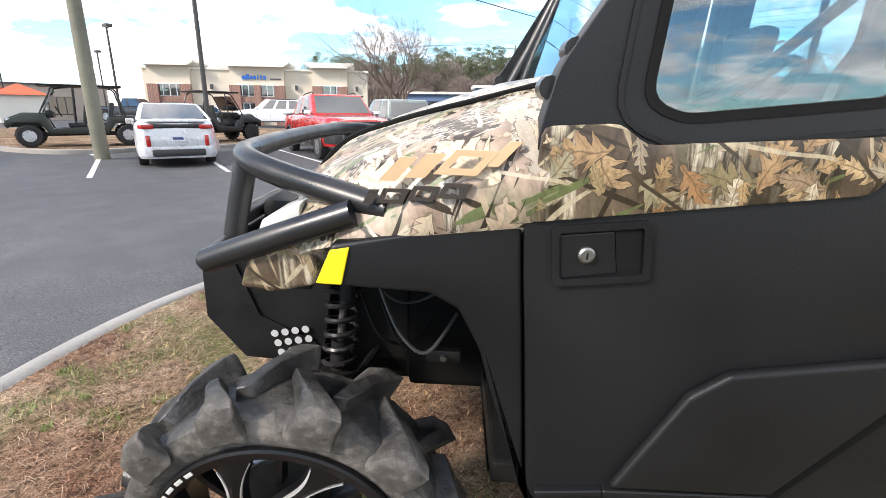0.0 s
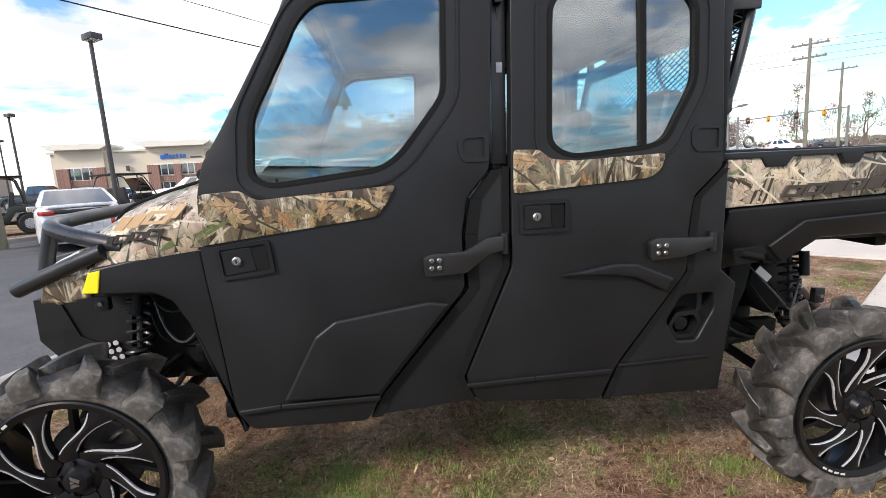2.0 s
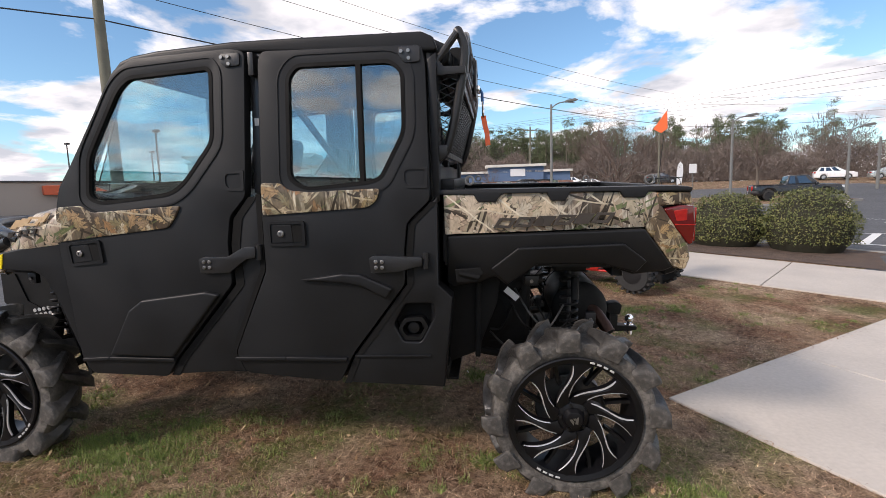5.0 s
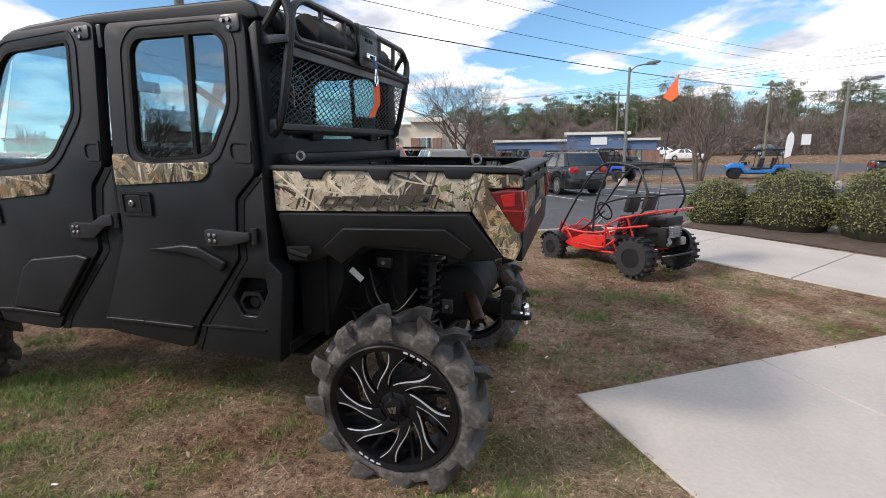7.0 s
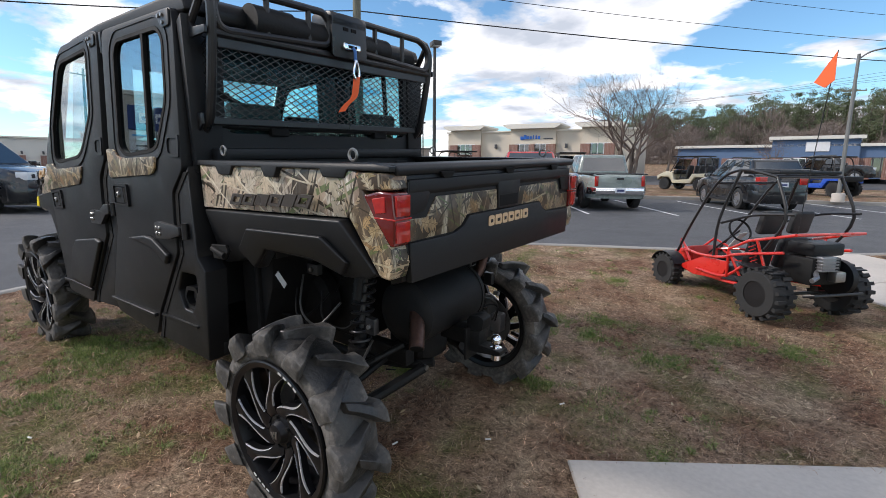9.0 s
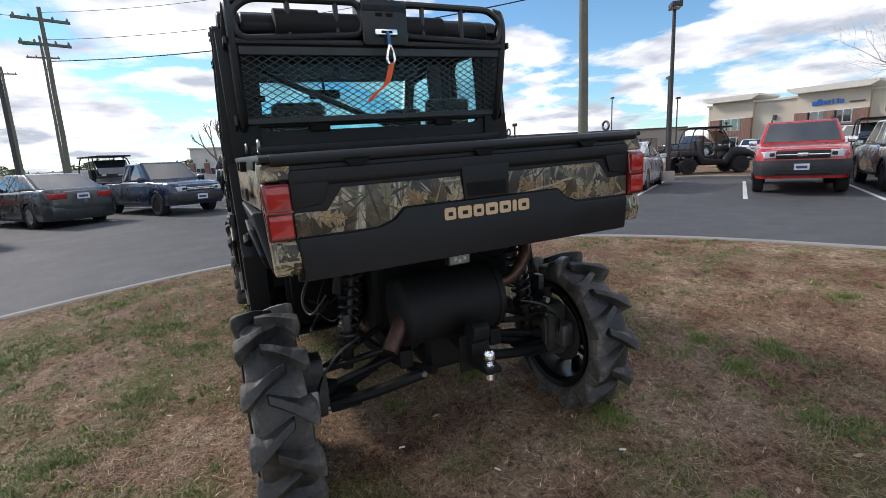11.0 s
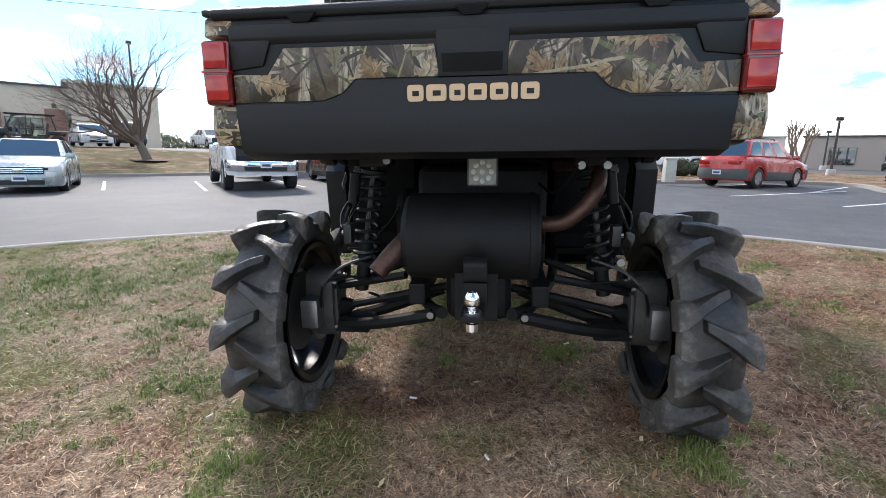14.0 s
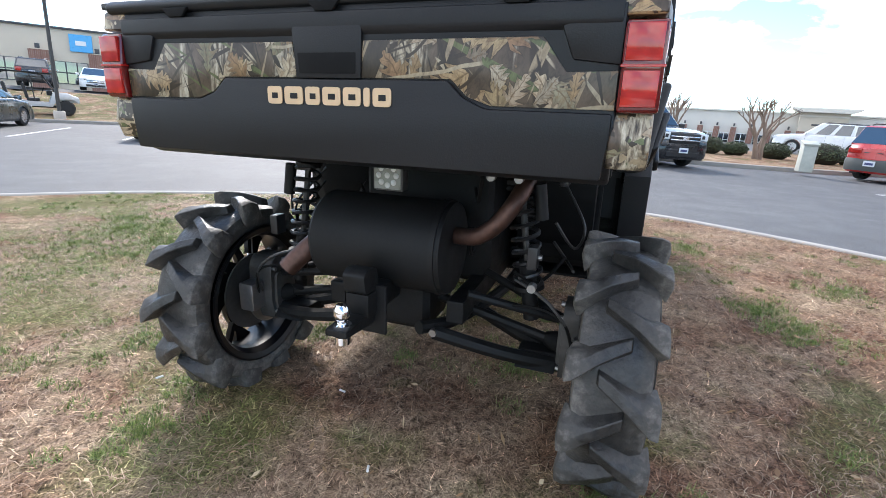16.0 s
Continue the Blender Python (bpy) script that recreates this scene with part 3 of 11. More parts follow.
def grass_tufts():
    """Small bright green tufts, thick in some patches."""
    rng = np.random.default_rng(12)
    pts = []
    ring = [(p.x, p.y) for p in ISLE]
    edge = np.array(ring)
    for px, py, pr in ((0.80, -0.45, 0.42), (0.45, -0.62, 0.38), (0.60, -0.75, 0.40), (0.85, -0.70, 0.35), (1.2, -3.6, 0.5), (2.0, -3.2, 0.4), (1.2, 1.6, 0.2), (1.05, -1.1, 0.45), (2.82, 1.90, 0.16), (3.20, 2.12, 0.22), (3.18, 1.76, 0.14), (3.69, 1.58, 0.26), (2.87, 3.45, 0.2), (3.94, 2.2, 0.26), (4.45, 2.3, 0.22), (2.5, -0.6, 0.10), (3.19, 0.78, 0.13), (1.46, 1.75, 0.34), (0.6, 2.2, 0.3), (1.7, -1.4, 0.32), (1.6, -2.6, 0.8), (0.6, -2.4, 0.75), (0.4, -1.5, 0.7), (-0.6, -1.9, 0.5), (1.5, -3.3, 0.7), (2.2, -1.7, 0.5), (2.9, -1.18, 0.26), (2.44, 0.43, 0.12), (3.38, -0.75, 0.18), (-0.1, -0.2, 0.25), (-0.15, 1.34, 0.3)):
        for i in range(int(20 + 250 * pr * pr)):
            a, q = rng.uniform(0, 2 * np.pi), pr * abs(rng.normal(0, 0.55))
            x, y = px + q * np.cos(a), py + 0.8 * q * np.sin(a)
            if inside(ring, x, y):
                pts.append((x, y, 1.0))
    n0 = len(pts)
    while len(pts) < n0 + 1100:
        x, y = rng.uniform(-1.6, 6.0), rng.uniform(-5.0, 6.2)
        k = noise.noise(Vector((x * 0.75, y * 0.75, 4.0))) + 0.5 * noise.noise(Vector((x * 2.1, y * 2.1, 1.0)))
        k += 0.30 * max(0.0, 1 - np.min(np.hypot(edge[:, 0] - x, edge[:, 1] - y)) / 1.6)
        k += 0.14 if y < -0.5 else 0.0
        du, dv = (x - 3.63) * 0.815 + (y - 0.2) * 0.58, (x - 3.63) * 0.56 - (y - 0.2) * 0.83
        if k > 0.02 + 0.25 * rng.random() and inside(ring, x, y) and not (du > -0.03 and -0.02 < dv < 2.7):
            pts.append((x, y, k))
    P = []
    for x, y, k in pts:
        n = int(rng.uniform(30, 90))
        r = rng.uniform(0.02, 0.085)
        a = rng.uniform(0, 2 * np.pi, n)
        q = r * np.sqrt(rng.random(n))
        bx, by = x + q * np.cos(a), y + q * np.sin(a)
        b = np.stack([bx, by, 0.033 * np.minimum(by, 7) - 0.030 * bx], 1)
        az = rng.uniform(0, 2 * np.pi, n)
        el = rng.uniform(0.3, 1.2, n)
        ln = rng.uniform(0.016, 0.042, n)
        d = np.stack([np.cos(az) * np.cos(el), np.sin(az) * np.cos(el), np.sin(el)], 1) * ln[:, None]
        w = np.stack([-np.sin(az), np.cos(az), np.zeros(n)], 1) * 0.0018
        P.append(np.stack([b - w, b + w, b + d], 1))
    V = np.concatenate(P).reshape(-1, 3)
    M = leaf_mat("green_blades", (0.072, 0.112, 0.021), (0.155, 0.222, 0.042), (0.31, 0.35, 0.10))
    tagged(mesh_np("grass_tufts", V, np.arange(len(V)).reshape(-1, 3), M), "small green tufts in the dormant lawn", "grass", kind="stuff")


grass_tufts()


# ---- the utility vehicle ----
def camo_mat(name, dense=0.0, pale=1.0, zoom=1.0, leafy=0.0, fleck=1.0, turned=0.0, tone=1.0):
    """Printed woodland film: bark, twigs, oak leaves, pale stems and a few green needles."""
    m, nt, b = principled(name)
    L = nt.links.new
    co = nt.nodes.new("ShaderNodeTexCoord")
    base = nt.nodes.new("ShaderNodeMapping")
    base.inputs["Rotation"].default_value = (0, 0, turned)
    L(co.outputs["Object"], base.inputs["Vector"])

    def mapped(scale, rot=(0, 0, 0), loc=(0, 0, 0)):
        """Turn first, then stretch, so that strokes lean."""
        tr = nt.nodes.new("ShaderNodeMapping")
        tr.inputs["Rotation"].default_value = rot
        L(base.outputs[0], tr.inputs["Vector"])
        mp = nt.nodes.new("ShaderNodeMapping")
        mp.inputs["Scale"].default_value = scale
        mp.inputs["Location"].default_value = loc
        L(tr.outputs[0], mp.inputs["Vector"])
        return mp.outputs[0]

    def warp(vec, scale, amount):
        n = nt.nodes.new("ShaderNodeTexNoise")
        n.inputs["Scale"].default_value = scale
        n.inputs["Detail"].default_value = 3
        L(vec, n.inputs["Vector"])
        s = nt.nodes.new("ShaderNodeVectorMath")
        s.operation = "SCALE"
        s.inputs["Scale"].default_value = amount
        L(n.outputs["Color"], s.inputs[0])
        a = nt.nodes.new("ShaderNodeVectorMath")
        a.operation = "ADD"
        L(vec, a.inputs[0])
        L(s.outputs[0], a.inputs[1])
        return a.outputs[0]

    def mixc(f, a, c):
        x = nt.nodes.new("ShaderNodeMix")
        x.data_type = "RGBA"
        L(f, x.inputs[0])
        L(a, x.inputs[6])
        if isinstance(c, tuple):
            x.inputs[7].default_value = (*c, 1)
        else:
            L(c, x.inputs[7])
        return x.outputs[2]

    def cells(vec, scale, rnd=1.0):
        v = nt.nodes.new("ShaderNodeTexVoronoi")
        v.inputs["Scale"].default_value = scale
        v.inputs["Randomness"].default_value = rnd
        L(vec, v.inputs["Vector"])
        return v

    def noise_tex(vec, scale, detail, rough=0.6):
        n = nt.nodes.new("ShaderNodeTexNoise")
        n.inputs["Scale"].default_value = scale
        n.inputs["Detail"].default_value = detail
        n.inputs["Roughness"].default_value = rough
        L(vec, n.inputs["Vector"])
        return n.outputs[0]

    def times(a, c):
        x = nt.nodes.new("ShaderNodeMath")
        x.operation = "MULTIPLY"
        L(a, x.inputs[0])
        L(c, x.inputs[1])
        return x.outputs[0]

    def ramped(f, stops):
        r = ramp_node(nt, stops)
        L(f, r.inputs[0])
        return r.outputs[0]

    def op(kind, a, c=None, d=None):
        x = nt.nodes.new("ShaderNodeMath")
        x.operation = kind
        for k, q in enumerate((a, c, d)):
            if q is None:
                continue
            if isinstance(q, (int, float)):
                x.inputs[k].default_value = q
            else:
                L(q, x.inputs[k])
        return x.outputs[0]

    # smooth taupe and olive ground in broad patches
    ground = ramped(noise_tex(mapped((1.0, 1.0, 0.7), (0, 0.22, 0)), 7.0, 2, 0.4), [(0.30, (0.085 * pale, 0.063 * pale, 0.049 * pale)), (0.42, (0.155 * pale, 0.118 * pale, 0.092 * pale)), (0.50, (0.215 * pale, 0.168 * pale, 0.132 * pale)), (0.58, (0.165 * pale, 0.150 * pale, 0.108 * pale)), (0.70, (0.28 * pale, 0.232 * pale, 0.188 * pale))])
    col = ground
    # tree trunks: pale bark with dark upright fissures
    band = ramped(noise_tex(mapped((1.0, 0.6, 0.10), (0, 0.06, 0)), 13.0, 2, 0.4), [(0.545, (0, 0, 0)), (0.57, (1, 1, 1))])
    bark = ramped(noise_tex(mapped((1.0, 1.0, 0.11), (0, 0.06, 0)), 75, 4, 0.65), [(0.38, (0.045, 0.036, 0.028)), (0.47, (0.23, 0.195, 0.155)), (0.55, (0.50, 0.46, 0.39)), (0.66, (0.74, 0.71, 0.64))])
    col = mixc(band, col, bark)
    dark = ramped(noise_tex(mapped((1.0, 0.6, 0.12), (0, -0.15, 0), (9, 3, 1)), 11.0, 2, 0.4), [(0.585, (0, 0, 0)), (0.61, (0.85, 0.85, 0.85))])
    col = mixc(dark, col, (0.038, 0.030, 0.022))
    # slivers: stems and grass leaning several ways
    for rot, ln, sc, colr, p in (((0.15, -0.75, 0), 0.06, 44, (0.50, 0.45, 0.36), 0.640), ((-0.1, 1.25, 0), 0.055, 50, (0.045, 0.035, 0.025), 0.632), ((0.1, -1.1, 0), 0.06, 46, (0.14, 0.175, 0.080), 0.636), ((0.05, 0.35, 0), 0.05, 58, (0.40, 0.33, 0.24), 0.645), ((0.05, -0.30, 0), 0.05, 54, (0.040, 0.032, 0.024), 0.640)):
        sl = ramped(noise_tex(mapped((1.0, 1.0, ln), rot, (sc * 0.1, 0, 0)), sc, 1.5, 0.4), [(p - 0.035 * dense, (0, 0, 0)), (p + 0.02 - 0.035 * dense, (1, 1, 1))])
        col = mixc(sl, col, colr)
    # five-lobed leaves, each layer leaning its own way
    layers = [((9.5, 10.0, 11.0), (0.2, 0.75, 0.2), (0.3, 0, 0), 0.37, 0.50, [(0.0, (0.36, 0.22, 0.13)), (0.3, (0.60, 0.46, 0.29)), (0.55, (0.20, 0.21, 0.13)), (0.75, (0.74, 0.65, 0.52)), (1.0, (0.44, 0.22, 0.12))]),
              ((12.0, 12.6, 14.6), (0.1, -0.65, 0.1), (1.7, 0, 0.4), 0.35, 0.56, [(0.0, (0.66, 0.52, 0.33)), (0.3, (0.26, 0.155, 0.095)), (0.6, (0.80, 0.74, 0.63)), (0.8, (0.13, 0.15, 0.085)), (1.0, (0.52, 0.27, 0.14))]),
              ((16.0, 17.0, 21.0), (-0.2, 1.9, 0.3), (0.1, 0, 2.2), 0.33, 0.64, [(0.0, (0.78, 0.72, 0.61)), (0.4, (0.085, 0.062, 0.045)), (0.7, (0.56, 0.40, 0.23)), (1.0, (0.24, 0.26, 0.17))])]
    layers = [(tuple(c * zoom for c in sc), rot, loc, cut, keep - leafy, stops) for sc, rot, loc, cut, keep, stops in layers]
    for sc, rot, loc, cut, keep, stops in layers:
        vec = warp(mapped(sc, rot, loc), 2.0, 0.30)
        v = cells(vec, 1.0)
        sub = nt.nodes.new("ShaderNodeVectorMath")
        sub.operation = "SUBTRACT"
        L(vec, sub.inputs[0])
        L(v.outputs["Position"], sub.inputs[1])
        xyz = nt.nodes.new("ShaderNodeSeparateXYZ")
        L(sub.outputs[0], xyz.inputs[0])
        sep = nt.nodes.new("ShaderNodeSeparateColor")
        L(v.outputs["Color"], sep.inputs[0])
        # pointed, forward-swept lobes along a midrib
        ang = op("MULTIPLY", sep.outputs[2], 6.283)
        ca, sa = op("COSINE", ang), op("SINE", ang)
        u = op("ADD", op("MULTIPLY", xyz.outputs["X"], ca), op("MULTIPLY", xyz.outputs["Z"], sa))
        side = op("ABSOLUTE", op("SUBTRACT", op("MULTIPLY", xyz.outputs["Z"], ca), op("MULTIPLY", xyz.outputs["X"], sa)))
        sweep = op("MULTIPLY_ADD", op("SUBTRACT", u, op("MULTIPLY", side, 0.75)), 4.6, 8.0)
        tooth = op("SUBTRACT", 1.0, op("ABSOLUTE", op("MULTIPLY_ADD", op("FRACT", sweep), 2.0, -1.0)))
        width = op("MULTIPLY", op("SUBTRACT", 1.0, op("POWER", op("MULTIPLY", op("ABSOLUTE", u), 1.0 / (cut * 1.5)), 2.0)), cut * 0.95)
        edge = op("SUBTRACT", op("MULTIPLY", width, op("MULTIPLY_ADD", tooth, 0.72, 0.28)), side)
        gate = ramped(sep.outputs[1], [(keep - 0.30 * dense, (0, 0, 0)), (keep - 0.30 * dense + 0.02, (1, 1, 1))])
        under = ramped(op("ADD", edge, 0.1), [(0.02, (0, 0, 0)), (0.095, (0.6, 0.6, 0.6))])
        col = mixc(times(under, gate), col, (0.035, 0.026, 0.017))
        shape = ramped(op("ADD", edge, 0.1), [(0.096, (0, 0, 0)), (0.108, (1, 1, 1))])
        leaf = ramped(sep.outputs[0], stops)
        fade = ramped(side, [(0.0, (0, 0, 0)), (cut * 0.8, (0.5, 0.5, 0.5))])
        leaf = mixc(fade, leaf, (0.22, 0.15, 0.10))
        vein = ramped(side, [(0.008, (0.75, 0.75, 0.75)), (0.022, (0, 0, 0))])
        leaf = mixc(vein, leaf, (0.13, 0.085, 0.05))
        ribs = ramped(tooth, [(0.86, (0, 0, 0)), (0.97, (0.5, 0.5, 0.5))])
        leaf = mixc(ribs, leaf, (0.16, 0.10, 0.055))
        grain = ramped(noise_tex(vec, 5.5, 3, 0.7), [(0.50, (0, 0, 0)), (0.64, (0.6, 0.6, 0.6))])
        leaf = mixc(grain, leaf, (0.26, 0.18, 0.10))
        if dense > 0:
            wash = nt.nodes.new("ShaderNodeMix")
            wash.data_type = "RGBA"
            wash.inputs[0].default_value = 0.40
            L(leaf, wash.inputs[6])
            wash.inputs[7].default_value = (0.72, 0.67, 0.55, 1)
            leaf = wash.outputs[2]
        col = mixc(times(shape, gate), col, leaf)
    # a few thin crossing branches
    for rot, sc, colr, p in (((0.1, 1.45, 0.1), 3.1, (0.50, 0.44, 0.34), 0.985), ((0.2, 0.9, 0.3), 2.6, (0.62, 0.57, 0.46) if dense else (0.06, 0.046, 0.032), 0.989)):
        w = nt.nodes.new("ShaderNodeTexWave")
        w.inputs["Scale"].default_value = sc
        w.inputs["Distortion"].default_value = 1.6
        w.inputs["Detail"].default_value = 3.0
        w.inputs["Detail Scale"].default_value = 1.2
        L(mapped((1, 1, 1), rot, (0.4 * sc, 0, 0)), w.inputs["Vector"])
        tw = ramped(w.outputs[0], [(p, (0, 0, 0)), (p + 0.006, (1, 1, 1))])
        brk = ramped(noise_tex(mapped((1, 1, 1), rot, (sc, 0, 0)), 4.0, 1), [(0.50, (0, 0, 0)), (0.53, (1, 1, 1))])
        col = mixc(times(tw, brk), col, colr)
    # fine printed grain over all of it
    gr = ramped(noise_tex(mapped((1.0, 1.0, 0.45), (0, 0.3, 0)), 60, 5, 0.75), [(0.34, tuple(1 - fleck * c for c in (0.44, 0.46, 0.48))), (0.50, (1.0, 0.97, 0.93)), (0.66, tuple(1 + fleck * c for c in (0.28, 0.25, 0.21)))])
    mu = nt.nodes.new("ShaderNodeMix")
    mu.data_type = "RGBA"
    mu.blend_type = "MULTIPLY"
    mu.inputs[0].default_value = 1.0
    L(col, mu.inputs[6])
    L(gr, mu.inputs[7])
    col = mu.outputs[2]
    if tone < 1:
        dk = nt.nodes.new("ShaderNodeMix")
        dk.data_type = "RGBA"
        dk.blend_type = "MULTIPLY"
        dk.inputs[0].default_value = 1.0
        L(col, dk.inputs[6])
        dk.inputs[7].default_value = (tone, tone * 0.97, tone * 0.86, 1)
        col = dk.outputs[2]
    L(col, b.inputs["Base Color"])
    b.inputs["Roughness"].default_value = 0.32
    b.inputs["Specular IOR Level"].default_value = 0.45
    return m


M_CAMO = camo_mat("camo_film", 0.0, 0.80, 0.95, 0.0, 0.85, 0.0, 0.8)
# same film turned for the tail, its colour darkened for the side off the sun
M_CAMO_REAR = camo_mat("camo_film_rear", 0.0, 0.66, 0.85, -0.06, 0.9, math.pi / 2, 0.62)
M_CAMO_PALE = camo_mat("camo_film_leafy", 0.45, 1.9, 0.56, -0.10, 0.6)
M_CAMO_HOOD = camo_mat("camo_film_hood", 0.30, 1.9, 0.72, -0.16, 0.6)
M_PLASTIC = mat("textured_black_plastic", (0.0078, 0.0082, 0.0092), 0.46, spec=0.32, var=0.34, scale=2.5, fine=240, bump=0.35, dist=0.0012, rvar=0.10)
# black rubber; also the colour of shade drawn in gaps and pockets
M_SEAL_SHADE = mat("rubber_and_shade_black", (0.0035, 0.0035, 0.0035), 0.75, spec=0.25, var=0.2, bump=0.1)
M_STEEL = mat("black_powdercoat", (0.014, 0.014, 0.015), 0.36, var=0.2, scale=9, fine=180, bump=0.2, dist=0.001, rvar=0.1)
M_CHASSIS = mat("chassis_black", (0.0085, 0.0085, 0.0085), 0.58, spec=0.26, var=0.35, scale=9, fine=70, bump=0.35, dist=0.003)


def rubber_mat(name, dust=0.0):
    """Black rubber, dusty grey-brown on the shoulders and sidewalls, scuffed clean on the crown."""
    m, nt, b = principled(name)
    big, small = noise_node(nt, 5.0, 5, 0.65), noise_node(nt, 48, 5, 0.7)
    f = nt.nodes.new("ShaderNodeMix")
    f.data_type = "FLOAT"
    f.inputs[0].default_value = 0.45
    nt.links.new(big.outputs[0], f.inputs[2])
    nt.links.new(small.outputs[0], f.inputs[3])
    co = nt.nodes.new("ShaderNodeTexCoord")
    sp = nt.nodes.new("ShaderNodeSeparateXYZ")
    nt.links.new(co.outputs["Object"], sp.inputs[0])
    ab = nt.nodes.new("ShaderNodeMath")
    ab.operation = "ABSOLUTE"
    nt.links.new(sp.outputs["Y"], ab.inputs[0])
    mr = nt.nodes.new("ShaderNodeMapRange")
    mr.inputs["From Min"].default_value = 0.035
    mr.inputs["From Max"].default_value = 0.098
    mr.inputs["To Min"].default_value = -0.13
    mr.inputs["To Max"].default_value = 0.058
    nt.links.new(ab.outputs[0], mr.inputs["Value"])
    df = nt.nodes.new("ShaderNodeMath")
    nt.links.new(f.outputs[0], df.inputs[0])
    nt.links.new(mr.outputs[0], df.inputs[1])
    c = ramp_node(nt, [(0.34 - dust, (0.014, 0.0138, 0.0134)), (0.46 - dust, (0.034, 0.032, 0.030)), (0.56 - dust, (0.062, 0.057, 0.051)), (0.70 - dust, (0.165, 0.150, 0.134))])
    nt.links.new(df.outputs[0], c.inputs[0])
    nt.links.new(c.outputs[0], b.inputs["Base Color"])
    g = ramp_node(nt, [(0.38, (0.36, 0.36, 0.36)), (0.58, (0.85, 0.85, 0.85))])
    nt.links.new(df.outputs[0], g.inputs[0])
    nt.links.new(g.outputs[0], b.inputs["Roughness"])
    bp = nt.nodes.new("ShaderNodeBump")
    bp.inputs["Strength"].default_value = 0.6
    bp.inputs["Distance"].default_value = 0.004
    nt.links.new(small.outputs[0], bp.inputs["Height"])
    torn = noise_node(nt, 17, 3, 0.6)
    bq = nt.nodes.new("ShaderNodeBump")
    bq.inputs["Strength"].default_value = 0.55
    bq.inputs["Distance"].default_value = 0.014
    nt.links.new(torn.outputs[0], bq.inputs["Height"])
    nt.links.new(bp.outputs[0], bq.inputs["Normal"])
    nt.links.new(bq.outputs[0], b.inputs["Normal"])
    return m


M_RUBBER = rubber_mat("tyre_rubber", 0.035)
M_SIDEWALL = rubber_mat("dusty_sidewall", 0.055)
M_RIM = mat("gloss_black_rim", (0.005, 0.005, 0.006), 0.34, var=0.2, bump=0.0, coat=0.0, spec=0.3, rvar=0.06)
M_MILLED = mat("milled_aluminium", (0.66, 0.66, 0.68), 0.30, metal=0.55, var=0.05, bump=0.0)
M_CHROME = mat("chrome", (0.85, 0.85, 0.86), 0.08, metal=1.0, var=0.03, bump=0.0, rvar=0.03)
M_BOLT = mat("zinc_bolt", (0.30, 0.295, 0.285), 0.42, metal=1.0, var=0.15, bump=0.0)
M_YELLOW = mat("yellow_reflector", (0.92, 0.70, 0.02), 0.3, var=0.04, bump=0.0)
M_TAN = mat("tan_lettering", (0.60, 0.42, 0.25), 0.4, var=0.08, bump=0.0)
M_DECAL = mat("dark_decal", (0.05, 0.042, 0.036), 0.35, var=0.15, bump=0.0)
M_SEAT = mat("seat_vinyl", (0.020, 0.020, 0.021), 0.5, var=0.2, scale=8, fine=120, bump=0.2)
M_ORANGE = mat("orange_webbing", (0.85, 0.13, 0.03), 0.65, var=0.12, fine=150, bump=0.4)
M_BLUE_ROPE = mat("blue_rope", (0.05, 0.16, 0.42), 0.7, bump=0.3)
M_RUST = mat("heat_blued_steel", (0.10, 0.055, 0.042), 0.45, metal=0.7, var=0.5, scale=14, fine=60, bump=0.2)
M_MUFFLER = mat("satin_black_muffler", (0.0095, 0.0095, 0.0095), 0.58, spec=0.26, var=0.3, scale=6, fine=90, bump=0.15)
M_LETTER = mat("white_moulding", (0.50, 0.50, 0.49), 0.6, var=0.1, bump=0.0)
M_LAMPFACE = mat("lamp_lens", (0.62, 0.63, 0.60), 0.2, var=0.1, bump=0.1)
M_GLASS = glass_mat("tinted_glass", (0.50, 0.72, 0.78), ior=2.1)
M_GREYCAST = mat("cast_aluminium", (0.30, 0.30, 0.31), 0.4, metal=0.9, var=0.2, bump=0.2)


def red_lens():
    m, nt, b = principled("red_lens")
    n = noise_node(nt, 40, 2, 0.4, stretch=(1, 1, 1))
    r = ramp_node(nt, [(0.30, (0.30, 0.010, 0.008)), (0.70, (0.46, 0.020, 0.014))])
    nt.links.new(n.outputs[0], r.inputs[0])
    nt.links.new(r.outputs[0], b.inputs["Base Color"])
    b.inputs["Roughness"].default_value = 0.12
    b.inputs["Coat Weight"].default_value = 0.5
    return m


M_RED = red_lens()
M_RED_DARK = mat("dark_red_lens", (0.115, 0.006, 0.006), 0.14, var=0.15, bump=0.0, coat=0.6)

YC = 0.05
UP = Vector((-0.030, 0.033, 0.999)).normalized()
TILT = UP.rotation_difference(Vector((0, 0, 1))).to_matrix().to_4x4()
utv = thing("utility_vehicle", TILT, "lifted black crew-cab utility vehicle with woodland camouflage panels on lawn", "utility vehicle")


def lean(bm, z0=1.27, k=0.055):
    for v in bm.verts:
        if v.co.z > z0:
            d = (v.co.z - z0) * k
            v.co.y -= d if v.co.y > YC else -d


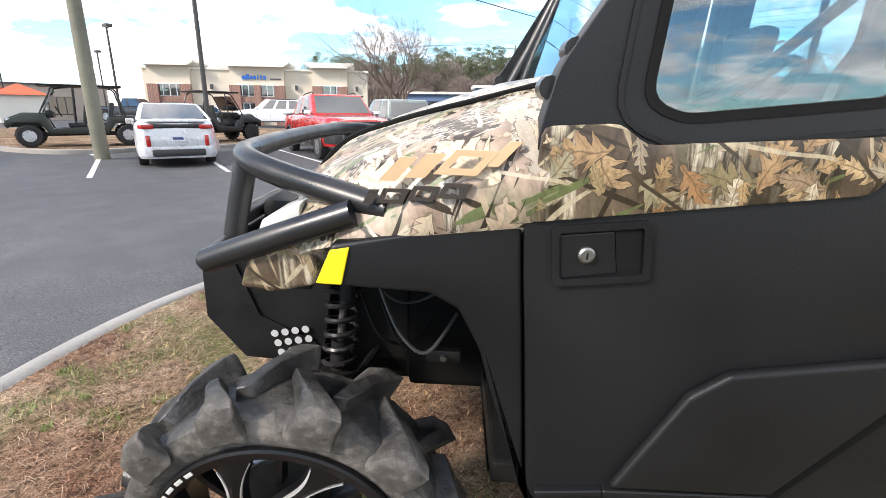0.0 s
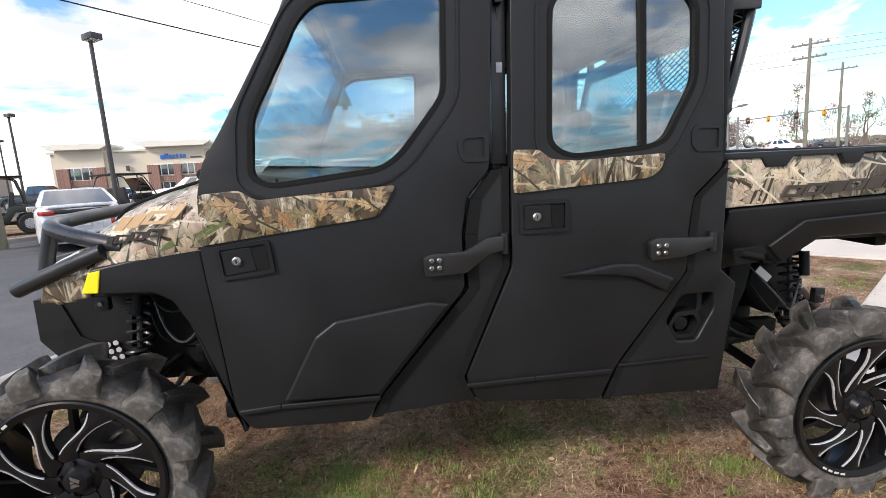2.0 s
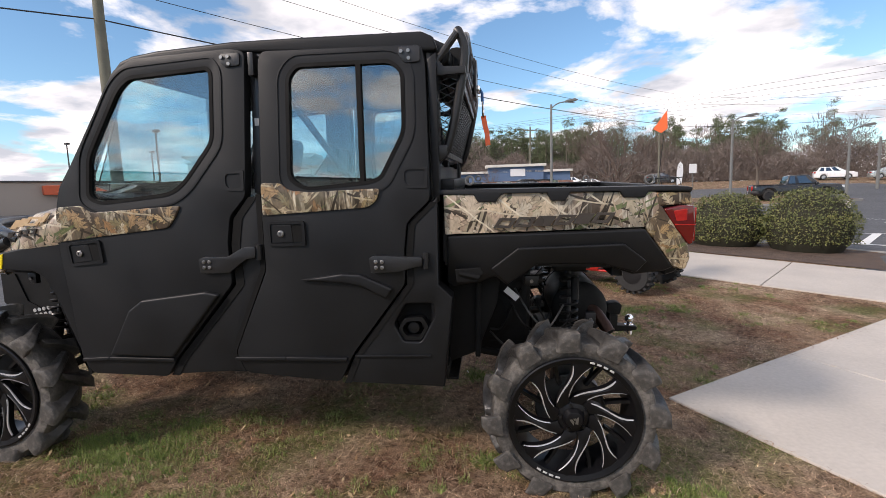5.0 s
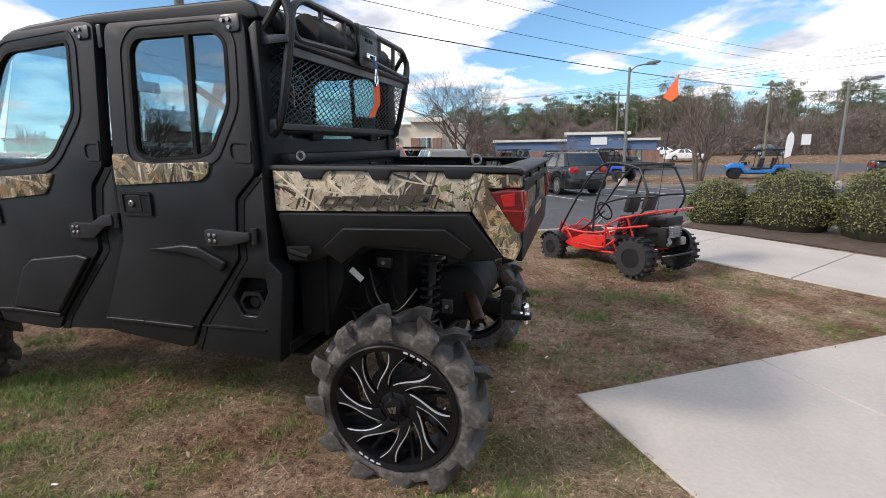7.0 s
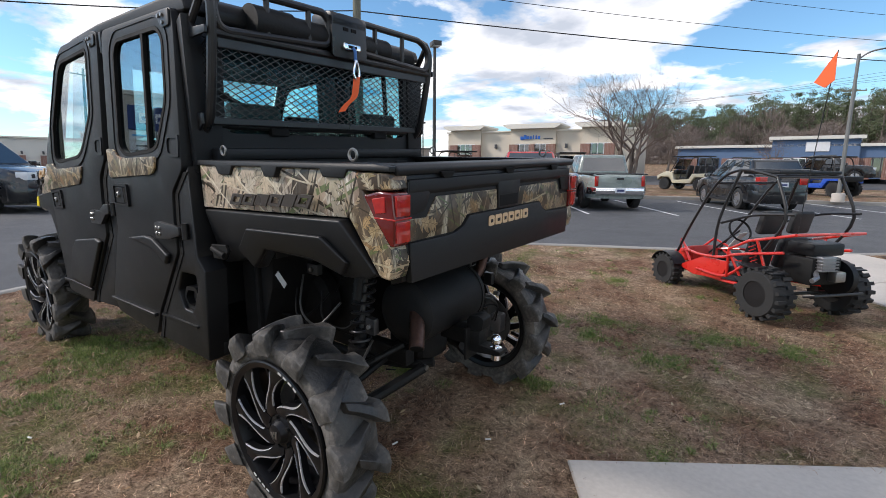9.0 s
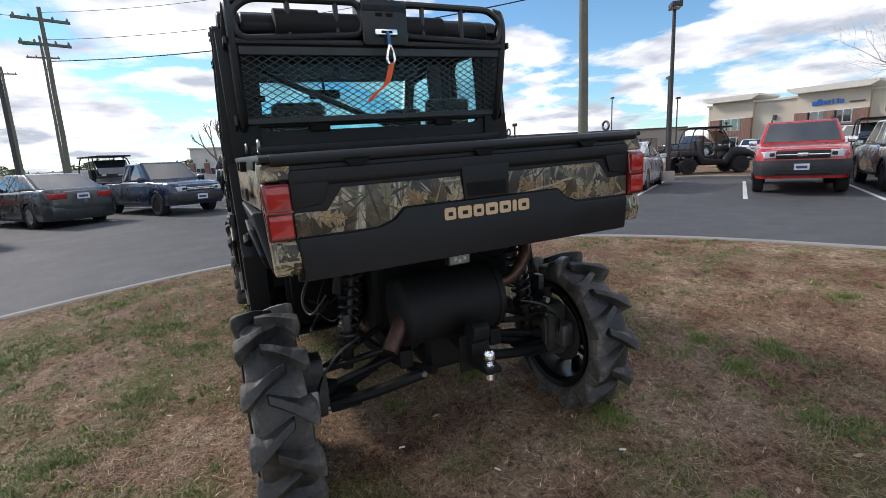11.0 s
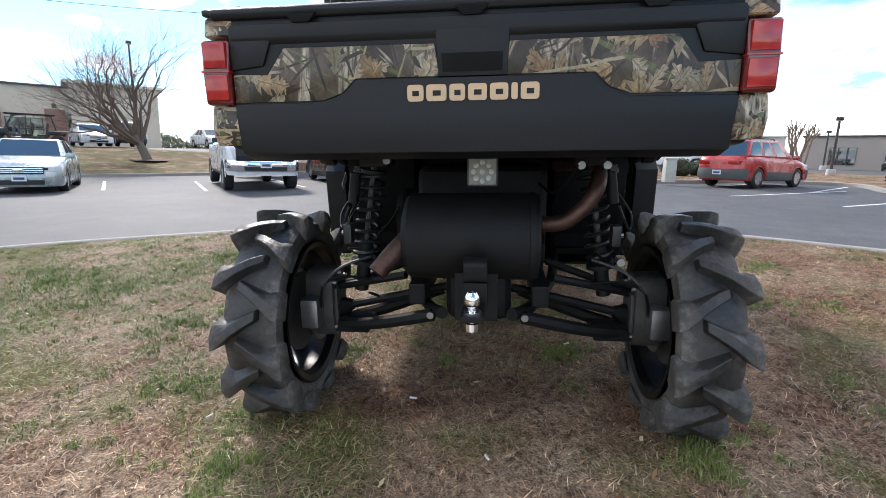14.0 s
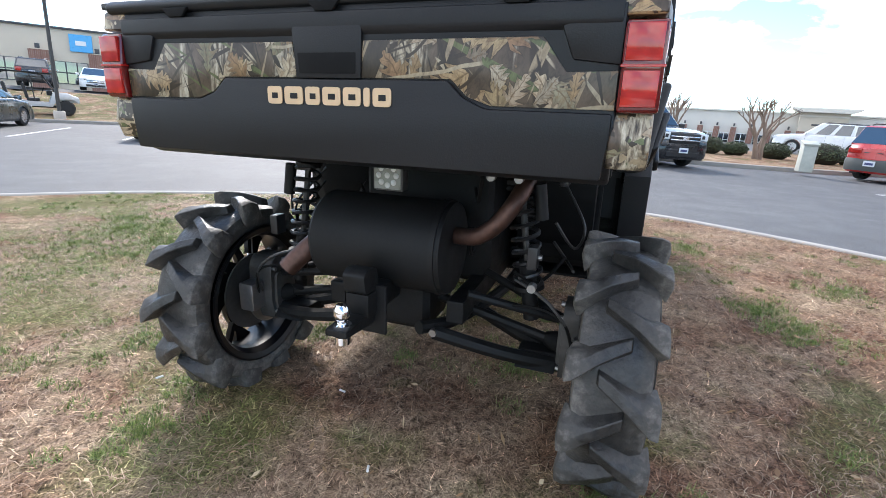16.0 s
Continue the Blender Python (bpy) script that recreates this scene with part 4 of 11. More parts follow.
def plate(outer, holes, v0, v1, side, bevel=0.0):
    """A panel in the side plane with openings: outline in x and z, from v0 to v1 off the middle line."""
    bm = bmesh.new()
    y0, y1 = YC + side * v0, YC + side * v1
    es = []
    for loop in [outer] + list(holes):
        vs = [bm.verts.new((x, y0, z)) for x, z in loop]
        for i in range(len(vs)):
            es.append(bm.edges.new((vs[i], vs[(i + 1) % len(vs)])))
    bmesh.ops.triangle_fill(bm, use_beauty=True, use_dissolve=False, edges=es)
    r = bmesh.ops.extrude_face_region(bm, geom=bm.faces[:])
    nv = [g for g in r["geom"] if isinstance(g, bmesh.types.BMVert)]
    bmesh.ops.translate(bm, verts=nv, vec=(0, y1 - y0, 0))
    bmesh.ops.recalc_face_normals(bm, faces=bm.faces)
    if bevel:
        sharp = [e for e in bm.edges if len(e.link_faces) == 2 and e.calc_face_angle(0) > 1.0 and abs(e.verts[0].co.y - y1) < 1e-5 and abs(e.verts[1].co.y - y1) < 1e-5]
        bmesh.ops.bevel(bm, geom=sharp, offset=bevel, segments=3, profile=0.5, affect="EDGES", clamp_overlap=True)
    return bm


def soft(poly, r=0.03, n=3):
    """Round the corners of an outline."""
    out = []
    k = len(poly)
    for i in range(k):
        a, b, c = Vector(poly[i - 1]), Vector(poly[i]), Vector(poly[(i + 1) % k])
        d1, d2 = a - b, c - b
        q = min(r, d1.length * 0.45, d2.length * 0.45)
        p1, p2 = b + d1.normalized() * q, b + d2.normalized() * q
        for j in range(n + 1):
            t = j / n
            out.append(tuple((p1 * (1 - t) ** 2 + b * 2 * t * (1 - t) + p2 * t * t)))
    return out


def grow(poly, d):
    """Move an outline outwards by d."""
    n = len(poly)
    area = sum(poly[i - 1][0] * poly[i][1] - poly[i][0] * poly[i - 1][1] for i in range(n))
    s = 1 if area > 0 else -1
    out = []
    for i in range(n):
        a, b, c = Vector(poly[i - 1]), Vector(poly[i]), Vector(poly[(i + 1) % n])
        e1, e2 = (b - a).normalized(), (c - b).normalized()
        n1, n2 = Vector((e1.y, -e1.x)) * s, Vector((e2.y, -e2.x)) * s
        m = n1 + n2
        m = m / max(0.4, m.length_squared / 2) if m.length > 1e-6 else n1
        out.append(tuple(b + m * d))
    return out


WIN_F = [(0.642, 1.322), (0.656, 1.506), (0.815, 1.800), (0.872, 1.852), (1.250, 1.884), (1.264, 1.862), (1.257, 1.568), (1.112, 1.382), (1.045, 1.338), (0.700, 1.296)]
WIN_R = [(1.612, 1.400), (1.616, 1.838), (1.655, 1.884), (2.070, 1.892), (2.118, 1.845), (2.122, 1.600), (2.022, 1.408), (1.970, 1.388), (1.685, 1.360)]
DOOR_F = [(0.474, 1.271), (0.496, 1.367), (0.565, 1.475), (0.712, 1.728), (0.798, 1.880), (0.900, 1.936), (1.363, 1.966), (1.424, 1.950), (1.408, 1.449), (1.404, 1.326), (1.326, 1.238), (1.306, 1.112), (1.314, 0.925), (1.014, 0.561), (0.958, 0.462), (0.565, 0.464), (0.517, 0.537), (0.487, 0.858), (0.472, 1.002), (0.463, 1.107)]
DOOR_R = [(1.484, 1.916), (1.503, 1.950), (2.200, 1.957), (2.217, 1.876), (2.236, 1.311), (2.133, 1.211), (2.121, 1.084), (2.124, 0.941), (1.877, 0.607), (1.813, 0.469), (1.358, 0.497), (1.312, 0.592), (1.482, 0.988), (1.478, 1.245)]


def latch(side, x0, z0, tilt, parent):
    """Paddle latch with a key barrel, its hollow drawn flat."""
    c, s = math.cos(tilt), math.sin(tilt)

    def q(u, w):
        u, w = u * 1.18, w * 1.14
        return (x0 + u * c - w * s, z0 + u * s + w * c)
    v = 0.803
    o = [q(-0.073, -0.049), (q(0.073, -0.049)), q(0.073, 0.049), q(-0.073, 0.049)]
    i = [q(-0.062, -0.038), (q(0.062, -0.038)), q(0.062, 0.038), q(-0.062, 0.038)]
    bm = bmesh.new()
    add_ring(bm, soft(o, 0.012), soft(i, 0.008), "y", YC + side * 0.795, YC + side * (v + 0.006))
    h = part("door_latch", bm, M_PLASTIC, parent, smooth=True)
    part("latch_bezel", prism([q(-0.062, -0.038), q(0.024, -0.034), q(0.020, 0.034), q(-0.062, 0.034)], "y", YC + side * 0.79, YC + side * (v + 0.001), 0.003), M_PLASTIC, h)
    # flat black patch painting the shaded hollow behind the paddle
    part("latch_well_shade", prism([q(0.025, -0.034), q(0.06, -0.034), q(0.06, 0.034), q(0.021, 0.034)], "y", YC + side * 0.79, YC + side * 0.8022), M_SEAL_SHADE, h)
    bx, bz = q(-0.022, 0.0)
    bm = lathe([(0.0, 0.0), (0.015, 0.0), (0.015, 0.007), (0.011, 0.010), (0.0, 0.010)], 20, "y", closed=False)
    xf(bm, Matrix.Translation((bx, YC + side * (v + 0.0005), bz)) @ (Matrix.Rotation(math.pi, 4, "Z") if side < 0 else Matrix.Identity(4)))
    part("key_lock", bm, M_BOLT, h, "bright metal key barrel", smooth=True)
    bm = box((bx, YC + side * (v + 0.0115), bz), (0.0025, 0.002, 0.011))
    part("keyhole", bm, M_SEAL_SHADE, h)
    return h


def hinge(side, pts, bolts, parent, pin):
    bm = prism(soft(pts, 0.008, 2), "y", YC + side * 0.800, YC + side * 0.822, 0.004)
    h = part("hinge", bm, M_STEEL, parent, smooth=True)
    for x, z in bolts:
        b = lathe([(0.0, 0.0), (0.009, 0.0), (0.009, 0.005), (0.006, 0.008), (0.0, 0.008)], 8, "y", closed=False)
        xf(b, Matrix.Translation((x, YC + side * 0.821, z)) @ (Matrix.Rotation(math.pi, 4, "Z") if side < 0 else Matrix.Identity(4)))
        part("bolt", b, M_BOLT, h, smooth=True)
    part("hinge_pin", cyl((pin[0], YC + side * 0.800, pin[1] - 0.035), (pin[0], YC + side * 0.800, pin[1] + 0.035), 0.014), M_STEEL, h, smooth=True)
    return h


def door(side, outline, win, camo, strip, swoop, latch_at, hinge_pts, hinge_bolts, pin, corner, pad, slider):
    d = part("door", plate(soft(outline, 0.02, 2), [soft(grow(win, 0.008), 0.04)], 0.745, 0.800, side, 0.008), M_PLASTIC, utv, "black moulded plastic full door", smooth=True, angle=50)
    lean_ob(d)
    # raised surround of the window
    bm = bmesh.new()
    add_ring(bm, soft(grow(win, 0.052), 0.055), soft(grow(win, 0.044), 0.05), "y", YC + side * 0.797, YC + side * 0.8045)
    lean(bm)
    part("window_surround", bm, M_PLASTIC, d, smooth=True)
    bm = bmesh.new()
    add_ring(bm, soft(grow(win, 0.010), 0.045), soft(grow(win, -0.006), 0.035), "y", YC + side * 0.770, YC + side * 0.8025)
    lean(bm)
    part("window_seal", bm, M_SEAL_SHADE, d, "black rubber window seal", smooth=True)
    g = plate(soft(win, 0.04), [], 0.783, 0.788, side)
    lean(g)
    pane = part("window_pane", g, M_GLASS, d, "grey-tinted safety glass")
    pane.visible_shadow = False
    if slider:
        bm = prism([(1.930, 1.375), (1.952, 1.375), (1.940, 1.895), (1.916, 1.895)], "y", YC + side * 0.776, YC + side * 0.802, 0.003)
        lean(bm)
        part("slider_bar", bm, M_SEAL_SHADE, d)
    part("camo_panel", plate(soft(camo, 0.015, 2), [], 0.799, 0.807, side, 0.003), M_CAMO, d, "glossy woodland camouflage film panel", smooth=True)
    for k in range(len(strip) - 1):
        (xa, za), (xb, zb) = strip[k], strip[k + 1]
        part("sill_rib", prism([(xa, za), (xb, zb), (xb, zb - 0.018), (xa, za - 0.018)], "y", YC + side * 0.797, YC + side * 0.818, 0.006, 3), M_PLASTIC, d, smooth=True)
    # swage: a raised wedge along the lower door
    part("swage", prism(swoop, "y", YC + side * 0.798, YC + side * 0.824, 0.013, 4), M_PLASTIC, d, smooth=True)
    latch(side, latch_at[0], latch_at[1], latch_at[2], d)
    hinge(side, hinge_pts, hinge_bolts, d, pin)
    bm = prism(soft(corner, 0.012), "y", YC + side * 0.798, YC + side * 0.808, 0.003)
    lean(bm)
    cp = part("corner_bracket", bm, M_STEEL, d, smooth=True)
    cx = sum(p[0] for p in corner) / len(corner)
    cz = sum(p[1] for p in corner) / len(corner)
    for ox, oz in ((-0.03, 0.012), (0.0, 0.014), (0.002, -0.016)):
        b = cyl((cx + ox, YC + side * 0.765, cz + oz), (cx + ox, YC + side * 0.779, cz + oz), 0.008, 8)
        part("bolt", b, M_BOLT, cp, smooth=True)
    bm = bmesh.new()
    add_ring(bm, soft(pad, 0.01), soft(grow(pad, -0.014), 0.008), "y", YC + side * 0.798, YC + side * 0.806)
    lean(bm)
    part("raised_pad", bm, M_PLASTIC, d, smooth=True)
    return d


def lean_ob(ob):
    for v in ob.data.vertices:
        if v.co.z > 1.27:
            d = (v.co.z - 1.27) * 0.055
            v.co.y += -d if v.co.y > YC else d


for side in (-1, 1):
    door(side, DOOR_F, WIN_F,
         [(0.478, 1.275), (0.602, 1.284), (0.650, 1.251), (1.095, 1.285), (1.067, 1.236), (1.032, 1.184), (0.466, 1.112)],
         [(0.530, 0.545), (0.670, 0.556), (1.006, 0.560)],
         [(1.190, 0.890), (0.870, 0.842), (0.800, 0.790), (0.680, 0.566), (1.004, 0.566), (1.26, 0.878)],
         (0.600, 1.062, 0.11),
         [(1.172, 1.040), (1.196, 1.052), (1.315, 1.056), (1.392, 1.100), (1.446, 1.102), (1.446, 1.052), (1.398, 1.044), (1.318, 0.982), (1.178, 0.975)],
         [(1.200, 1.030), (1.226, 1.031), (1.200, 1.004), (1.226, 1.005)], (1.452, 1.075),
         [(1.315, 1.942), (1.405, 1.946), (1.405, 1.892), (1.335, 1.886), (1.312, 1.910)],
         [(1.300, 1.420), (1.320, 1.440), (1.402, 1.444), (1.402, 1.352), (1.322, 1.350), (1.304, 1.372)], False)
    door(side, DOOR_R, WIN_R,
         [(1.484, 1.386), (1.572, 1.384), (1.612, 1.352), (1.700, 1.345), (2.018, 1.361), (2.003, 1.307), (1.963, 1.279), (1.484, 1.241)],
         [(1.312, 0.578), (1.560, 0.586), (1.850, 0.592)],
         [(1.640, 0.952), (1.840, 0.986), (1.925, 0.983), (2.070, 0.922), (2.04, 0.872), (1.925, 0.930), (1.840, 0.942)],
         (1.590, 1.161, 0.02),
         [(1.966, 1.056), (1.992, 1.069), (2.204, 1.064), (2.204, 1.028), (2.095, 0.998), (1.976, 0.989)],
         [(1.998, 1.042), (2.026, 1.042), (1.998, 1.016), (2.026, 1.016)], (2.215, 1.046),
         [(2.105, 1.950), (2.196, 1.952), (2.196, 1.886), (2.132, 1.882), (2.105, 1.915)],
         [(2.112, 1.435), (2.132, 1.455), (2.226, 1.455), (2.226, 1.362), (2.134, 1.362), (2.114, 1.385)], True)
    # black strips laid along the door gaps, standing in for their shade
    for pts, w, yo in (([(1.418, 1.32), (1.345, 1.23), (1.325, 1.11), (1.335, 0.918), (1.03, 0.560), (0.975, 0.468)], 0.034, 0.786), ([(2.243, 1.300), (2.145, 1.205), (2.133, 1.08), (2.136, 0.935), (1.890, 0.600), (1.835, 0.462)], 0.024, 0.788), ([(1.454, 1.33), (1.456, 0.99), (1.286, 0.592), (1.329, 0.500)], 0.018, 0.786)):
        for (xa, za), (xb, zb) in zip(pts, pts[1:]):
            part("door_gap_shade", prism([(xa - 0.006, za + 0.002), (xa + w, za + 0.002), (xb + w, zb - 0.002), (xb - 0.006, zb - 0.002)], "y", YC + side * (yo - 0.01), YC + side * (yo + 0.0035)), M_SEAL_SHADE, utv)
    # panels between and behind the doors
    part("pillar_panel", prism([(1.345, 1.23), (1.418, 1.32), (1.470, 1.33), (1.472, 0.99), (1.302, 0.592), (1.345, 0.500), (0.975, 0.468), (1.03, 0.560), (1.335, 0.918), (1.325, 1.11)], "y", YC + side * 0.70, YC + side * 0.786, 0.008), M_PLASTIC, utv, smooth=True)
    bm = prism([(1.424, 1.34), (1.474, 1.34), (1.478, 1.955), (1.428, 1.955)], "y", YC + side * 0.66, YC + side * 0.755, 0.006)
    lean(bm)
    pil = part("door_pillar", bm, M_STEEL, utv, "black steel door pillar between the doors", smooth=True)
    part("pillar_tag", box((1.452, YC + side * 0.7405, 1.655), (0.020, 0.003, 0.032), 0.001), M_LETTER, pil, "small white paper tag")
    part("pillar_hinge", box((1.448, YC + side * 0.735, 1.90), (0.026, 0.05, 0.10), 0.006), M_STEEL, pil, smooth=True)
    for z in (1.44, 1.50, 1.87, 1.93):
        part("bolt", cyl((1.45, YC + side * 0.700, z), (1.45, YC + side * 0.735, z), 0.008, 8), M_BOLT, pil)
    cpan = part("quarter_panel", plate([(2.145, 1.205), (2.243, 1.300), (2.266, 1.325), (2.270, 0.935), (2.332, 0.880), (2.296, 0.458), (1.835, 0.462), (1.890, 0.600), (2.136, 0.935), (2.133, 1.08)],
                [soft([(2.120, 0.845), (2.245, 0.850), (2.252, 0.790), (2.190, 0.668), (2.110, 0.668), (2.066, 0.748)], 0.015)], 0.69, 0.788, side, 0.008), M_PLASTIC, utv, "black plastic quarter panel", smooth=True)
    part("filler_recess", prism([(2.05, 0.86), (2.26, 0.86), (2.26, 0.65), (2.05, 0.65)], "y", YC + side * 0.66, YC + side * 0.715), M_SEAL_SHADE, cpan)
    bm = bmesh.new()
    hexo = soft([(2.112, 0.775), (2.196, 0.780), (2.222, 0.735), (2.188, 0.672), (2.112, 0.670), (2.082, 0.720)], 0.012)
    hexi = soft([(2.122, 0.758), (2.185, 0.762), (2.204, 0.730), (2.180, 0.688), (2.120, 0.688), (2.098, 0.722)], 0.012)
    add_ring(bm, hexo, hexi, "y", YC + side * 0.71, YC + side * 0.77)
    part("filler_collar", bm, M_PLASTIC, cpan, smooth=True)
    bm = lathe([(0.0, 0.0), (0.034, 0.0), (0.034, 0.020), (0.026, 0.032), (0.0, 0.035)], 24, "y", closed=False)
    xf(bm, Matrix.Translation((2.150, YC + side * 0.715, 0.722)) @ (Matrix.Rotation(math.pi, 4, "Z") if side < 0 else Matrix.Identity(4)))
    part("filler_cap", bm, M_PLASTIC, cpan, "round black fuel filler cap", smooth=True)
    part("panel_rib", prism([(1.885, 0.600), (2.235, 0.612), (2.235, 0.600), (1.880, 0.588)], "y", YC + side * 0.785, YC + side * 0.799, 0.004), M_PLASTIC, cpan, smooth=True)
    part("rear_pillar", prism([(2.222, 1.90), (2.262, 1.93), (2.275, 1.30), (2.246, 1.30)], "y", YC + side * 0.62, YC + side * 0.755, 0.008), M_PLASTIC, utv, smooth=True)
    # front fender and its splash guard
    fen = part("front_fender", prism([(0.084, 0.973), (0.119, 1.052), (0.452, 1.116), (0.461, 1.098), (0.469, 1.0), (0.483, 0.86), (0.511, 0.54), (0.548, 0.458), (0.530, 0.445), (0.500, 0.560), (0.436, 0.730), (0.400, 0.850), (0.355, 0.935), (0.30, 0.965)], "y", YC + side * 0.60, YC + side * 0.790, 0.010, 3), M_PLASTIC, utv, "matt black plastic wheel-arch fender", smooth=True)
    part("reflector", prism([(0.089, 0.977), (0.117, 1.042), (0.153, 1.049), (0.137, 0.976)], "y", YC + side * 0.786, YC + side * 0.7945, 0.003), M_YELLOW, fen, "yellow rectangular marker")

# hood, lofted in sections from the nose to the windscreen
def hood():
    rows = [(-0.09, 0.56, 0.960, 0.985, 1.01), (-0.06, 0.645, 0.950, 1.010, 1.055), (-0.01, 0.705, 0.985, 1.085, 1.135), (0.06, 0.742, 1.022, 1.143, 1.194), (0.16, 0.772, 1.052, 1.188, 1.238), (0.30, 0.796, 1.084, 1.234, 1.290), (0.47, 0.806, 1.116, 1.272, 1.345), (0.62, 0.78, 1.150, 1.292, 1.375)]
    bm = bmesh.new()
    prev = None
    for x, v, zb, zs, zt in rows:
        k = min(1.0, max(0.0, (0.34 - x) / 0.26))
        pts = [(-v + 0.05, zb - 0.05), (-v, zb), (-v - 0.006 + 0.050 * k, (zb + zs) / 2), (-v + 0.012 + 0.105 * k, zs - 0.012), (-v + 0.05 + 0.105 * k, zs + 0.008), (-v * 0.62, zt - 0.020), (-v * 0.56, zt), (-v * 0.3, zt + 0.012)]
        pts = pts + [(0, zt + 0.016)] + [(-a, b) for a, b in pts[::-1]]
        row = [bm.verts.new((x, YC + a, b)) for a, b in pts]
        if prev:
            for k in range(len(row) - 1):
                bm.faces.new((prev[k], prev[k + 1], row[k + 1], row[k]))
        else:
            bm.faces.new(row)
        prev = row
    return bm


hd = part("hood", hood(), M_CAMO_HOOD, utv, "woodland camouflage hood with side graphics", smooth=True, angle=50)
for side in (-1, 1):
    part("hood_seam", tube(smooth_path([(-0.06, YC + side * 0.35, 1.058), (0.06, YC + side * 0.44, 1.196), (0.20, YC + side * 0.46, 1.258), (0.40, YC + side * 0.475, 1.316), (0.60, YC + side * 0.485, 1.372)]), 0.006, 6), M_SEAL_SHADE, hd, smooth=True)


def glyph(x0, z0, w, h, slant, cut):
    """A slanted bar with a notch."""
    s = slant * h
    o = [(x0, z0), (x0 + w, z0), (x0 + w + s, z0 + h), (x0 + s, z0 + h)]
    m = 0.22
    i = [(x0 + w * m + s * 0.25, z0 + h * 0.25), (x0 + w * (1 - m) + s * 0.25, z0 + h * 0.25), (x0 + w * (1 - m) + s * 0.75, z0 + h * 0.75), (x0 + w * m + s * 0.75, z0 + h * 0.75)]
    return (o, i) if cut else (o, None)


def bars(name, parent, material, x0, z0, widths, gap, h, slant, rise, yv, side, thick=0.003, cuts=(), taper=0.0):
    x = x0
    for k, w in enumerate(widths):
        zz = z0 + (x - x0) * rise
        o, i = glyph(x, zz, w, h, slant, k in cuts)
        yy = yv(x) if callable(yv) else yv
        bm = plate(o, [i] if i else [], yy - 0.004, yy + thick, side)
        part(name, bm, material, parent)
        x += w + gap


for side in (-1, 1):
    hv = lambda x: 0.806 if x > 0.3 else 0.772 + (x - 0.16) * 0.24
    bars("graphic_bar", hd, M_TAN, 0.205, 1.172, [0.030, 0.034, 0.072, 0.020], 0.016, 0.042, 0.9, 0.19, hv, side, 0.004, (2,))
    bars("graphic_bar", hd, M_DECAL, 0.175, 1.128, [0.018, 0.046, 0.046, 0.046], 0.008, 0.026, 0.5, 0.16, hv, side, 0.004, (1, 2, 3))

# nose: grille, lamps, push bar and bash plate
part("grille", box((-0.085, YC, 0.99), (0.08, 0.98, 0.15), 0.02), M_PLASTIC, utv, smooth=True)
for side in (-1, 1):
    hl = part("headlight", prism([(-0.095, 0.955), (-0.055, 1.06), (0.03, 1.10), (0.01, 1.0), (-0.05, 0.95)], "y", YC + side * 0.52, YC + side * 0.668, 0.008), M_LAMPFACE, utv, "clear headlight behind the push bar", smooth=True)
    part("nose_panel", prism([(-0.085, 0.935), (-0.065, 0.995), (0.0, 1.03), (0.07, 1.02), (0.08, 0.975), (0.07, 0.945), (-0.02, 0.925)], "y", YC + side * 0.60, YC + side * 0.730, 0.012, 3), M_CAMO, utv, "camouflage corner panel", smooth=True)
BAR = [(0.222, 0.752, 1.112), (0.12, 0.712, 1.130), (0.0, 0.652, 1.148), (-0.09, 0.592, 1.164), (-0.15, 0.50, 1.168), (-0.18, 0.40, 1.168), (-0.20, 0.2, 1.168)]
pb = part("push_bar", tube(smooth_path([(x, YC - v, z) for x, v, z in BAR] + [(-0.205, YC, 1.168)] + [(x, YC + v, z) for x, v, z in BAR[::-1]], False, 5), 0.027, 12), M_STEEL, utv, "black tubular front push bar", smooth=True)
for side in (-1, 1):
    part("side_tube", tube(smooth_path([(0.155, YC + side * 0.755, 1.105), (0.0, YC + side * 0.735, 1.045), (-0.158, YC + side * 0.705, 0.979)], False, 4), 0.026, 12), M_STEEL, pb, smooth=True)
    part("upright_tube", tube([(-0.128, YC + side * 0.545, 1.165), (-0.15, YC + side * 0.555, 1.06), (-0.17, YC + side * 0.56, 0.96)], 0.025, 12), M_STEEL, pb, smooth=True)
    part("bracket", prism([(-0.33, 0.86), (-0.20, 0.93), (-0.10, 0.95), (0.02, 0.90), (-0.02, 0.60), (-0.20, 0.57), (-0.34, 0.70)], "y", YC + side * 0.36, YC + side * 0.372), M_CHASSIS, pb)
part("cross_tube", tube([(-0.155, YC - 0.555, 1.03), (-0.155, YC + 0.555, 1.03)], 0.022, 12), M_STEEL, pb, smooth=True)
part("cross_tube", tube([(-0.158, YC - 0.705, 0.979), (-0.175, YC - 0.56, 0.975), (-0.175, YC + 0.56, 0.975), (-0.158, YC + 0.705, 0.979)], 0.022, 12), M_STEEL, pb, smooth=True)
bash = plate([(-0.35, 0.86), (-0.352, 0.69), (-0.25, 0.565), (-0.04, 0.555), (-0.04, 0.62), (-0.20, 0.70), (-0.26, 0.86)], [], -0.38, 0.38, 1)
bp = part("bash_plate", bash, M_CHASSIS, utv, "black steel bash plate with drilled holes")
# pale discs on the solid plate paint the daylight seen through its holes
for i in range(4):
    for j in range(3):
        b = cyl((-0.16 + i * 0.030 + j * 0.008, YC - 0.383, 0.645 - j * 0.030 + i * 0.006), (-0.16 + i * 0.030 + j * 0.008, YC - 0.3815, 0.645 - j * 0.030 + i * 0.006), 0.011, 12)
        part("hole_daylight", b, M_LETTER, bp)

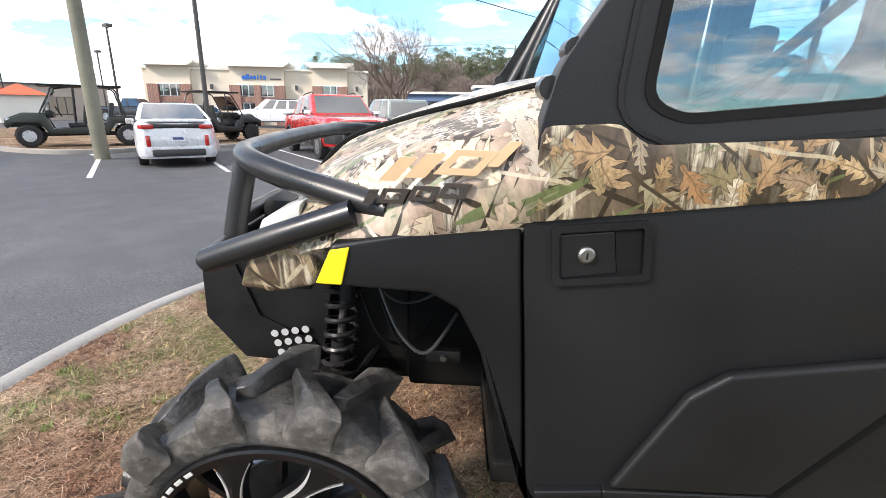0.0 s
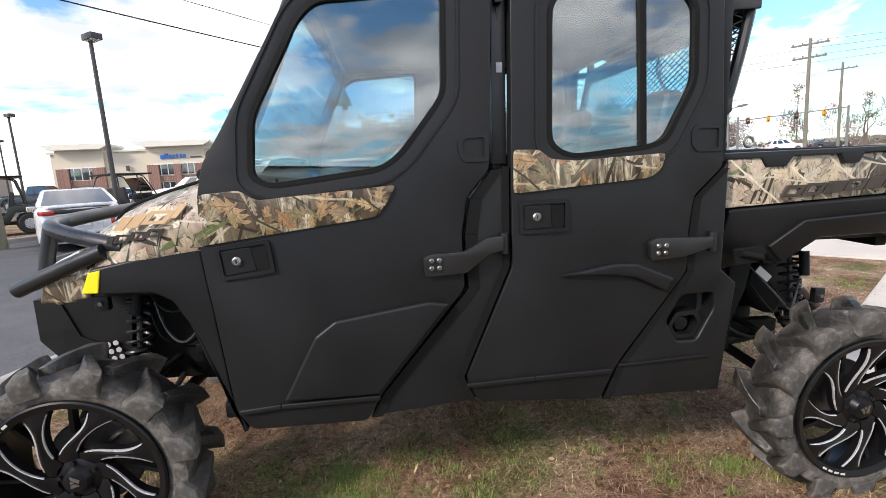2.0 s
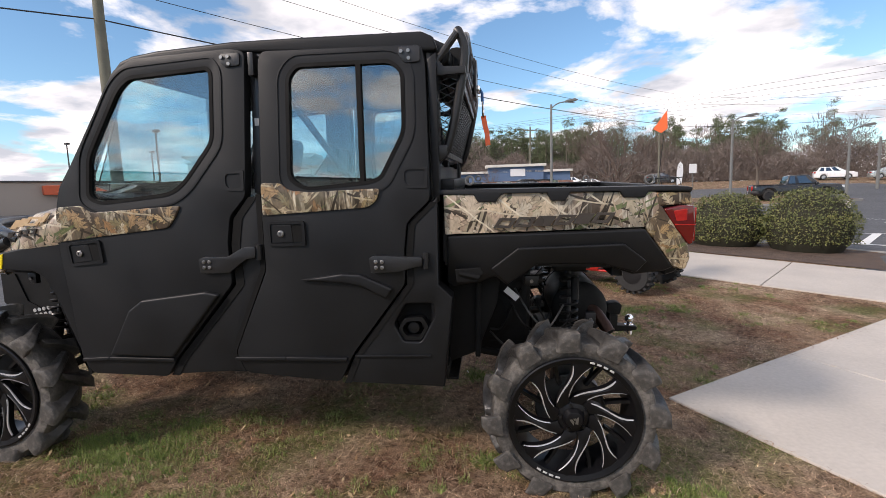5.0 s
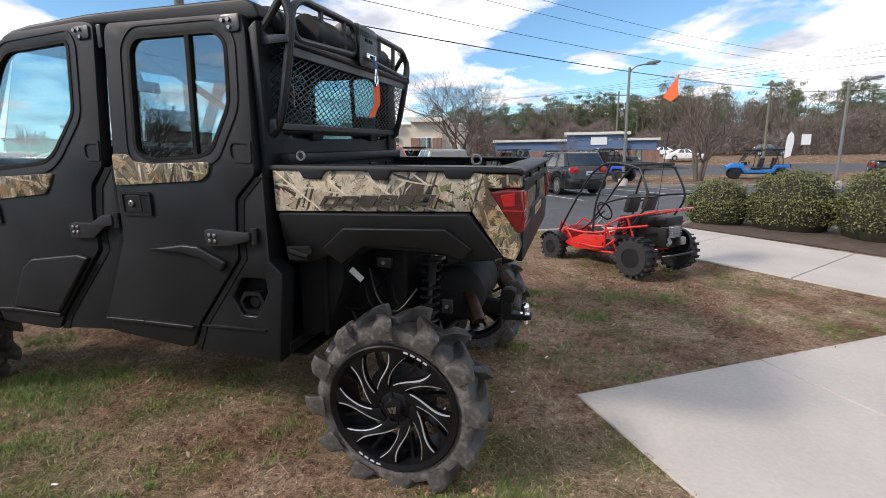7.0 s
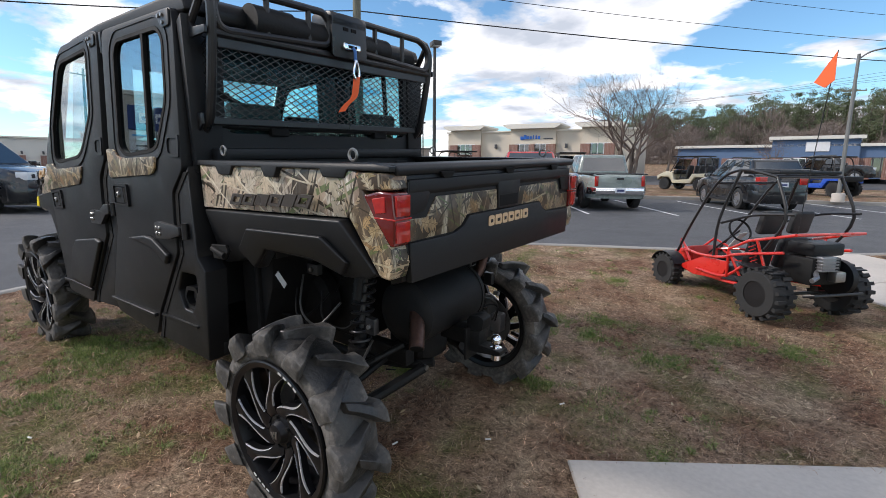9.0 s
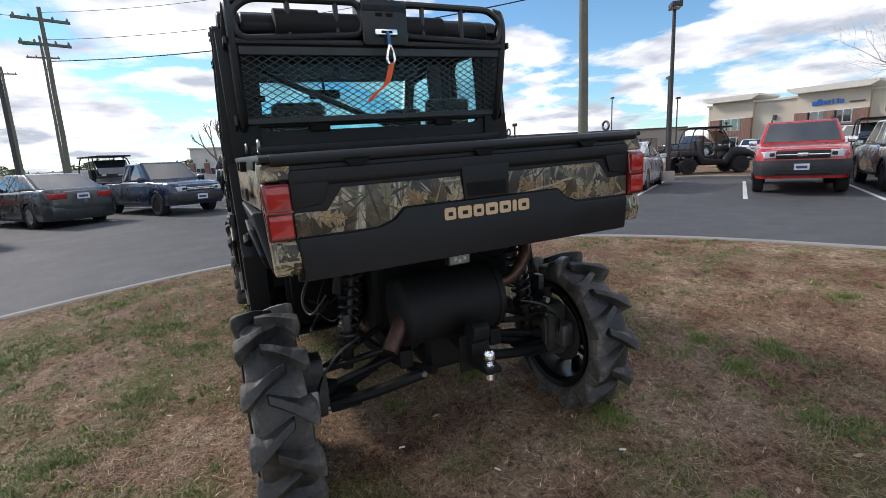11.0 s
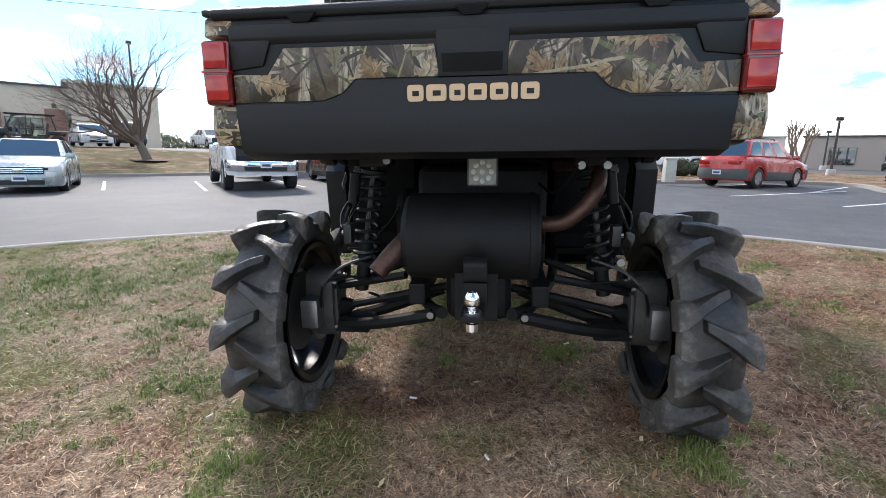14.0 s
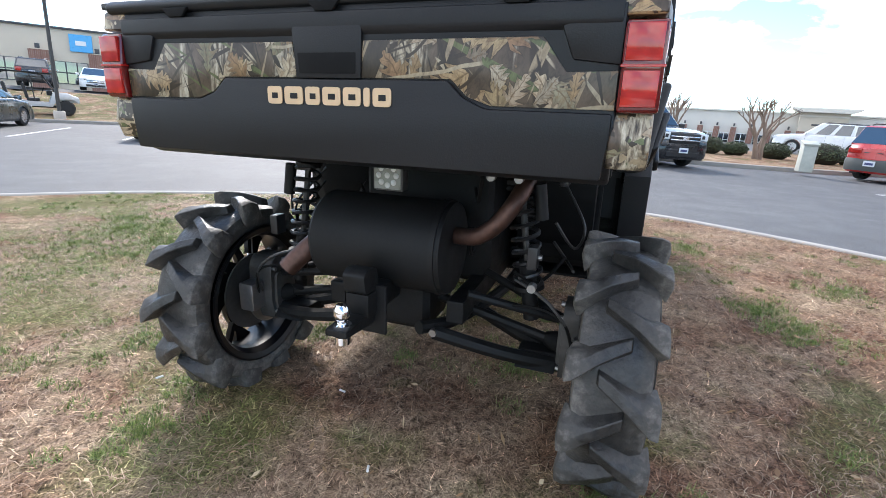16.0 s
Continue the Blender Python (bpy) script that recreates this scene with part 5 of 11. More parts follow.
# roof, windscreen and cab
roof_bm = prism([(0.770, 1.885), (0.815, 1.932), (0.878, 1.955), (1.0, 1.974), (1.354, 2.002), (1.662, 2.010), (2.195, 2.019), (2.245, 1.998), (2.265, 1.945), (2.240, 1.935), (1.4, 1.955), (0.90, 1.925), (0.80, 1.872)], "y", YC - 0.735, YC + 0.735, 0.016, 3)
rf = part("roof", roof_bm, M_PLASTIC, utv, "black moulded cab roof", smooth=True)
for k in (-0.45, -0.15, 0.15, 0.45):
    part("roof_rib", prism([(0.95, 1.965), (1.35, 1.998), (2.15, 2.014), (2.15, 2.028), (1.35, 2.013), (0.95, 1.978)], "y", YC + k - 0.05, YC + k + 0.05, 0.006), M_PLASTIC, rf, smooth=True)
ws = part("windscreen", prism([(0.600, 1.385), (0.606, 1.382), (0.812, 1.885), (0.806, 1.888)], "y", YC - 0.68, YC + 0.68), M_GLASS, utv, "clear sloping windscreen")
ws.visible_shadow = False
for side in (-1, 1):
    part("windscreen_pillar", tube([(0.545, YC + side * 0.752, 1.30), (0.66, YC + side * 0.748, 1.53), (0.815, YC + side * 0.728, 1.88)], 0.032, 12), M_STEEL, utv, smooth=True)
    for z, x in ((1.335, 0.52), (1.395, 0.555)):
        part("clamp", cyl((x - 0.03, YC + side * 0.725, z), (x - 0.03, YC + side * 0.772, z), 0.020, 14), M_STEEL, utv, smooth=True)
    for k, (a, b, c) in enumerate((((0.80, 0.70, 1.90), (1.45, 0.70, 1.94), (2.22, 0.69, 1.94)), ((1.45, 0.70, 1.94), (1.46, 0.71, 1.3), (1.46, 0.70, 0.6)), ((2.22, 0.69, 1.94), (2.24, 0.70, 1.3), (2.25, 0.70, 0.6)))):
        part("cage_tube", tube([(p[0], YC + side * p[1], p[2]) for p in (a, b, c)], 0.024, 10), M_STEEL, utv, smooth=True)
part("cage_tube", tube([(1.46, YC - 0.68, 1.93), (1.46, YC + 0.68, 1.93)], 0.024, 10), M_STEEL, utv, smooth=True)
part("cage_tube", tube([(1.46, YC - 0.60, 1.90), (1.50, YC + 0.66, 1.33)], 0.020, 10), M_STEEL, utv, smooth=True)
part("cage_tube", tube([(1.46, YC - 0.68, 1.33), (1.46, YC + 0.68, 1.33)], 0.022, 10), M_STEEL, utv, smooth=True)
part("cab_floor", box((1.38, YC, 0.50), (1.86, 1.44, 0.06), 0.01), M_CHASSIS, utv)
part("headliner", box((1.52, YC, 1.905), (1.36, 1.34, 0.03), 0.01), M_SEAL_SHADE, utv)
part("firewall", box((0.55, YC, 0.90), (0.05, 1.40, 0.80), 0.01), M_CHASSIS, utv)
dash = part("dashboard", prism([(0.56, 1.34), (0.86, 1.30), (0.90, 1.22), (0.84, 1.05), (0.58, 1.0)], "y", YC - 0.70, YC + 0.70, 0.025, 3), M_PLASTIC, utv, smooth=True)
sw = bmesh.new()
add_tube(sw, [(0.15 * math.cos(a), 0.15 * math.sin(a), 0) for a in [2 * math.pi * k / 28 for k in range(28)]], 0.013, 8, True)
for a in (0.3, 2.84, 4.71):
    add_tube(sw, [(0, 0, -0.01), (0.15 * math.cos(a), 0.15 * math.sin(a), 0)], 0.012, 6)
add_tube(sw, [(0, 0, 0), (0, 0, -0.25)], 0.02, 8)
xf(sw, Matrix.Translation((1.00, YC - 0.36, 1.335)) @ Matrix.Rotation(radians(90), 4, "Z") @ Matrix.Rotation(radians(-38), 4, "X") @ Matrix.Identity(4))
part("steering_wheel", sw, M_SEAL_SHADE, utv, smooth=True)
part("rear_view_mirror", box((0.86, YC, 1.775), (0.03, 0.24, 0.07), 0.015), M_SEAL_SHADE, utv, smooth=True)
part("mirror_stem", cyl((0.86, YC, 1.80), (0.82, YC, 1.90), 0.010), M_SEAL_SHADE, utv)
af = bmesh.new()
add_prism(af, [(-0.012, 0.0), (-0.012, 0.02), (-0.035, 0.02), (-0.022, 0.045), (-0.028, 0.045), (-0.012, 0.07), (-0.016, 0.07), (0.0, 0.10), (0.016, 0.07), (0.012, 0.07), (0.028, 0.045), (0.022, 0.045), (0.035, 0.02), (0.012, 0.02), (0.012, 0.0)], "y", -0.0015, 0.0015)
xf(af, Matrix.Translation((0.885, YC - 0.02, 1.60)))
part("air_freshener", af, mat("dark_teal_card", (0.02, 0.06, 0.055), 0.7, bump=0.0), utv, "small dark tree-shaped air freshener on a string")
part("string", cyl((0.885, YC - 0.02, 1.70), (0.87, YC - 0.02, 1.77), 0.0012, 4), M_SEAL_SHADE, utv)


def seat_row(x):
    s = part("seat_base", box((x, YC, 0.86), (0.50, 1.28, 0.16), 0.05, 3), M_SEAT, utv, "black vinyl bench seat", smooth=True)
    part("seat_box", box((x, YC, 0.66), (0.44, 1.2, 0.26), 0.01), M_CHASSIS, s)
    for k in (-0.42, 0.0, 0.42):
        part("backrest", box((x + 0.27, YC + k, 1.17), (0.11, 0.40, 0.50), 0.045, 3, (0, 12, 0)), M_SEAT, s, smooth=True)
    for k in (-0.42, 0.42):
        part("headrest", box((x + 0.345, YC + k, 1.52), (0.08, 0.26, 0.17), 0.035, 3, (0, 10, 0)), M_SEAT, s, smooth=True)
        for q in (-0.05, 0.05):
            part("headrest_post", cyl((x + 0.31, YC + k + q, 1.38), (x + 0.335, YC + k + q, 1.48), 0.007, 8), M_STEEL, s)


seat_row(1.10)
seat_row(1.84)

# back wall of the cab with its glass
bw = part("cab_back_wall", box((2.235, YC, 1.05), (0.035, 1.42, 0.74), 0.01), M_PLASTIC, utv)
bm = bmesh.new()
ro = [(YC - 0.70, 1.40), (YC + 0.70, 1.40), (YC + 0.68, 1.93), (YC - 0.68, 1.93)]
ri = [(YC - 0.60, 1.465), (YC + 0.60, 1.465), (YC + 0.585, 1.865), (YC - 0.585, 1.865)]
add_ring(bm, soft(ro, 0.05), soft(ri, 0.05), "x", 2.215, 2.255)
part("rear_window_frame", bm, M_PLASTIC, utv, smooth=True)
bm = prism(soft(ri, 0.05), "x", 2.232, 2.237)
rw = part("rear_window", bm, glass_mat("green_glass", (0.46, 0.82, 0.87), ior=1.22), utv, "green-tinted rear cab window")
rw.visible_shadow = False
for k in (-0.33, 0.36):
    part("window_catch", box((2.262, YC + k, 1.475), (0.03, 0.10, 0.035), 0.006), M_SEAL_SHADE, utv)
for side in (-1, 1):
    part("glass_clip", box((2.262, YC + side * 0.60, 1.62), (0.02, 0.05, 0.03), 0.005), M_SEAL_SHADE, utv)

# rounded rear edge of the roof
part("roof_tail", prism([(2.17, 2.015), (2.24, 2.012), (2.30, 1.985), (2.315, 1.945), (2.305, 1.905), (2.25, 1.885), (2.17, 1.90)], "y", YC - 0.640, YC + 0.640, 0.016, 3), M_PLASTIC, utv, "rounded black rear edge of the roof", smooth=True)
# headache rack with screen, winch and strap
rack = part("rack", tube([(2.245, YC - 0.70, 1.50), (2.245, YC + 0.70, 1.50)], 0.018, 10), M_STEEL, utv, "black tubular cab-guard rack with mesh screen", smooth=True)
for side in (-1, 1):
    prof = [(2.255, 1.475), (2.300, 1.530), (2.335, 1.66), (2.372, 1.86), (2.378, 1.96), (2.350, 2.025)]
    part("upright", tube(smooth_path([(x, YC + side * 0.69, z) for x, z in prof], False, 5) + [Vector((2.345, YC + side * 0.65, 2.035))], 0.020, 10), M_STEEL, rack, smooth=True)
    part("mount_plate", prism([(2.225, 1.52), (2.25, 1.455), (2.305, 1.50), (2.305, 1.545), (2.26, 1.545)], "y", YC + side * 0.715, YC + side * 0.728, 0.003), M_STEEL, rack, smooth=True)
    part("mount_plate", prism([(2.225, 1.90), (2.225, 1.835), (2.385, 1.845), (2.385, 1.875), (2.29, 1.875), (2.27, 1.90)], "y", YC + side * 0.715, YC + side * 0.728, 0.003), M_STEEL, rack, smooth=True)
    part("stay", tube([(2.25, YC + side * 0.715, 1.885), (2.345, YC + side * 0.70, 2.015)], 0.016, 10), M_STEEL, rack, smooth=True)
    a, b = (0.10, 0.665)
    loop = [(YC + side * a, 1.895), (YC + side * b, 1.865), (YC + side * (b + 0.02), 1.975), (YC + side * (b - 0.06), 2.035), (YC + side * (a + 0.03), 2.040), (YC + side * a, 2.01)]
    loop = soft(loop, 0.05, 4)
    part("hoop", tube([(2.378, y, z) for y, z in loop], 0.017, 10, True), M_STEEL, rack, smooth=True)
    for k in (0.22, 0.44):
        part("hoop_bar", tube([(2.378, YC + side * k, 1.885), (2.378, YC + side * k, 2.035)], 0.013, 8), M_STEEL, rack, smooth=True)
part("cross_bar", tube([(2.372, YC - 0.69, 1.855), (2.372, YC + 0.69, 1.855)], 0.018, 10), M_STEEL, rack, smooth=True)
part("screen_frame", box((2.366, YC, 1.825), (0.012, 1.34, 0.05), 0.004), M_STEEL, rack)
part("screen_frame", box((2.283, YC, 1.515), (0.012, 1.34, 0.03), 0.004), M_STEEL, rack)


def screen():
    bm = bmesh.new()
    w, z0, z1 = 0.665, 1.515, 1.835
    step = 0.052
    h = z1 - z0
    slope = 0.55

    def put(y, z):
        return (2.283 + (z - z0) / h * 0.080, YC + y, z)
    for s in (1, -1):
        y = -w - h / slope
        while y < w:
            ya, yb = y, y + h / slope
            za, zb = z0, z1
            if ya < -w:
                za = z0 + (-w - ya) * slope
                ya = -w
            if yb > w:
                zb = z1 - (yb - w) * slope
                yb = w
            if zb - za > 0.01:
                add_tube(bm, [put(s * ya, za), put(s * yb, zb)], 0.0026, 4, caps=False)
            y += step
    return bm


part("mesh_screen", screen(), M_STEEL, rack, "black expanded-metal diamond mesh")
for side in (-1, 1):
    bm = bmesh.new()
    for k in range(9):
        z = 1.52 + k * 0.037
        add_tube(bm, [(2.262, YC + side * 0.68, z), (2.29 + (z - 1.52) * 0.25, YC + side * 0.69, z + 0.04)], 0.0024, 4, caps=False)
        add_tube(bm, [(2.262, YC + side * 0.68, z + 0.04), (2.29 + (z - 1.52) * 0.25, YC + side * 0.69, z)], 0.0024, 4, caps=False)
    part("side_mesh", bm, M_STEEL, rack)
wp = part("winch_plate", prism(soft([(YC - 0.105, 1.845), (YC + 0.125, 1.845), (YC + 0.125, 2.02), (YC + 0.085, 2.05), (YC - 0.065, 2.05), (YC - 0.105, 2.02)], 0.02), "x", 2.395, 2.410, 0.004), M_STEEL, rack, smooth=True)
part("plate_lid", prism([(2.25, 1.99), (2.26, 2.045), (2.30, 2.062), (2.40, 2.052), (2.41, 2.03), (2.41, 1.99)], "y", YC - 0.105, YC + 0.125, 0.006), M_STEEL, rack, smooth=True)
for a in (-0.018, 0.035):
    part("slot", box((2.4115, YC + a, 1.982), (0.004, 0.034, 0.016), 0.004), M_SEAL_SHADE, wp)
part("winch_drum", cyl((2.33, YC - 0.32, 1.935), (2.33, YC + 0.34, 1.935), 0.062, 24), M_CHASSIS, rack, "black winch with rope drum", smooth=True)
part("winch_motor", cyl((2.33, YC - 0.50, 1.935), (2.33, YC - 0.30, 1.935), 0.072, 24), M_CHASSIS, rack, smooth=True)
fl = part("fairlead", box((2.418, YC + 0.010, 1.900), (0.022, 0.115, 0.034), 0.014, 3), M_CHROME, rack, "polished aluminium rope fairlead", smooth=True)
part("fairlead_slot", box((2.4305, YC + 0.010, 1.900), (0.003, 0.055, 0.013), 0.004), M_SEAL_SHADE, fl)
part("winch_rope", tube([(2.428, YC + 0.012, 1.900), (2.440, YC + 0.014, 1.88), (2.442, YC + 0.014, 1.835)], 0.008, 8), M_BLUE_ROPE, rack, "blue winch rope", smooth=True)
hk = bmesh.new()
add_tube(hk, smooth_path([(2.445, YC + 0.014, 1.838), (2.446, YC + 0.028, 1.80), (2.447, YC + 0.030, 1.765), (2.448, YC + 0.014, 1.745), (2.447, YC - 0.004, 1.765), (2.446, YC + 0.0, 1.80), (2.445, YC + 0.014, 1.838)], False, 4), 0.007, 8)
part("winch_hook", hk, M_CHROME, rack, "bright steel hook", smooth=True)


def ribbon(pts, width, thick, wdir):
    P = smooth_path(pts, False, 5)
    bm = bmesh.new()
    prev = None
    w = Vector(wdir).normalized() * width / 2
    for i, p in enumerate(P):
        d = (P[min(i + 1, len(P) - 1)] - P[max(i - 1, 0)]).normalized()
        n = d.cross(w).normalized() * thick / 2
        row = [bm.verts.new(p + a) for a in (w + n, w - n, -w - n, -w + n)]
        if prev:
            for k in range(4):
                bm.faces.new((prev[k], prev[(k + 1) % 4], row[(k + 1) % 4], row[k]))
        else:
            bm.faces.new(row)
        prev = row
    bm.faces.new(prev[::-1])
    return bm


part("strap", ribbon([(2.448, YC + 0.014, 1.755), (2.458, YC - 0.005, 1.70), (2.470, YC - 0.030, 1.655), (2.474, YC - 0.085, 1.615), (2.478, YC - 0.120, 1.580)], 0.034, 0.003, (0.75, 0.6, 0.2)), M_ORANGE, rack, "orange hook strap", smooth=True)

# cargo bed
part("bed_floor", box((2.80, YC, 1.02), (1.02, 1.36, 0.03)), M_PLASTIC, utv)
part("bed_front", box((2.295, YC, 1.19), (0.03, 1.40, 0.33), 0.008), M_PLASTIC, utv)
part("bed_bulkhead_rail", box((2.300, YC, 1.375), (0.07, 1.36, 0.05), 0.012), M_PLASTIC, utv, smooth=True)
for k in range(5):
    part("bulkhead_rib", box((2.315, YC - 0.5 + k * 0.25, 1.21), (0.012, 0.10, 0.24), 0.005), M_PLASTIC, utv)
for side in (-1, 1):
    part("bed_wall", box((2.80, YC + side * 0.655, 1.18), (1.04, 0.03, 0.33), 0.008), M_PLASTIC, utv)
    rail = part("bed_rail", prism([(2.268, 1.352), (3.28, 1.368), (3.345, 1.362), (3.345, 1.345), (3.165, 1.345), (3.150, 1.318), (3.060, 1.318), (3.045, 1.345), (2.835, 1.342), (2.815, 1.305), (2.755, 1.305), (2.735, 1.340), (2.545, 1.336), (2.520, 1.300), (2.440, 1.300), (2.420, 1.332), (2.268, 1.330)], "y", YC + side * 0.62, YC + side * 0.752, 0.005), M_PLASTIC, utv, "black moulded bed rail with tie-down notches", smooth=True)
    for x in (2.402, 3.171):
        bm = bmesh.new()
        add_tube(bm, [(x + 0.018 * math.cos(a), YC + side * 0.70, 1.392 + 0.018 * math.sin(a)) for a in [2 * math.pi * q / 16 for q in range(16)]], 0.005, 6, True)
        part("tie_ring", bm, M_BOLT, rail, "bright steel tie-down ring", smooth=True)
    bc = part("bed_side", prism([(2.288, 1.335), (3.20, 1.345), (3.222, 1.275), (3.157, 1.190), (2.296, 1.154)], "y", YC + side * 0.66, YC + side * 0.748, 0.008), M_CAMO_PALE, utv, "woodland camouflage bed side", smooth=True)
    part("bed_corner", prism([(3.150, 1.340), (3.340, 1.342), (3.352, 1.292), (3.225, 1.282), (3.290, 1.190), (3.345, 1.112), (3.356, 1.058), (3.340, 1.008), (3.296, 1.010), (3.160, 1.189), (3.150, 1.25)], "y", YC + side * 0.635, YC + side * 0.716, 0.010, 3), M_CAMO, utv, "camouflage corner of the cargo bed", smooth=True)
    lens = part("tail_lamp", prism([(3.232, 1.270), (3.300, 1.286), (3.356, 1.284), (3.366, 1.205), (3.362, 1.120), (3.345, 1.116), (3.285, 1.190)], "y", YC + side * 0.645, YC + side * 0.721, 0.010, 3), M_RED_DARK, utv, "dark red tail lamp in two stacked lenses", smooth=True)
    part("lamp_divider", box((3.325, YC + side * 0.683, 1.203), (0.086, 0.0785, 0.005), 0.001), M_RED, lens)
    part("lens_cell", prism([(3.272, 1.262), (3.328, 1.272), (3.330, 1.222), (3.288, 1.216)], "y", YC + side * 0.714, YC + side * 0.7235, 0.003), M_RED, lens, "bright red inner lens")
    for zc, zh in ((1.244, 0.066), (1.162, 0.066)):
        part("lens_cell", box((3.3635, YC + side * 0.682, zc), (0.012, 0.064, zh), 0.004), M_RED, lens, "bright red inner lens", smooth=True)
    part("lower_bed_side", prism([(2.308, 1.148), (3.152, 1.186), (3.285, 1.018), (3.250, 0.998), (3.120, 0.980), (2.985, 1.028), (2.705, 1.022), (2.575, 0.916), (2.52, 0.96), (2.455, 0.93), (2.325, 0.905), (2.300, 0.93)], "y", YC + side * 0.70, YC + side * 0.752, 0.010, 3), M_PLASTIC, utv, "black lower bed side with wheel arch", smooth=True)
    part("arch_lip", prism([(2.500, 0.998), (2.618, 1.100), (3.066, 1.124), (3.172, 1.045), (3.130, 0.990), (2.985, 1.030), (2.705, 1.024), (2.580, 0.925)], "y", YC + side * 0.745, YC + side * 0.768, 0.010, 3), M_PLASTIC, utv, smooth=True)
    # black plate on the panel face in place of a shaded hollow
    part("bed_recess_shade", prism([(2.34, 1.0), (2.455, 1.01), (2.470, 0.985), (2.44, 0.945), (2.35, 0.94)], "y", YC + side * 0.740, YC + side * 0.755, 0.004), M_SEAL_SHADE, utv)
    part("dump_handle", cyl((2.36, YC + side * 0.760, 0.985), (2.45, YC + side * 0.760, 0.965), 0.013, 10), M_SEAL_SHADE, utv, smooth=True)
    w = [0.075, 0.075, 0.075, 0.075, 0.065, 0.075]
    bars("graphic_bar", bc, M_DECAL, 2.508, 1.186, w, 0.010, 0.044, 0.65, 0.062, 0.748, side, 0.004, (0, 1, 3, 5))

# the lower bed side draws in towards the wheel, so it faces a little downwards
for ob in utv.children:
    if ob.name.split(".")[0] in ("lower_bed_side", "arch_lip"):
        for v in ob.data.vertices:
            v.co.y -= math.copysign(0.30 * max(0.0, 1.125 - v.co.z), v.co.y - YC)

# the bed narrows a little towards the tail
for ob in utv.children:
    if ob.name.split(".")[0] in ("bed_rail", "bed_side"):
        for v in ob.data.vertices:
            f = min(1.0, max(0.0, (v.co.x - 2.85) / 0.42))
            v.co.y = YC + (v.co.y - YC) * (1 - 0.045 * f * f * (3 - 2 * f))

tg = part("tailgate", prism([(3.275, 1.345), (3.338, 1.345), (3.346, 1.30), (3.346, 1.125), (3.352, 1.09), (3.345, 1.03), (3.325, 0.985), (3.275, 0.965)], "y", YC - 0.648, YC + 0.648, 0.010, 3), M_PLASTIC, utv, "black plastic tailgate with camouflage inlays", smooth=True)
part("tailgate_cap", prism([(3.25, 1.368), (3.34, 1.366), (3.356, 1.352), (3.350, 1.335), (3.33, 1.328), (3.25, 1.328)], "y", YC - 0.692, YC + 0.692, 0.008, 3), M_PLASTIC, tg, smooth=True)
part("upper_band", prism([(3.335, 1.322), (3.356, 1.318), (3.356, 1.282), (3.346, 1.268), (3.335, 1.268)], "y", YC - 0.640, YC + 0.640, 0.005), M_PLASTIC, tg, smooth=True)


def rear_panel(name, poly, x0, x1, material, parent, bevel=0.004, label=""):
    return part(name, prism([(YC + a, b) for a, b in poly], "x", x0, x1, bevel), material, parent, label, smooth=True)


rear_panel("lower_moulding", [(-0.640, 1.120), (-0.445, 1.118), (-0.385, 1.122), (-0.335, 1.140), (-0.300, 1.174), (0.300, 1.174), (0.335, 1.140), (0.385, 1.118), (0.640, 1.116), (0.640, 1.075), (0.632, 0.985), (-0.632, 0.985), (-0.640, 1.075)], 3.33, 3.3595, M_PLASTIC, tg, 0.008)
for s in (-1, 1):
    poly = [(s * 0.642, 1.195), (s * 0.545, 1.192), (s * 0.495, 1.258), (s * 0.095, 1.256), (s * 0.083, 1.177), (s * 0.305, 1.177), (s * 0.342, 1.142), (s * 0.395, 1.124), (s * 0.642, 1.122)]
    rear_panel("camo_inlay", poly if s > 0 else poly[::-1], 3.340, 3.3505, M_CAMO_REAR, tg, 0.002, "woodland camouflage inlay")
    rear_panel("end_bevel", [(s * 0.645, 1.315), (s * 0.56, 1.300), (s * 0.53, 1.275), (s * 0.555, 1.215), (s * 0.645, 1.205)][::s], 3.34, 3.3535, M_PLASTIC, tg, 0.006)
rear_panel("handle_pocket", [(-0.092, 1.292), (0.095, 1.292), (0.090, 1.175), (-0.084, 1.175)], 3.335, 3.3560, M_PLASTIC, tg, 0.005)
# dark sheet painted as the shade inside the handle pocket
rear_panel("pocket_shade", [(-0.078, 1.232), (0.080, 1.232), (0.078, 1.185), (-0.074, 1.185)], 3.345, 3.3575, M_SEAL_SHADE, tg, 0.004)
for k in (-0.44, 0.0, 0.44):
    rear_panel("notch", [(k - 0.042, 1.340), (k + 0.042, 1.340), (k + 0.022, 1.318), (k - 0.022, 1.318)], 3.350, 3.3600, M_SEAL_SHADE, tg, 0.003)
x = -0.165
for k, w in enumerate((0.042, 0.052, 0.040, 0.048, 0.046, 0.016, 0.046)):
    outer = [(YC + x, 1.115), (YC + x + w, 1.115), (YC + x + w, 1.156), (YC + x, 1.156)]
    bm = prism(soft(outer, 0.009), "x", 3.357, 3.3625)
    ch = part("graphic_bar", bm, M_TAN, tg)
    if w > 0.03:
        part("graphic_gap", prism([(YC + x + w * 0.32, 1.128), (YC + x + w * 0.72, 1.128), (YC + x + w * 0.72, 1.141), (YC + x + w * 0.32, 1.141)], "x", 3.361, 3.3632), M_PLASTIC, ch)
    x += w + 0.0075

M_CASTDARK = mat("dusty_dark_casting", (0.075, 0.072, 0.068), 0.55, metal=0.5, var=0.3, bump=0.3)


# wheels
TYRE_W = 0.68


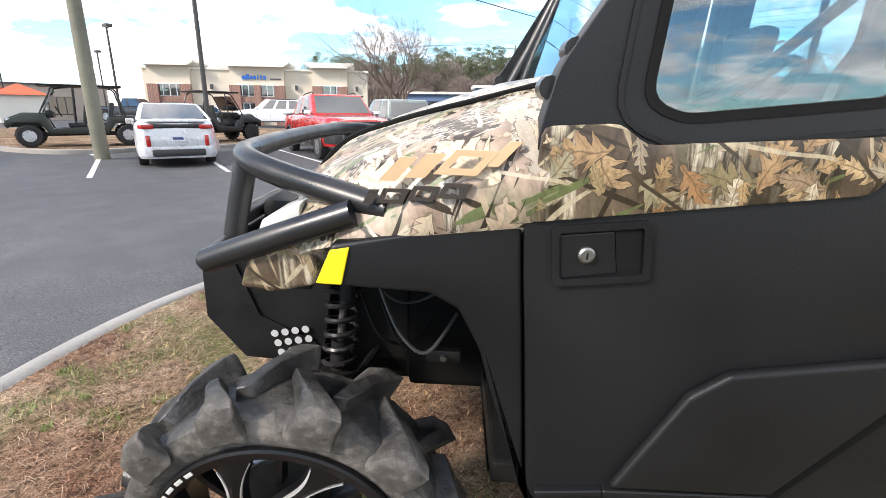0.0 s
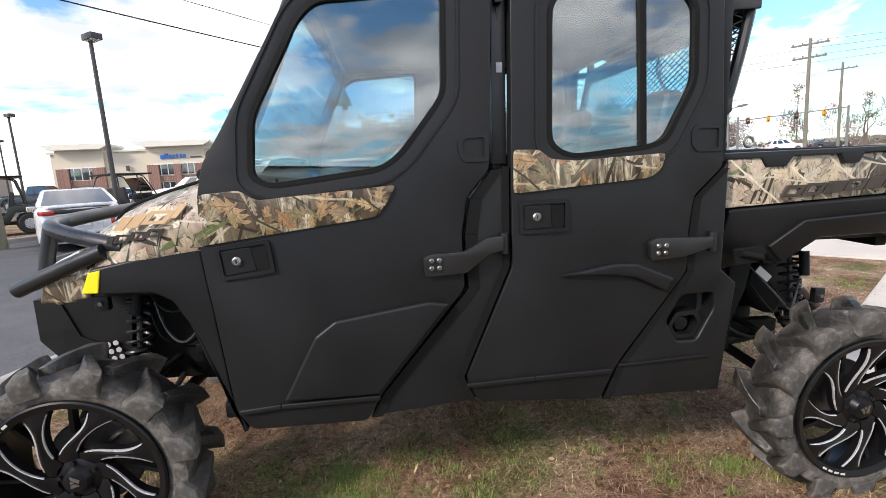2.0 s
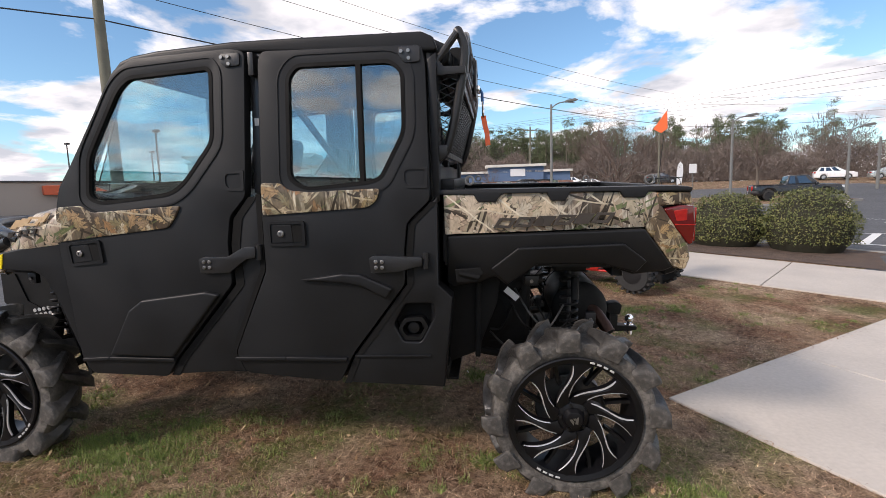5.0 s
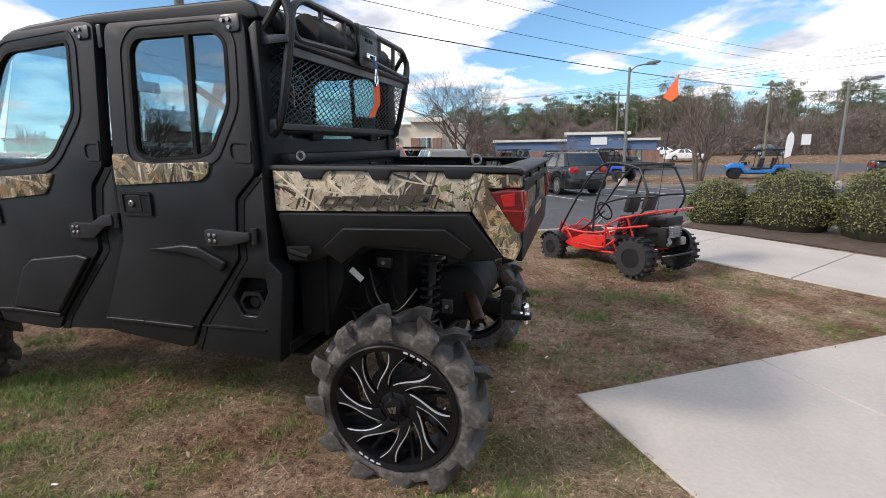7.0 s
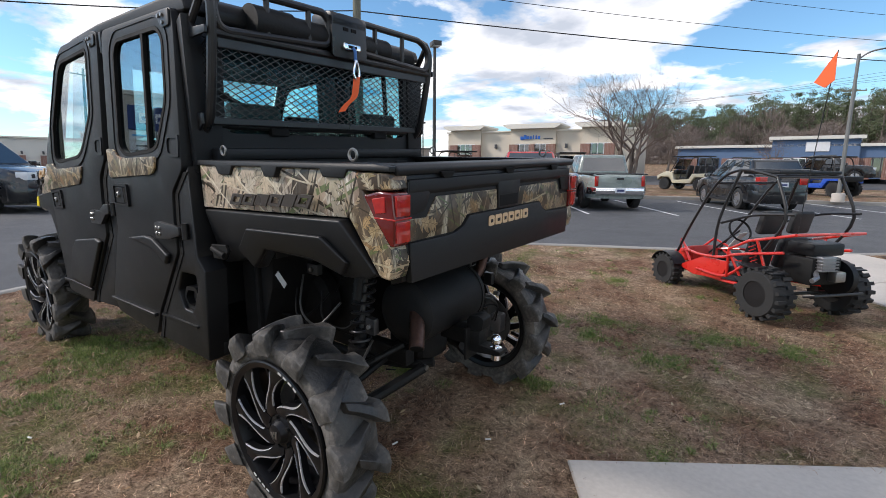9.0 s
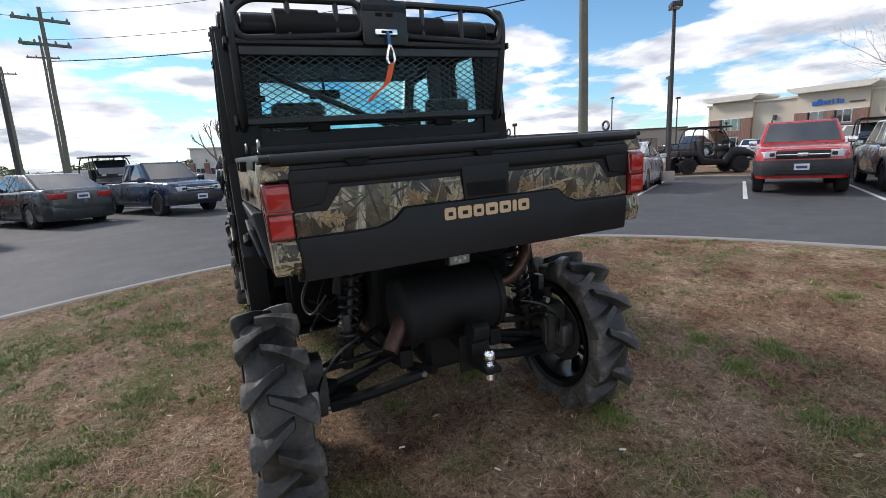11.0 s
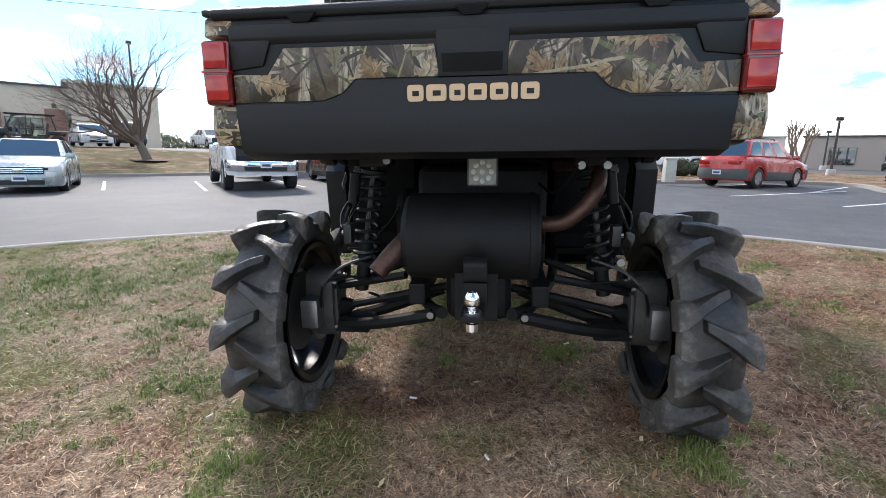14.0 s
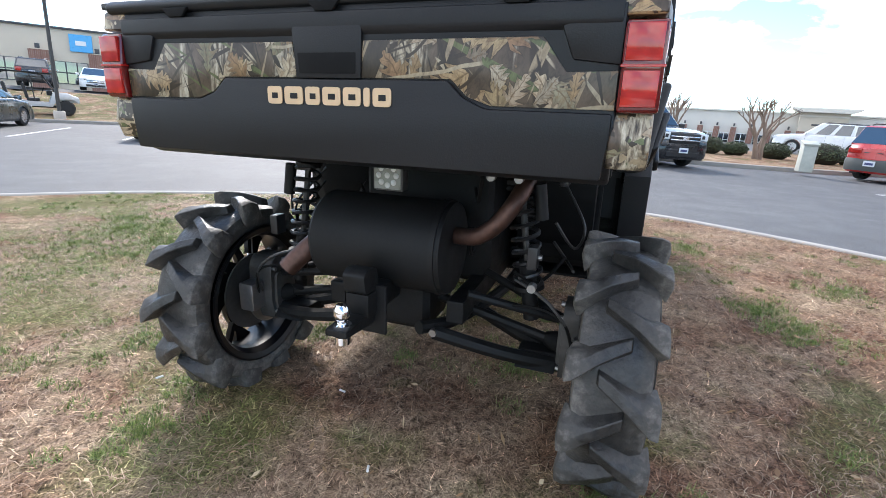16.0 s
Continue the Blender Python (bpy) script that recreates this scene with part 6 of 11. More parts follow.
def tyre_mesh():
    bm = bmesh.new()
    prof = [(0.272, -0.105), (0.280, -0.124), (0.300, -0.139), (0.328, -0.145), (0.350, -0.136), (0.360, -0.095), (0.362, -0.03), (0.362, 0.03), (0.360, 0.095), (0.350, 0.136), (0.328, 0.145), (0.300, 0.139), (0.280, 0.124), (0.272, 0.105), (0.262, 0.09), (0.262, -0.09)]
    add_lathe(bm, [(r, h * TYRE_W) for r, h in prof], 64, "y")
    return bm


def lug_mesh(s, turn):
    """One tall paddle lug: a thin bar over the crown that swells into a ramped block on the shoulder."""
    bm = bmesh.new()
    # across, lag, height, steep side, top, ramp side
    path = [(-0.052, -0.062, 0.032, 0.018, 0.015, 0.030), (0.012, 0.004, 0.042, 0.020, 0.017, 0.036), (0.062, 0.062, 0.047, 0.022, 0.018, 0.044), (0.102, 0.118, 0.048, 0.024, 0.019, 0.056), (0.138, 0.165, 0.050, 0.028, 0.023, 0.080), (0.160, 0.190, 0.044, 0.029, 0.022, 0.092), (0.170, 0.198, 0.012, 0.024, 0.015, 0.085)]
    prev = None
    for i, (h, da, up, steep, top, ramp) in enumerate(path):
        row = []
        out = (0.0, 0.0, 0.0, 0.0, 0.004, 0.010, 0.008)[i]
        low = (0.350, 0.350, 0.350, 0.347, 0.340, 0.326, 0.316)[i]
        for rr, dd, oo in ((low, steep, -0.004), (0.358 + up, top, out), (0.358 + up * 0.96, -top, out), (0.360 + up * 0.52, -ramp * 0.66, out * 0.7), (low, -ramp, -0.004)):
            t = turn * (da + dd / 0.38)
            row.append(bm.verts.new((rr * math.cos(t), s * (h * TYRE_W + oo), rr * math.sin(t))))
        if prev:
            for q in range(5):
                bm.faces.new((prev[q], prev[(q + 1) % 5], row[(q + 1) % 5], row[q]))
        else:
            bm.faces.new(row)
        prev = row
    bm.faces.new(prev[::-1])
    bmesh.ops.recalc_face_normals(bm, faces=bm.faces)
    bmesh.ops.bevel(bm, geom=bm.edges[:], offset=0.0025, segments=1, affect="EDGES", clamp_overlap=True)
    return bm


SPOKES = 8
R_IN, R_OUT = 0.092, 0.264


def spoke_edges(r):
    """How far the two edges of a wheel opening have swept at radius r, in radians."""
    t = min(1.0, max(0.0, (r - R_IN) / (R_OUT - R_IN)))
    return -radians(30) * t, -radians(54) * (1 - (1 - t) ** 3)


def face_y(r):
    t = min(1.0, max(0.0, (r - 0.05) / (R_OUT - 0.05)))
    return -0.080 - 0.018 * math.sin(t * 2.4) - 0.020 * t


def add_strip(bm, rows):
    """A closed strip through rows of points."""
    prev = None
    for pts in rows:
        row = [bm.verts.new(p) for p in pts]
        n = len(row)
        if prev:
            for c in range(n):
                bm.faces.new((prev[c], prev[(c + 1) % n], row[(c + 1) % n], row[c]))
        else:
            bm.faces.new(row)
        prev = row
    bm.faces.new(prev[::-1])
    bmesh.ops.recalc_face_normals(bm, faces=bm.faces)


def polar(r, a, y):
    return (r * math.cos(a), y, r * math.sin(a))


def spoke_meshes(k):
    """A broad swept blade between two openings, and the bright milled lines along its edges."""
    a0 = 2 * math.pi * k / SPOKES
    step = 2 * math.pi / SPOKES
    rows, rim_a, rim_b, back = [], [], [], []
    for i in range(15):
        r = 0.070 + (R_OUT + 0.002 - 0.070) * (i / 14) ** 1.15
        lead, trail = spoke_edges(r)
        hi, lo = a0 + trail, a0 - step + lead
        if r < R_IN:
            hi, lo = a0 + 0.02, a0 - step - 0.02
        y = face_y(r)
        w = hi - lo
        rows.append([polar(r, hi, y + 0.034), polar(r, hi - 0.004 / r, y), polar(r, hi - w * 0.45, y - 0.007), polar(r, lo + 0.004 / r, y), polar(r, lo, y + 0.034)])
        t = (r - R_IN) / (R_OUT - R_IN)
        if 0.0 <= t <= 0.97:
            f = math.sin(math.pi * min(1.0, t * 0.9 + 0.14)) ** 0.7
            for edge, sgn, wd, out in ((hi, -1, 0.0014 + 0.0058 * f, rim_a), (lo, 1, 0.0008 + 0.0026 * f, rim_b)):
                out.append([polar(r, edge + sgn * 0.003 / r, y - 0.0032), polar(r, edge + sgn * (0.003 + wd) / r, y - 0.0046), polar(r, edge + sgn * (0.003 + wd) / r, y + 0.004), polar(r, edge + sgn * 0.003 / r, y + 0.004)])
    blade, milled = bmesh.new(), bmesh.new()
    add_strip(blade, rows)
    add_strip(milled, rim_a)
    add_strip(milled, rim_b)
    for i in range(6):
        r = 0.150 + (0.262 - 0.150) * i / 5
        a = a0 - radians(34) - 0.10 * i / 5
        y = -0.058 - 0.026 * i / 5
        back.append([polar(r, a + 0.010 / r, y + 0.03), polar(r, a + 0.008 / r, y), polar(r, a - 0.006 / r, y), polar(r, a - 0.010 / r, y + 0.03)])
    rear = bmesh.new()
    add_strip(rear, back)
    return blade, milled, rear


def wheel_set(x, side, off, spin):
    """A wheel, outer face at -y in its own frame: rim barrel with tyre, spokes, cap and nuts under it."""
    m = Matrix.Translation((x, YC + side * off, 0.355))
    if side > 0:
        m = m @ Matrix.Rotation(math.pi, 4, "Z")
    m = m @ Matrix.Rotation(spin, 4, "Y")
    if not WHEEL:
        bm = bmesh.new()
        add_lathe(bm, [(0.284, -0.128), (0.290, -0.124), (0.290, -0.112), (0.268, -0.100), (0.258, -0.04), (0.250, 0.08), (0.272, 0.112), (0.284, 0.120), (0.276, 0.122), (0.255, 0.112), (0.238, 0.08), (0.244, -0.04), (0.262, -0.118)], 56, "y")
        WHEEL["wheel"] = (bm, M_RIM)
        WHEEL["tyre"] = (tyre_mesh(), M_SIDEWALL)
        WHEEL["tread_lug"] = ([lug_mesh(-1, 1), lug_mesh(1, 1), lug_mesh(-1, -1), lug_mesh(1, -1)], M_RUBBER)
        made = [spoke_meshes(k) for k in range(SPOKES)]
        WHEEL["spoke"] = ([q[0] for q in made], M_RIM)
        WHEEL["milled_edge"] = ([q[1] for q in made], M_MILLED)
        WHEEL["rear_spoke"] = ([q[2] for q in made], M_RIM)
        bm = bmesh.new()
        add_lathe(bm, [(0.0, 0.030), (0.150, 0.030), (0.158, 0.036), (0.158, 0.044), (0.0, 0.050)], 36, "y", closed=False)
        WHEEL["brake_disc"] = (bm, M_CASTDARK)
        bm = bmesh.new()
        add_lathe(bm, [(0.0, -0.122), (0.022, -0.122), (0.036, -0.117), (0.043, -0.102), (0.048, -0.090), (0.066, -0.084), (0.074, -0.078), (0.076, -0.03), (0.0, -0.03)], 32, "y", closed=False)
        WHEEL["hub_cap"] = (bm, M_RIM)
        bm = bmesh.new()
        for poly in ([(-0.020, 0.010), (-0.008, 0.010), (-0.002, -0.006), (-0.008, -0.018)], [(0.022, 0.014), (0.012, 0.012), (0.000, -0.014), (0.012, -0.018)], [(-0.004, 0.012), (0.008, 0.012), (0.004, 0.000), (0.000, 0.000)]):
            add_prism(bm, poly, "y", -0.1245, -0.121)
        WHEEL["cap_badge"] = (bm, M_BOLT)
        nuts = []
        for k in range(5):
            a = 2 * math.pi * k / 5 + 0.3
            nuts.append(cyl((0.059 * math.cos(a), -0.10, 0.059 * math.sin(a)), (0.059 * math.cos(a), -0.07, 0.059 * math.sin(a)), 0.008, 6))
        WHEEL["lug_nut"] = (nuts, M_CHASSIS)
        marks = []
        for base in (0.0, math.pi):
            for k in range(4):
                a = base + math.radians(63.5 - k * 6.2)
                b = box((0, 0, 0), (0.020, 0.002, 0.009), 0.001)
                if k != 3:
                    add_box(b, (0.002, -0.0012, 0), (0.008, 0.0012, 0.0028))
                xf(b, Matrix.Translation((0.276 * math.cos(a), -0.1265, 0.276 * math.sin(a))) @ Matrix.Rotation(math.pi / 2 - a, 4, "Y"))
                marks.append(b)
        WHEEL["rim_mark"] = (marks, M_LETTER)
        for key, (b, material) in list(WHEEL.items()):
            made = []
            for one in (b if isinstance(b, list) else [b]):
                if key not in ("tyre", "tread_lug"):
                    xf(one, Matrix.Diagonal((1, 0.84, 1, 1)))
                ob = part(key, one, material, smooth=True, angle=32 if key != "tyre" else 28)
                made.append(ob.data)
                bpy.data.objects.remove(ob)
            WHEEL[key] = made
    root = new("wheel", WHEEL["wheel"][0])
    root.parent = utv
    root.matrix_basis = m
    tagged(root, "gloss black alloy wheel with milled spokes")
    tyre = new("tyre", WHEEL["tyre"][0])
    tyre.parent = utv
    tyre.matrix_basis = m
    tagged(tyre, "mud tyre with tall worn paddle lugs")
    n = 12
    for k in range(n):
        for q, me in enumerate(WHEEL["tread_lug"][2:] if side < 0 else WHEEL["tread_lug"][:2]):
            o = new("tread_lug", me)
            o.parent = tyre
            o.matrix_basis = Matrix.Rotation(2 * math.pi * (k + 0.5 * q) / n, 4, "Y")
    for key, meshes in WHEEL.items():
        if key in ("wheel", "tyre", "tread_lug"):
            continue
        for me in meshes:
            o = new(key, me)
            o.parent = root
    return root


WHEEL = {}
wheel_set(0.0, -1, 0.745, -1.44)
wheel_set(2.87, -1, 0.752, -0.227)
wheel_set(0.0, 1, 0.735, 0.1)
wheel_set(2.87, 1, 0.718, 1.3)


# suspension, drive line and exhaust
def coil(a, b, r, turns, wire):
    a, b = Vector(a), Vector(b)
    d = (b - a)
    u = d.normalized().orthogonal().normalized()
    w = d.normalized().cross(u)
    n = turns * 10
    return tube([a + d * (i / n) + (u * math.cos(2 * math.pi * turns * i / n) + w * math.sin(2 * math.pi * turns * i / n)) * r for i in range(n + 1)], wire, 6)


def corner(x, side, rear):
    y = lambda v: YC + side * v
    dx = 0.0
    lower = part("lower_control_arm", tube(smooth_path([(x - 0.16, y(0.16), 0.410), (x - 0.09, y(0.38), 0.345), (x - 0.02, y(0.585), 0.305)], False, 4), 0.025, 8), M_CHASSIS, utv, "black bent tubular suspension arm", smooth=True)
    part("arm_tube", tube(smooth_path([(x + 0.16, y(0.16), 0.410), (x + 0.09, y(0.38), 0.345), (x + 0.02, y(0.585), 0.305)], False, 4), 0.025, 8), M_CHASSIS, lower, smooth=True)
    part("arm_gusset", prism([(x - 0.085, 0.30), (x + 0.085, 0.30), (x + 0.03, 0.345), (x - 0.03, 0.345)], "y", y(0.42), y(0.55), 0.004), M_CHASSIS, lower)
    part("arm_bolt", cyl((x + 0.185, y(0.165), 0.415), (x + 0.165, y(0.165), 0.415), 0.013, 8), M_BOLT, lower)
    upper = part("upper_control_arm", tube(smooth_path([(x - 0.12, y(0.26), 0.545), (x - 0.06, y(0.42), 0.500), (x, y(0.575), 0.455)], False, 4), 0.015, 8), M_CHASSIS, utv, smooth=True)
    part("arm_tube", tube(smooth_path([(x + 0.12, y(0.26), 0.545), (x + 0.06, y(0.42), 0.500), (x, y(0.575), 0.455)], False, 4), 0.015, 8), M_CHASSIS, upper, smooth=True)
    part("axle_shaft", tube([(x, y(0.12), 0.47), (x, y(0.62), 0.36)], 0.017, 8), M_CHASSIS, utv, smooth=True)
    part("boot", tube([(x, y(0.50), 0.386), (x, y(0.53), 0.38), (x, y(0.57), 0.372), (x, y(0.61), 0.362)], [0.02, 0.034, 0.038, 0.046], 12), M_SEAL_SHADE, utv, smooth=True)
    kn = part("knuckle", prism(soft([(x - 0.055, 0.27), (x + 0.055, 0.27), (x + 0.075, 0.36), (x + 0.070, 0.50), (x + 0.045, 0.535), (x - 0.045, 0.535), (x - 0.070, 0.50), (x - 0.075, 0.36)], 0.02), "y", y(0.560), y(0.665), 0.010), M_CASTDARK, utv, "dark grey cast hub gear casing", smooth=True)
    part("casing_cover", prism(soft([(x - 0.05, 0.30), (x + 0.05, 0.30), (x + 0.058, 0.36), (x + 0.052, 0.47), (x - 0.052, 0.47), (x - 0.058, 0.36)], 0.02), "y", y(0.548), y(0.563), 0.004), M_CASTDARK, kn, smooth=True)
    for bx, bz in ((-0.055, 0.31), (0.055, 0.31), (0.058, 0.49), (-0.058, 0.49), (0.0, 0.515)):
        part("casing_bolt", cyl((x + bx, y(0.545), bz), (x + bx, y(0.562), bz), 0.008, 6), M_BOLT, kn)
    bd = bmesh.new()
    add_lathe(bd, [(0.03, 0.0), (0.115, 0.0), (0.115, 0.008), (0.03, 0.008)], 28, "y")
    xf(bd, Matrix.Translation((x, y(0.64), 0.355)))
    part("brake_disc", bd, M_BOLT, kn, "steel brake disc", smooth=True)
    part("caliper", box((x + (0.10 if rear else -0.10), y(0.632), 0.385), (0.075, 0.070, 0.115), 0.014), M_GREYCAST, kn, smooth=True)
    part("brake_hose", tube(smooth_path([(x + 0.10, y(0.60), 0.40), (x + 0.13, y(0.57), 0.50), (x + 0.11, y(0.50), 0.53), (x + 0.08, y(0.40), 0.515)], False, 5), 0.005, 6), M_SEAL_SHADE, kn, smooth=True)
    top, bot = Vector((x + 0.03 if rear else x + 0.06, y(0.385), 0.93)), Vector((x + 0.03 if rear else x + 0.03, y(0.455), 0.46))
    sh = part("shock_absorber", tube([bot, bot.lerp(top, 0.42)], 0.026, 12), M_CHASSIS, utv, "black gas shock with coil spring", smooth=True)
    part("shock_rod", tube([bot.lerp(top, 0.40), top], 0.011, 10), M_CASTDARK, sh, smooth=True)
    part("coil_spring", coil(bot.lerp(top, 0.25), bot.lerp(top, 0.94), 0.043, 8, 0.0075), M_STEEL, sh, smooth=True)
    part("spring_seat", cyl(bot.lerp(top, 0.22), bot.lerp(top, 0.25), 0.050, 16), M_CHASSIS, sh, smooth=True)
    part("spring_seat", cyl(bot.lerp(top, 0.94), bot.lerp(top, 0.97), 0.046, 16), M_CHASSIS, sh, smooth=True)
    part("reservoir", tube([bot.lerp(top, 0.72) + Vector((0.02, side * 0.06, 0)), bot.lerp(top, 0.95) + Vector((0.02, side * 0.06, 0))], 0.020, 12), M_CHASSIS, sh, smooth=True)


for side in (-1, 1):
    corner(0.0, side, False)
    corner(2.87, side, True)
fr = part("frame_rail", box((1.45, YC - 0.22, 0.475), (3.1, 0.06, 0.08), 0.008), M_CHASSIS, utv)
part("frame_rail", box((1.45, YC + 0.22, 0.475), (3.1, 0.06, 0.08), 0.008), M_CHASSIS, utv)
part("skid_plate", box((1.40, YC, 0.440), (1.9, 1.30, 0.012), 0.004), M_CHASSIS, utv)
part("front_cradle", box((0.06, YC, 0.66), (0.36, 0.50, 0.46), 0.03), M_CHASSIS, utv)
# dark block added to keep daylight from showing through the front wheel wells
part("front_well_blocker", box((0.37, YC, 0.70), (0.30, 0.60, 0.52), 0.02), M_SEAL_SHADE, utv)
part("front_gearcase", lathe([(0.0, -0.13), (0.08, -0.12), (0.11, -0.03), (0.11, 0.03), (0.08, 0.12), (0.0, 0.13)], 20, "y", (0.0, YC, 0.47), closed=False), M_CHASSIS, utv, smooth=True)
for side in (-1, 1):
    part("inner_fender", prism([(0.02, 0.96), (0.40, 0.965), (0.485, 0.78), (0.53, 0.60), (0.545, 0.50), (0.525, 0.50), (0.465, 0.76), (0.375, 0.94), (0.04, 0.945)], "y", YC + side * 0.30, YC + side * 0.72, 0.006), M_SEAL_SHADE, utv)
    part("splash_guard", prism([(2.30, 1.05), (2.56, 1.03), (2.53, 0.80), (2.44, 0.56), (2.30, 0.50)], "y", YC + side * 0.30, YC + side * 0.60, 0.012), M_SEAL_SHADE, utv, smooth=True)
    part("rear_splash_guard", prism([(2.43, 0.97), (2.455, 0.97), (2.455, 0.54), (2.43, 0.54)], "y", YC + side * 0.32, YC + side * 0.62, 0.008), M_SEAL_SHADE, utv)
    part("subframe_tube", tube(smooth_path([(2.30, YC + side * 0.33, 0.50), (2.60, YC + side * 0.30, 0.44), (2.90, YC + side * 0.20, 0.41), (3.06, YC + side * 0.12, 0.43)], False, 5), 0.022, 10), M_CHASSIS, utv, smooth=True)
    part("bed_crossmember", box((2.62 + (0.45 if side > 0 else 0), YC, 0.985), (0.05, 1.30, 0.05), 0.006), M_CHASSIS, utv)
    part("shock_tower", box((2.90, YC + side * 0.37, 0.955), (0.16, 0.10, 0.05), 0.01), M_CHASSIS, utv)
eng = part("engine", box((2.52, YC, 0.70), (0.40, 0.52, 0.44), 0.05, 3), M_CHASSIS, utv, smooth=True)
part("engine_cover", lathe([(0.0, -0.06), (0.12, -0.05), (0.15, -0.02), (0.15, 0.04), (0.0, 0.06)], 24, "y", (2.47, YC - 0.33, 0.68), closed=False), M_SEAL_SHADE, eng, smooth=True)
part("warning_label", box((2.60, YC - 0.60, 0.855), (0.075, 0.003, 0.030), 0.0, 1, (0, 40, 0)), M_LETTER, utv, "small white warning label")
part("rear_gearcase", box((2.87, YC, 0.47), (0.22, 0.24, 0.20), 0.05, 3), M_CHASSIS, utv, smooth=True)
mf = part("muffler", lathe([(0.0, -0.262), (0.10, -0.262), (0.138, -0.250), (0.150, -0.235), (0.150, 0.180), (0.146, 0.200), (0.10, 0.206), (0.0, 0.206)], 36, "y", (2.985, YC + 0.005, 0.690), closed=False), M_MUFFLER, utv, "satin black cross-mounted muffler", smooth=True)
part("muffler_band", lathe([(0.149, 0.168), (0.154, 0.168), (0.154, 0.186), (0.149, 0.186)], 36, "y", (2.985, YC + 0.005, 0.690)), M_MUFFLER, mf, smooth=True)
tp = part("tailpipe", tube(smooth_path([(2.985, YC - 0.16, 0.735), (3.02, YC - 0.205, 0.720), (3.065, YC - 0.250, 0.680), (3.100, YC - 0.292, 0.634), (3.128, YC - 0.330, 0.588)], False, 5), 0.033, 18), M_RUST, mf, "heat-browned tailpipe end", smooth=True)
part("pipe_bore", cyl((3.126, YC - 0.327, 0.592), (3.1292, YC - 0.3318, 0.5862), 0.028, 16), M_SEAL_SHADE, tp)
part("pipe_bore", cyl((3.0202, YC - 0.3725, 0.4798), (3.0208, YC - 0.3735, 0.4770), 0.022, 14), M_SEAL_SHADE, mf)
part("exhaust_pipe", tube(smooth_path([(2.99, YC + 0.195, 0.735), (3.00, YC + 0.25, 0.737), (3.01, YC + 0.30, 0.752), (3.01, YC + 0.355, 0.80), (2.98, YC + 0.40, 0.875), (2.85, YC + 0.40, 0.93), (2.65, YC + 0.30, 0.92)], False, 5), 0.027, 14), M_RUST, mf, "heat-browned exhaust pipe", smooth=True)
for yy, zz in ((0.33, 0.935), (0.41, 0.935), (-0.30, 0.955), (0.47, 0.62)):
    part("bolt", cyl((3.03, YC + yy, zz), (3.06, YC + yy, zz), 0.013, 10), M_BOLT, utv, smooth=True)
wl = part("work_lamp", box((3.055, YC + 0.018, 0.918), (0.045, 0.100, 0.094), 0.008), M_CASTDARK, utv, "square reversing work lamp with nine lenses", smooth=True)
part("lamp_lens", box((3.0785, YC + 0.018, 0.918), (0.004, 0.088, 0.082), 0.003), mat("work_lamp_reflector", (0.24, 0.25, 0.22), 0.3, var=0.15, bump=0.0), wl)
for k in range(9):
    a, q = 2 * math.pi * k / 8, 0.029 if k < 8 else 0.0
    b = lathe([(0.0, 0.006), (0.006, 0.004), (0.0095, 0.0), (0.0, 0.0)], 12, "x", (3.080, YC + 0.018 + q * math.cos(a), 0.918 + q * math.sin(a)), closed=False)
    part("diode", b, M_LAMPFACE, wl, smooth=True)
part("lamp_bracket", box((3.03, YC + 0.018, 0.975), (0.03, 0.05, 0.04), 0.004), M_CHASSIS, wl)
hb = part("hitch_receiver", box((3.14, YC + 0.005, 0.560), (0.22, 0.075, 0.075), 0.008), M_CHASSIS, utv, "black square hitch receiver", smooth=True)
part("ball_mount", prism([(3.19, 0.60), (3.24, 0.60), (3.245, 0.535), (3.36, 0.530), (3.36, 0.510), (3.225, 0.495), (3.19, 0.495)], "y", YC - 0.032, YC + 0.035, 0.004), M_CHASSIS, hb)
part("hitch_plate", box((3.195, YC + 0.005, 0.535), (0.012, 0.135, 0.155), 0.004), M_CHASSIS, hb)
part("coupler_hook", prism(soft([(3.18, 0.60), (3.26, 0.60), (3.27, 0.66), (3.24, 0.675), (3.19, 0.665)], 0.012), "y", YC - 0.030, YC + 0.040, 0.006), M_CHASSIS, hb, smooth=True)
part("tow_ball", lathe([(0.0, 0.052), (0.014, 0.048), (0.023, 0.036), (0.0255, 0.022), (0.022, 0.008), (0.014, 0.0), (0.014, -0.008), (0.026, -0.010), (0.026, -0.018), (0.012, -0.020), (0.012, -0.045), (0.022, -0.046), (0.022, -0.068), (0.0, -0.068)], 24, "z", (3.322, YC + 0.0, 0.545), closed=False), M_CHROME, hb, "chrome tow ball", smooth=True)
for k in range(8):
    rr = random.Random(k)
    a = Vector((2.5 + rr.random() * 0.5, YC - 0.45 + rr.random() * 0.9, 0.62 + rr.random() * 0.3))
    b = a + Vector((rr.uniform(-0.2, 0.3), rr.uniform(-0.2, 0.2), rr.uniform(-0.2, 0.1)))
    mid = (a + b) / 2 + Vector((0, 0, -0.06))
    part("hose", tube(smooth_path([a, mid, b], False, 5), 0.006, 6), M_SEAL_SHADE, utv, smooth=True)
for k, (x, yv) in enumerate(((0.10, -0.42), (0.16, -0.46), (2.72, -0.48), (2.60, -0.52))):
    part("cable", tube(smooth_path([(x, YC + yv, 0.80), (x + 0.06, YC + yv - 0.05, 0.70), (x + 0.14, YC + yv, 0.66), (x + 0.20, YC + yv + 0.04, 0.74)], False, 5), 0.0045, 6), M_SEAL_SHADE, utv, smooth=True)


